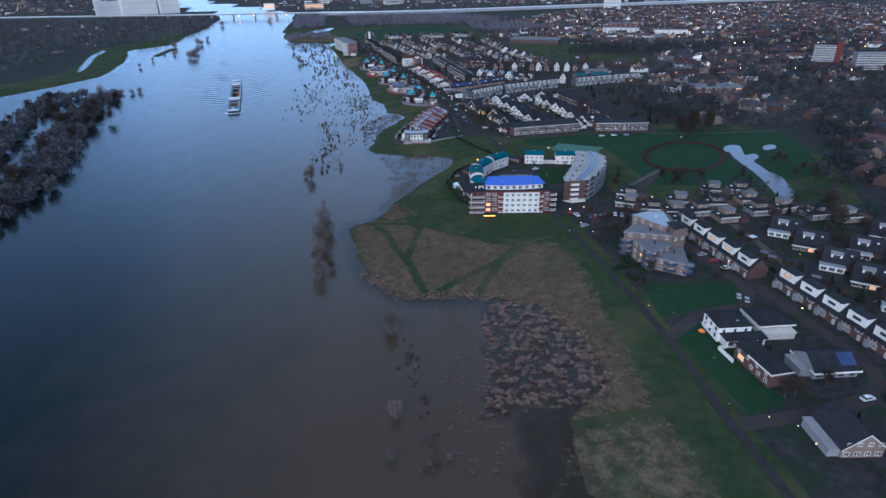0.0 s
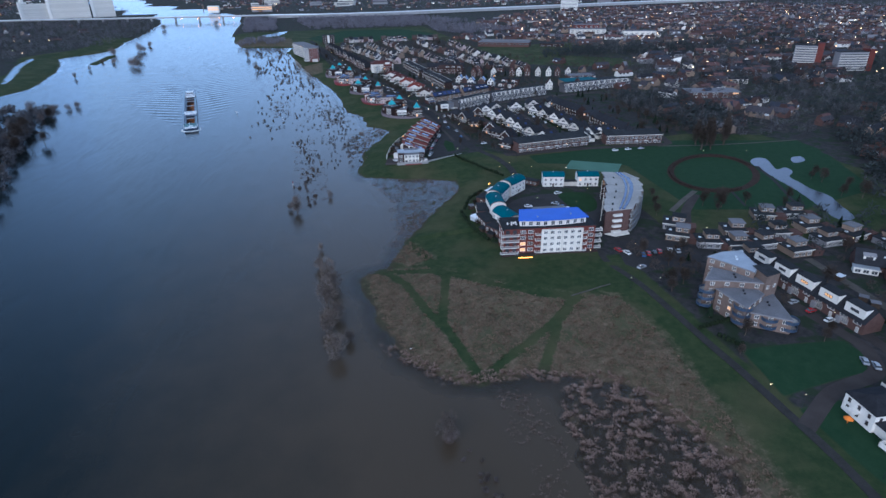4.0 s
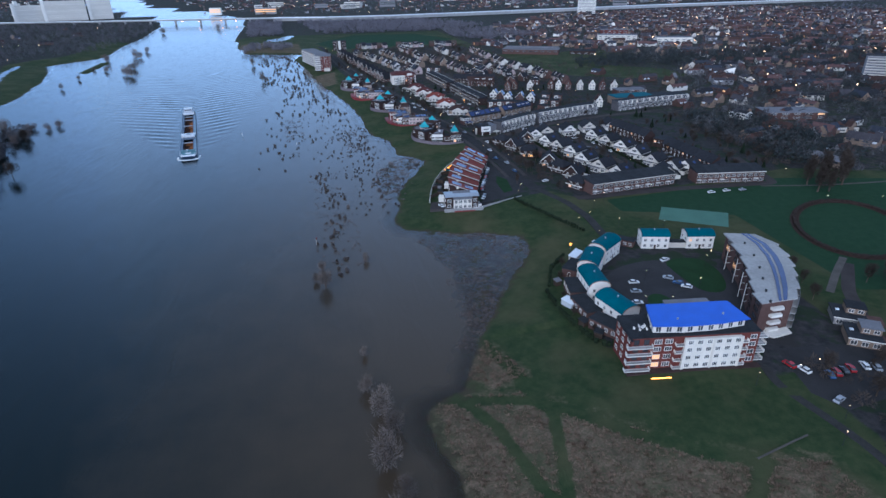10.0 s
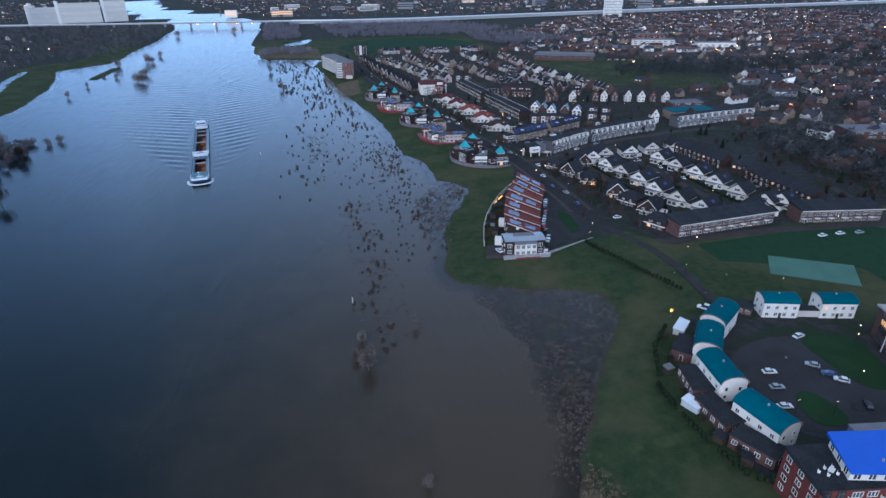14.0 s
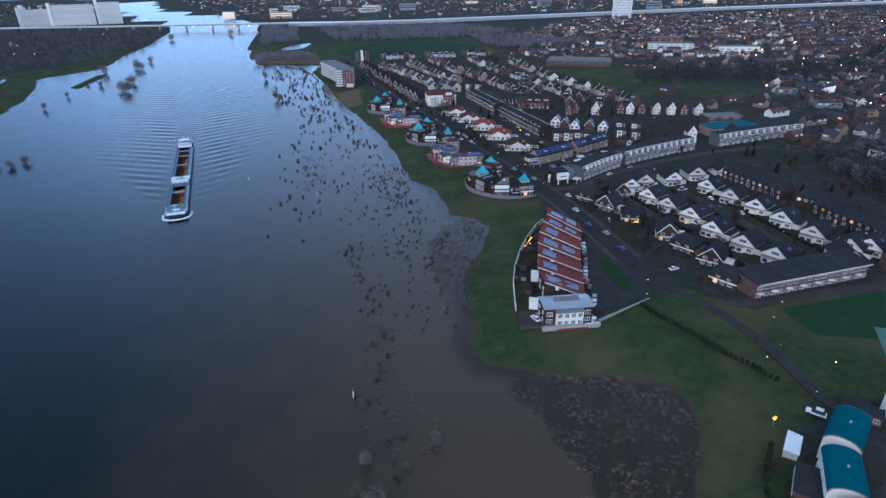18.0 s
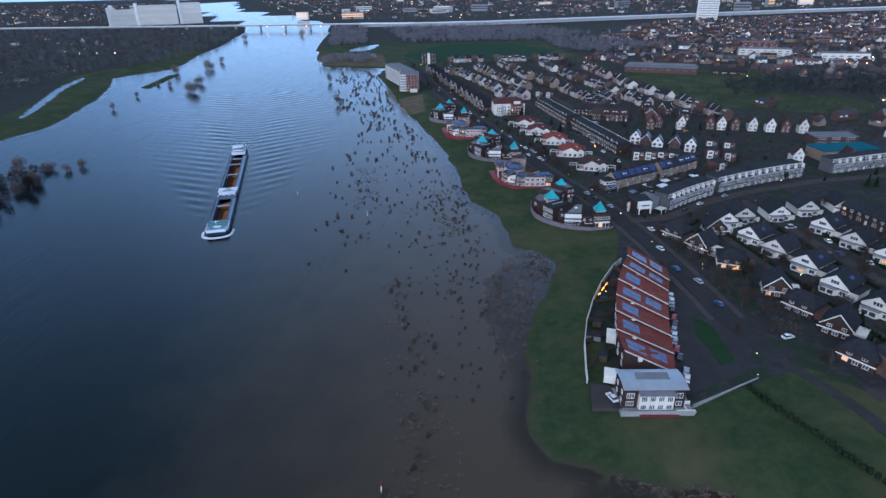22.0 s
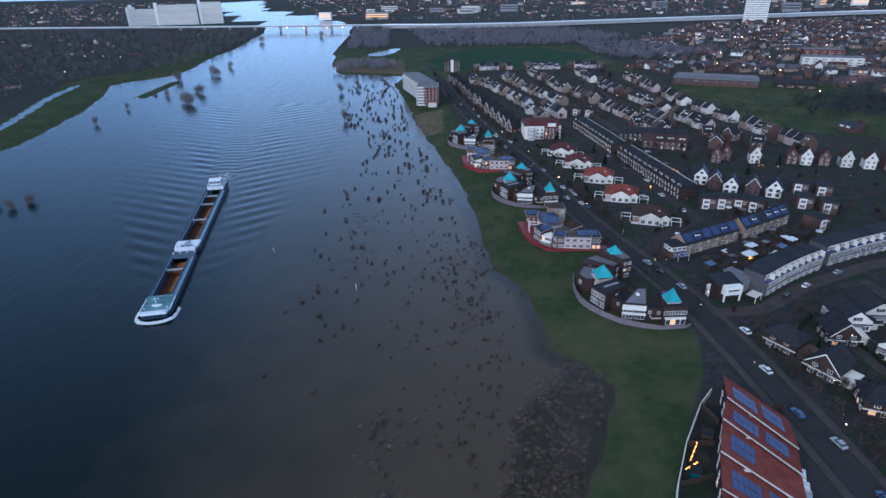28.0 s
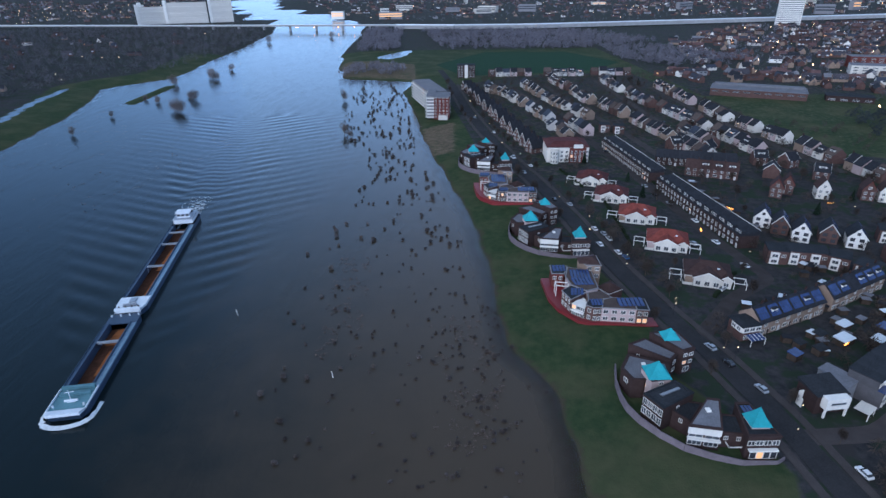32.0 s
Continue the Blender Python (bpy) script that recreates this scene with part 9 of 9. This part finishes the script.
gardens = np.concatenate([gardens, scatter([(40, 1110), (110, 870), (165, 870), (200, 800), (285, 770), (290, 1190), (80, 1195)], 420), scatter([(155, 650), (160, 800), (280, 770), (300, 660), (200, 625)], 110), scatter([(60, 1040), (110, 720), (118, 724), (72, 1040)], 110), scatter([(124, 440), (130, 560), (250, 560), (250, 445)], 120), scatter([(290, 925), (372, 914), (455, 836), (455, 770), (378, 782), (300, 830)], 60)])
wood("garden_trees", gardens, TWIG, "small bare garden trees and shrubs", (2.5, 6.5), 90, 0.016)
thick = np.concatenate([scatter([(345, 870), (379, 957), (541, 961), (640, 930), (560, 800), (470, 840), (455, 868)], 420), scatter([(640, 930), (895, 1102), (1000, 1000), (760, 800), (640, 760), (560, 800)], 520), scatter([(296, 436), (352, 440), (372, 520), (330, 600), (296, 560)], 260), scatter([(345, 330), (300, 285), (330, 270), (380, 330), (420, 400), (400, 415)], 130),
                        scatter([(345, 330), (430, 420), (640, 560), (760, 760), (900, 700), (900, 420), (600, 180), (320, 180)], 900), scatter([(430, 434), (460, 540), (440, 640), (620, 720), (700, 640), (560, 480)], 330), scatter([(200, 262), (235, 300), (300, 262), (300, 150), (215, 240)], 60), scatter([(760, 760), (1200, 820), (1900, 1300), (1900, 900), (900, 420)], 700)])
wood("belt_trees", thick, TWIG_DARK, "dark dense tree belts between the houses", (5, 11), 40)
# nearer trees stay dark, the rest carry haze in their colour
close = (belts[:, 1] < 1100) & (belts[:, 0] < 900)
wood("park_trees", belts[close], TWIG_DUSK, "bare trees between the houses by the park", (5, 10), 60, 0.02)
wood("town_trees", belts[~close], TWIG_HAZE, "bare trees between the houses of the town", (5, 10), 34)


# ---- houses and lights of the far town ----
def far_town(name, rings, label, seed):
    """Rows of small gabled houses, far off, in one object."""
    Q = np.random.RandomState(seed)
    V, Fc, M = [], [], []
    for ring, rows, turn in rings:
        ca, sa = math.cos(turn), math.sin(turn)
        for p in scatter(ring, rows):
            units = Q.randint(1, 5)
            t = turn + (math.pi / 2 if Q.rand() < 0.4 else 0) + Q.normal() * 0.06
            ux, uy = math.cos(t), math.sin(t)
            wall_slot, roof_slot = Q.choice([0, 1, 1, 1, 1, 2, 2, 7, 11], p=[0.08, 0.2, 0.2, 0.1, 0.1, 0.12, 0.1, 0.07, 0.03]), Q.choice([3, 4, 5, 5, 8, 12, 12, 13, 13, 13, 9], p=[0.1, 0.09, 0.11, 0.1, 0.1, 0.12, 0.1, 0.09, 0.09, 0.06, 0.04])
            L, D, e, r = units * 5.4, Q.uniform(6.5, 9), Q.uniform(3.0, 5.6), Q.uniform(6.6, 9)
            i = len(V)
            for a, b, z in ((-1, -1, 0), (1, -1, 0), (1, 1, 0), (-1, 1, 0), (-1, -1, e), (1, -1, e), (1, 1, e), (-1, 1, e), (-1, 0, r), (1, 0, r)):
                x, y = a * L / 2, b * D / 2
                V.append((p[0] + x * ux - y * uy, p[1] + x * uy + y * ux, 4 + z))
            Fc += [(i, i + 1, i + 5, i + 4), (i + 1, i + 2, i + 6, i + 9, i + 5), (i + 2, i + 3, i + 7, i + 6), (i + 3, i, i + 4, i + 8, i + 7), (i + 4, i + 5, i + 9, i + 8), (i + 6, i + 7, i + 8, i + 9)]
            M += [wall_slot] * 4 + [roof_slot] * 2
            for k in range(units):
                for b in (-1, 1):
                    x0 = -L / 2 + 5.4 * k + 1.0
                    j = len(V)
                    for x, z in ((x0, 2.9), (x0 + 3.2, 2.9), (x0 + 3.2, 4.3), (x0, 4.3)):
                        y = b * (D / 2 + 0.06)
                        V.append((p[0] + x * ux - y * uy, p[1] + x * uy + y * ux, 4 + z))
                    Fc.append((j, j + 1, j + 2, j + 3) if b < 0 else (j + 3, j + 2, j + 1, j))
                    M.append(6 if Q.rand() < 0.03 else Q.choice([10, 14, 14, 14]))
    me = bpy.data.meshes.new(name)
    me.from_pydata(V, [], Fc)
    # the red tiles are greyed: distance haze put into their colour
    for m in (CREAM, BRICK, TANBRICK, ROOFMIX, SLATE, surface("hazed_red_tiles_" + name, (0.11, 0.066, 0.064), 0.8, 0.4, 0.3, 4, 0.0), LIT, GREYR, ROOFMIX, FELT_PALE, DECKW, WHITE, TILE_DARK, TILE_BROWN, GLASS):
        me.materials.append(m)
    me.polygons.foreach_set("material_index", M)
    tagged(new(name, me), label, "houses", kind="stuff")


far_town("town_rows", [([(300, 760), (345, 840), (430, 780), (460, 640), (400, 590), (330, 600)], 20, 0.2), ([(345, 330), (420, 420), (640, 560), (760, 500), (900, 300), (600, 150), (290, 150)], 330, 0.5), ([(430, 640), (470, 860), (620, 860), (760, 760), (560, 560)], 170, -0.3), ([(300, 440), (300, 480), (340, 560), (440, 640), (460, 540), (430, 434), (380, 408)], 40, 0.3)], "brick house rows across the park", 3)
far_town("town_east", [([(460, 990), (380, 1280), (430, 1560), (760, 1900), (1500, 1950), (1900, 1300), (1200, 800), (800, 780)], 1700, -0.35), ([(300, 1120), (290, 1190), (420, 1250), (450, 1120)], 40, 0.1)], "dense red-roofed town rows in the distance", 4)
far_town("town_north", [([(-150, 2250), (2600, 2250), (3400, 4600), (-900, 4600), (-350, 2600)], 1500, 0.3), ([(-3200, 2300), (-1300, 2150), (-700, 2750), (-1300, 4300), (-3600, 4300)], 600, -0.2), ([(-1250, 1050), (-520, 1000), (-430, 1350), (-480, 1900), (-1300, 1900)], 80, 0.4)], "far town rows on the horizon", 5)
for k in range(26):
    x, y = tree_rng.uniform(-300, 2400), tree_rng.uniform(2200, 3800)
    w, d, h = tree_rng.uniform(25, 70), tree_rng.uniform(14, 30), tree_rng.uniform(9, 30)
    th = thing("office_block", "pale office block on the far skyline", "building", pose(x, y, 4, 0, 0, tree_rng.uniform(-30, 30)), "far office blocks")
    part("wall", Geo().box(-w / 2, w / 2, -d / 2, d / 2, -1, h), (CREAM, GREYR, WHITE)[k % 3], th)
    part("window_band", Geo().box(-w / 2 + 1, w / 2 - 1, -d / 2 - 0.1, -d / 2, h * 0.35, h * 0.5).box(-w / 2 + 1, w / 2 - 1, -d / 2 - 0.1, -d / 2, h * 0.65, h * 0.8), GLASS if k % 4 else LIT, th)

FARLAMP = glow("far_lamp_glow", (1.0, 0.6, 0.3), 9)


def far_lights(name, spots, seed, size, label):
    Q, g = random.Random(seed), Geo()
    for x, y in spots:
        s, z = size * Q.uniform(0.6, 1.3), 4 + Q.uniform(4, 8)
        for a, b in (((-s, 0), (s, 0)), ((0, -s), (0, s))):
            g.face([(x + a[0], y + a[1], z - s), (x + b[0], y + b[1], z - s), (x + b[0], y + b[1], z + s), (x + a[0], y + a[1], z + s)])
    solid(name, g, FARLAMP, label, "lights", kind="stuff")


far_lights("far_street_lights", np.concatenate([scatter([(430, 640), (400, 1280), (760, 1900), (1900, 1300), (900, 500)], 190), scatter([(-150, 2150), (2600, 2250), (3000, 4000), (-600, 4000)], 260), scatter([(-2600, 2200), (-1300, 2100), (-700, 2700), (-1500, 3800)], 110), scatter([(-1200, 1050), (-430, 1100), (-450, 1900)], 18)]), 6, 0.42, "distant warm street lights of the town")


way_lights = [(p[0] + (q[0] - p[0]) * f, p[1] + (q[1] - p[1]) * f - 10) for p, q in zip(way, way[1:]) for f in np.arange(0, 1, 45 / math.dist(p, q))]
far_lights("motorway_lights", way_lights, 8, 0.5, "warm lamps along the motorway")


# ---- street lamps ----
pole_mesh = Geo().tube((0, 0, -0.4), (0, 0, 5.2), 0.07, 0.05, 6).mesh("pole", FELT)
head_mesh = Geo().tube((0, 0, 5.2), (0, 0, 5.35), 0.12, 0.3, 8).tube((0, 0, 5.55), (0, 0, 5.7), 0.32, 0.1, 8).mesh("cap", FELT)
bulb_mesh = Geo().tube((0, 0, 5.35), (0, 0, 5.55), 0.17, 0.17, 8).mesh("bulb", LAMP)


def street_lamp(x, y):
    th = thing("street_lamp", "slim grey street lamp with a glowing head", "street lamp", pose(x, y, height(x, y)), "street lamps")
    part("pole", pole_mesh, None, th)
    part("cap", head_mesh, None, th)
    part("bulb", bulb_mesh, None, th)


for x, y in ((131, 164), (137, 157), (137, 130), (129, 109), (136, 101), (141, 96), (141, 89), (133, 259), (141, 260), (153, 333), (158, 337), (138, 316), (119, 306), (109, 309), (157, 372), (120, 327), (108, 442), (127, 392), (119, 388), (121, 370), (137, 380), (102, 432), (137, 407), (147, 415), (122, 504), (129, 518), (132, 240), (123, 232), (134, 229), (183, 267), (118, 259)):
    street_lamp(x, y)
for k, (x, y) in enumerate(AVENUE[1:13]):
    street_lamp(x + 5.0, y), street_lamp(x - 4.8, y + 28)
for x, y in ((150, 540), (156, 490), (190, 520), (194, 470), (186, 570), (220, 600), (140, 780), (144, 720), (150, 670), (205, 620), (262, 700), (230, 720), (180, 190), (184, 150), (190, 215), (214, 190), (214, 150), (240, 240), (275, 425), (230, 421), (180, 421), (262, 380), (290, 372), (205, 880), (206, 960), (165, 910), (122, 980), (256, 900)):
    street_lamp(x, y)


# ---- cars ----
def car_meshes(paint, van=False):
    L, W = (4.3, 1.75) if not van else (5.2, 1.95)
    a, b = L / 2, W / 2
    g = Geo()
    prof = [(-a, 0.35), (a, 0.35), (a, 0.75), (a * 0.55, 0.92), (-a * 0.9, 0.98), (-a, 0.8)]
    n_p = len(prof)
    for s in (-1, 1):
        ringp = [(x, s * b, z) for x, z in prof]
        g.face(ringp if s < 0 else ringp[::-1])
    for k in range(n_p):
        (x0, z0), (x1, z1) = prof[k], prof[(k + 1) % n_p]
        g.face([(x0, -b, z0), (x0, b, z0), (x1, b, z1), (x1, -b, z1)][::-1])
    h = 1.45 if not van else 2.1
    c = Geo().prism([(-a * 0.88, -b * 0.95), (a * 0.5, -b * 0.95), (a * 0.5, b * 0.95), (-a * 0.88, b * 0.95)], 0.92, 0.93)
    lo = [(-a * 0.86, -b * 0.94, 0.93), (a * 0.5, -b * 0.94, 0.93), (a * 0.5, b * 0.94, 0.93), (-a * 0.86, b * 0.94, 0.93)]
    hi = [(-a * 0.62, -b * 0.8, h), (a * 0.12, -b * 0.8, h), (a * 0.12, b * 0.8, h), (-a * 0.62, b * 0.8, h)]
    for k in range(4):
        c.face([lo[k], lo[(k + 1) % 4], hi[(k + 1) % 4], hi[k]])
    roof = Geo().prism([(x, y) for x, y, z in hi], h, h + 0.05)
    wheel = Geo().tube((0, -0.1, 0), (0, 0.1, 0), 0.32, 0.32, 10).tube((0, -0.11, 0), (0, 0.11, 0), 0.18, 0.18, 8, 1)
    return g.mesh("body", paint), c.mesh("glasshouse", GLASS), roof.mesh("roof", paint), wheel.mesh("wheel", [RUBBER, METAL]), a, b


def paint(name, c):
    return surface(name, c, 0.25, 0.5, 0.05, 3, 0.0, spread=0.05)


CARS = [(car_meshes(paint("car_" + nm, c), vn), lb) for nm, c, vn, lb in (("white", (0.7, 0.7, 0.7), False, "white car parked by the kerb"), ("black", (0.02, 0.02, 0.022), False, "black car parked by the kerb"), ("silver", (0.32, 0.34, 0.37), False, "silver car parked by the kerb"), ("red", (0.3, 0.02, 0.025), False, "red car parked by the kerb"), ("blue", (0.04, 0.09, 0.2), False, "blue car parked by the kerb"), ("van", (0.72, 0.72, 0.72), True, "white van parked by the kerb"))]


def car(x, y, turn, k, lights=False):
    (body, glass, roof, wheel, a, b), label = CARS[k]
    th = thing("van" if k == 5 else "car", label, "car", pose(x, y, 4.12 if x > 70 or y < 440 else height(x, y) + 0.08, 0, 0, turn), "parked cars")
    part("body", body, None, th), part("glasshouse", glass, None, th), part("roof", roof, None, th)
    for sx in (-0.62, 0.62):
        for sy in (-1, 1):
            part("wheel", wheel, None, th, at=pose(sx * a, sy * b * 0.92, 0.32))
    return th


for x, y, turn, k in ((100, 484, 60, 0), (97.5, 478, 60, 1), (95.5, 472.5, 60, 3), (92, 465, 60, 2), (89, 458, 60, 2), (86.5, 449, 60, 1), (85, 441.5, 60, 2), (83.5, 438, 60, 0), (57, 432, 105, 0), (116, 530, 100, 0), (114, 510, 100, 4), (118, 498, 100, 2), (117, 480, 95, 4)):
    car(x, y, turn, k)
for x, y, turn, k in ((139, 342, 15, 0), (131, 327, 140, 2), (132.5, 322, 140, 4), (134, 318.5, 140, 0), (115, 327, -10, 0), (112, 320, -10, 2), (108, 312, -10, 0), (132, 307, 60, 1), (135.5, 265, 100, 3), (138, 261.5, 100, 0), (144, 257.5, 70, 4), (147, 258, 70, 3), (150, 258, 70, 1)):
    car(x, y, turn, k)
for x, y, turn, k in ((153, 258.5, 70, 3), (158.5, 258.5, 70, 0), (161.5, 257, 70, 2), (137, 247, 20, 2), (118.5, 366, 130, 5), (214, 412, 5, 0), (224, 412, 5, 0), (234, 411, 5, 2), (129, 456, 10, 0), (190, 545, 10, 5), (197, 528, 80, 0), (193, 515, 80, 4), (199, 505, 80, 0)):
    car(x, y, turn, k)
for x, y, turn, k in ((178, 206, 10, 2), (179.5, 199, 10, 3), (181, 192, 10, 0), (174, 107, 5, 0), (172, 169, 60, 2), (173.5, 166, 60, 2), (84, 889, 105, 0), (67, 834, 105, 5), (76, 814, 105, 0), (80, 750, 100, 1), (87, 742, 100, 2), (92, 708, 100, 0), (95, 702, 100, 2)):
    car(x, y, turn, k)
for x, y, turn, k in ((96, 696, 100, 0), (96, 681, 100, 0), (98, 676, 100, 4), (106, 607, 108, 2), (108, 598, 108, 1), (147, 666, 100, 0), (134, 689, 100, 2), (142, 741, 100, 2), (146, 716, 100, 0), (139, 755, 100, 1), (138, 770, 100, 2), (145, 690, 100, 0), (128, 646, 40, 0)):
    car(x, y, turn, k)
for x, y, turn, k in ((162, 582, 32, 0), (182, 592, 25, 2), (150, 575, 35, 1), (168, 477, 90, 2), (60, 905, 105, 0), (48, 960, 100, 2), (135, 845, 100, 1), (119, 930, 100, 0), (128, 915, 100, 2), (208, 930, 90, 1)):
    car(x, y, turn, k)

for x, y, turn, k in ((99, 481.5, 60, 2), (94, 468.5, 60, 1), (90.5, 461.5, 60, 0), (87.5, 453.5, 60, 3), (101.5, 488, 60, 0), (121, 552, 100, 0), (112, 585, 105, 2), (90, 690, 100, 0), (70, 800, 102, 2)):
    car(x, y, turn, k)

# ---- small things ----
buoy = thing("channel_buoy", "red and white channel spar buoy in the river", "buoy", pose(-12.6, 408, -0.2, 4, 3, 0))
part("spar", Geo().tube((0, 0, -1), (0, 0, 3.2), 0.16, 0.14, 8), WHITE, buoy)
part("top_mark", Geo().tube((0, 0, 3.2), (0, 0, 4.2), 0.3, 0.3, 8), RED, buoy)
for x, y in ((-66, 640), (-22, 600)):
    b2 = thing("spar_buoy", "thin white spar buoy in the river", "buoy", pose(x, y, -0.2, 3, -4, 0), "spar buoys")
    part("spar", Geo().tube((0, 0, -1), (0, 0, 3.0), 0.13, 0.1, 8), WHITE, b2)
solid("floating_marker", Geo().tube((0, 0, -0.2), (0, 0, 0.5), 0.5, 0.3, 8), WHITE, "small white float drifting by the field", "buoy", pose(29, 219, 0))
lantern = thing("glowing_star", "glowing orange star on a garden pole", "light", pose(104.5, 366, height(104.5, 366)))
part("pole", Geo().tube((0, 0, -0.3), (0, 0, 2.4), 0.05, 0.05, 6), METAL, lantern)
g = Geo()
for k in range(5):
    a0, a1, a2 = (math.pi * (0.5 + (2 * k + d) / 5) for d in (-0.5, 0, 0.5))
    g.face([(0, -0.1, 2.9), (0.35 * math.cos(a0), 0, 2.9 + 0.35 * math.sin(a0)), (0.95 * math.cos(a1), 0, 2.9 + 0.95 * math.sin(a1)), (0.35 * math.cos(a2), 0, 2.9 + 0.35 * math.sin(a2))])
part("star", g, WARM, lantern)
for x, y, L, turn in ((163, 700, 5, 40), (143, 702, 3, 80), (142, 530, 3, -30), (138, 505, 3, 20), (170, 730, 4, -60), (175, 560, 3, 10), (228, 735, 4, 0), (126, 651, 3, 30), (117, 684, 2.5, -20), (152, 606, 3, 30)):
    g = Geo()
    for i in range(7):
        x0, z0 = -L / 2 + L * i / 6, 1.3 + 0.5 * (i % 2)
        g.tube((x0, 0, z0), (x0, 0, z0 + 0.22), 0.13, 0.13, 5)
        if i:
            g.tube((x0, 0, z0 + 0.2), (x0 - L / 6, 0, 1.5 + 0.5 * ((i - 1) % 2)), 0.02, 0.02, 3)
    solid("string_lights", g, WARM, "warm garden string lights", "lights", pose(x, y, 4, 0, 0, turn), "string lights")
for (p, q) in (((132, 200), (172, 205)), ((100.2, 432.6), (103.8, 421.1)), ((103.8, 421.1), (108.4, 409.3)), ((108.4, 409.3), (112.5, 397.0)), ((112.5, 397.0), (116.0, 388.1)), ((116.0, 388.1), (119.2, 381.1)), ((77.5, 330), (76.8, 318)), ((76.8, 316), (78.2, 304)), ((78.6, 302), (81, 292)), ((82, 291), (91, 287)), ((80, 333), (86, 346)), ((87, 348), (98, 359)), ((136, 195), (140, 186)), ((125, 540), (150, 560)), ((155, 545), (160, 450)), ((183, 545), (187, 455)), ((200, 545), (204, 455)), ((122, 640), (140, 660)), ((105, 690), (108, 760)), ((101, 770), (94, 806)), ((152, 690), (140, 855)), ((196, 240), (200, 182)), ((208, 176), (212, 112))):
    g, L = Geo(), math.dist(p, q)
    n_h = int(L / 1.6)
    for i in range(n_h):
        s = (i + 0.5) / n_h
        x, y = p[0] + (q[0] - p[0]) * s, p[1] + (q[1] - p[1]) * s
        w, h = tree_rng.uniform(0.5, 0.9), tree_rng.uniform(1.0, 1.8)
        g.prism([(x + math.cos(a) * w * tree_rng.uniform(0.8, 1.2), y + math.sin(a) * w * tree_rng.uniform(0.8, 1.2)) for a in np.linspace(0, 2 * math.pi, 7, endpoint=False)], 3.8, 0, 0, [4 + h * tree_rng.uniform(0.8, 1.1) for _ in range(7)])
    solid("hedge", g, HEDGE, "dark clipped garden hedge", "hedge", group="hedges")
g = Geo()
for i, (x, y) in enumerate(OVAL):
    if i < 30 or i > 40:
        (u, v) = OVAL[(i + 1) % 48]
        for f in (0.0, 0.25, 0.5, 0.75):
            cx, cy, w = x + (u - x) * f, y + (v - y) * f, tree_rng.uniform(0.8, 1.15)
            g.prism([(cx + math.cos(a) * w * tree_rng.uniform(0.8, 1.2), cy + math.sin(a) * w * tree_rng.uniform(0.8, 1.2)) for a in np.linspace(0, 2 * math.pi, 7, endpoint=False)], 3.8, 0, 0, [4 + tree_rng.uniform(1.1, 1.6) for _ in range(7)])
solid("ring_hedge", g, surface("brown_beech_hedge", (0.036, 0.027, 0.023), 0.95, 0.8, 0.4, 9, 0.1), "brown beech hedge round the oval park lawn", "hedge")

shed_wall, shed_roofs = Geo().box(-1.5, 1.5, -1.2, 1.2, -0.3, 2.1).mesh("wall", WOOD), [Geo().box(-1.7, 1.7, -1.4, 1.4, 2.1, 2.25).mesh("roof", m) for m in (FELT_PALE, FELT, TILE_DARK, DECKW)]
for x0, x1, y0, y1, n_g in ((160, 178, 640, 690, 10), (125, 150, 600, 640, 8), (150, 172, 600, 640, 10), (176, 200, 612, 640, 8), (180, 188, 460, 540, 10), (160, 172, 700, 780, 12), (205, 220, 120, 235, 10), (222, 232, 470, 550, 8)):
    for k in range(n_g):
        th = thing("garden_shed", "small timber garden shed behind the houses", "shed", pose(tree_rng.uniform(x0, x1), tree_rng.uniform(y0, y1), 4.0, 0, 0, tree_rng.uniform(-60, 60)), "town garden sheds")
        part("wall", shed_wall, None, th)
        part("roof", tree_rng.choice(shed_roofs), None, th)
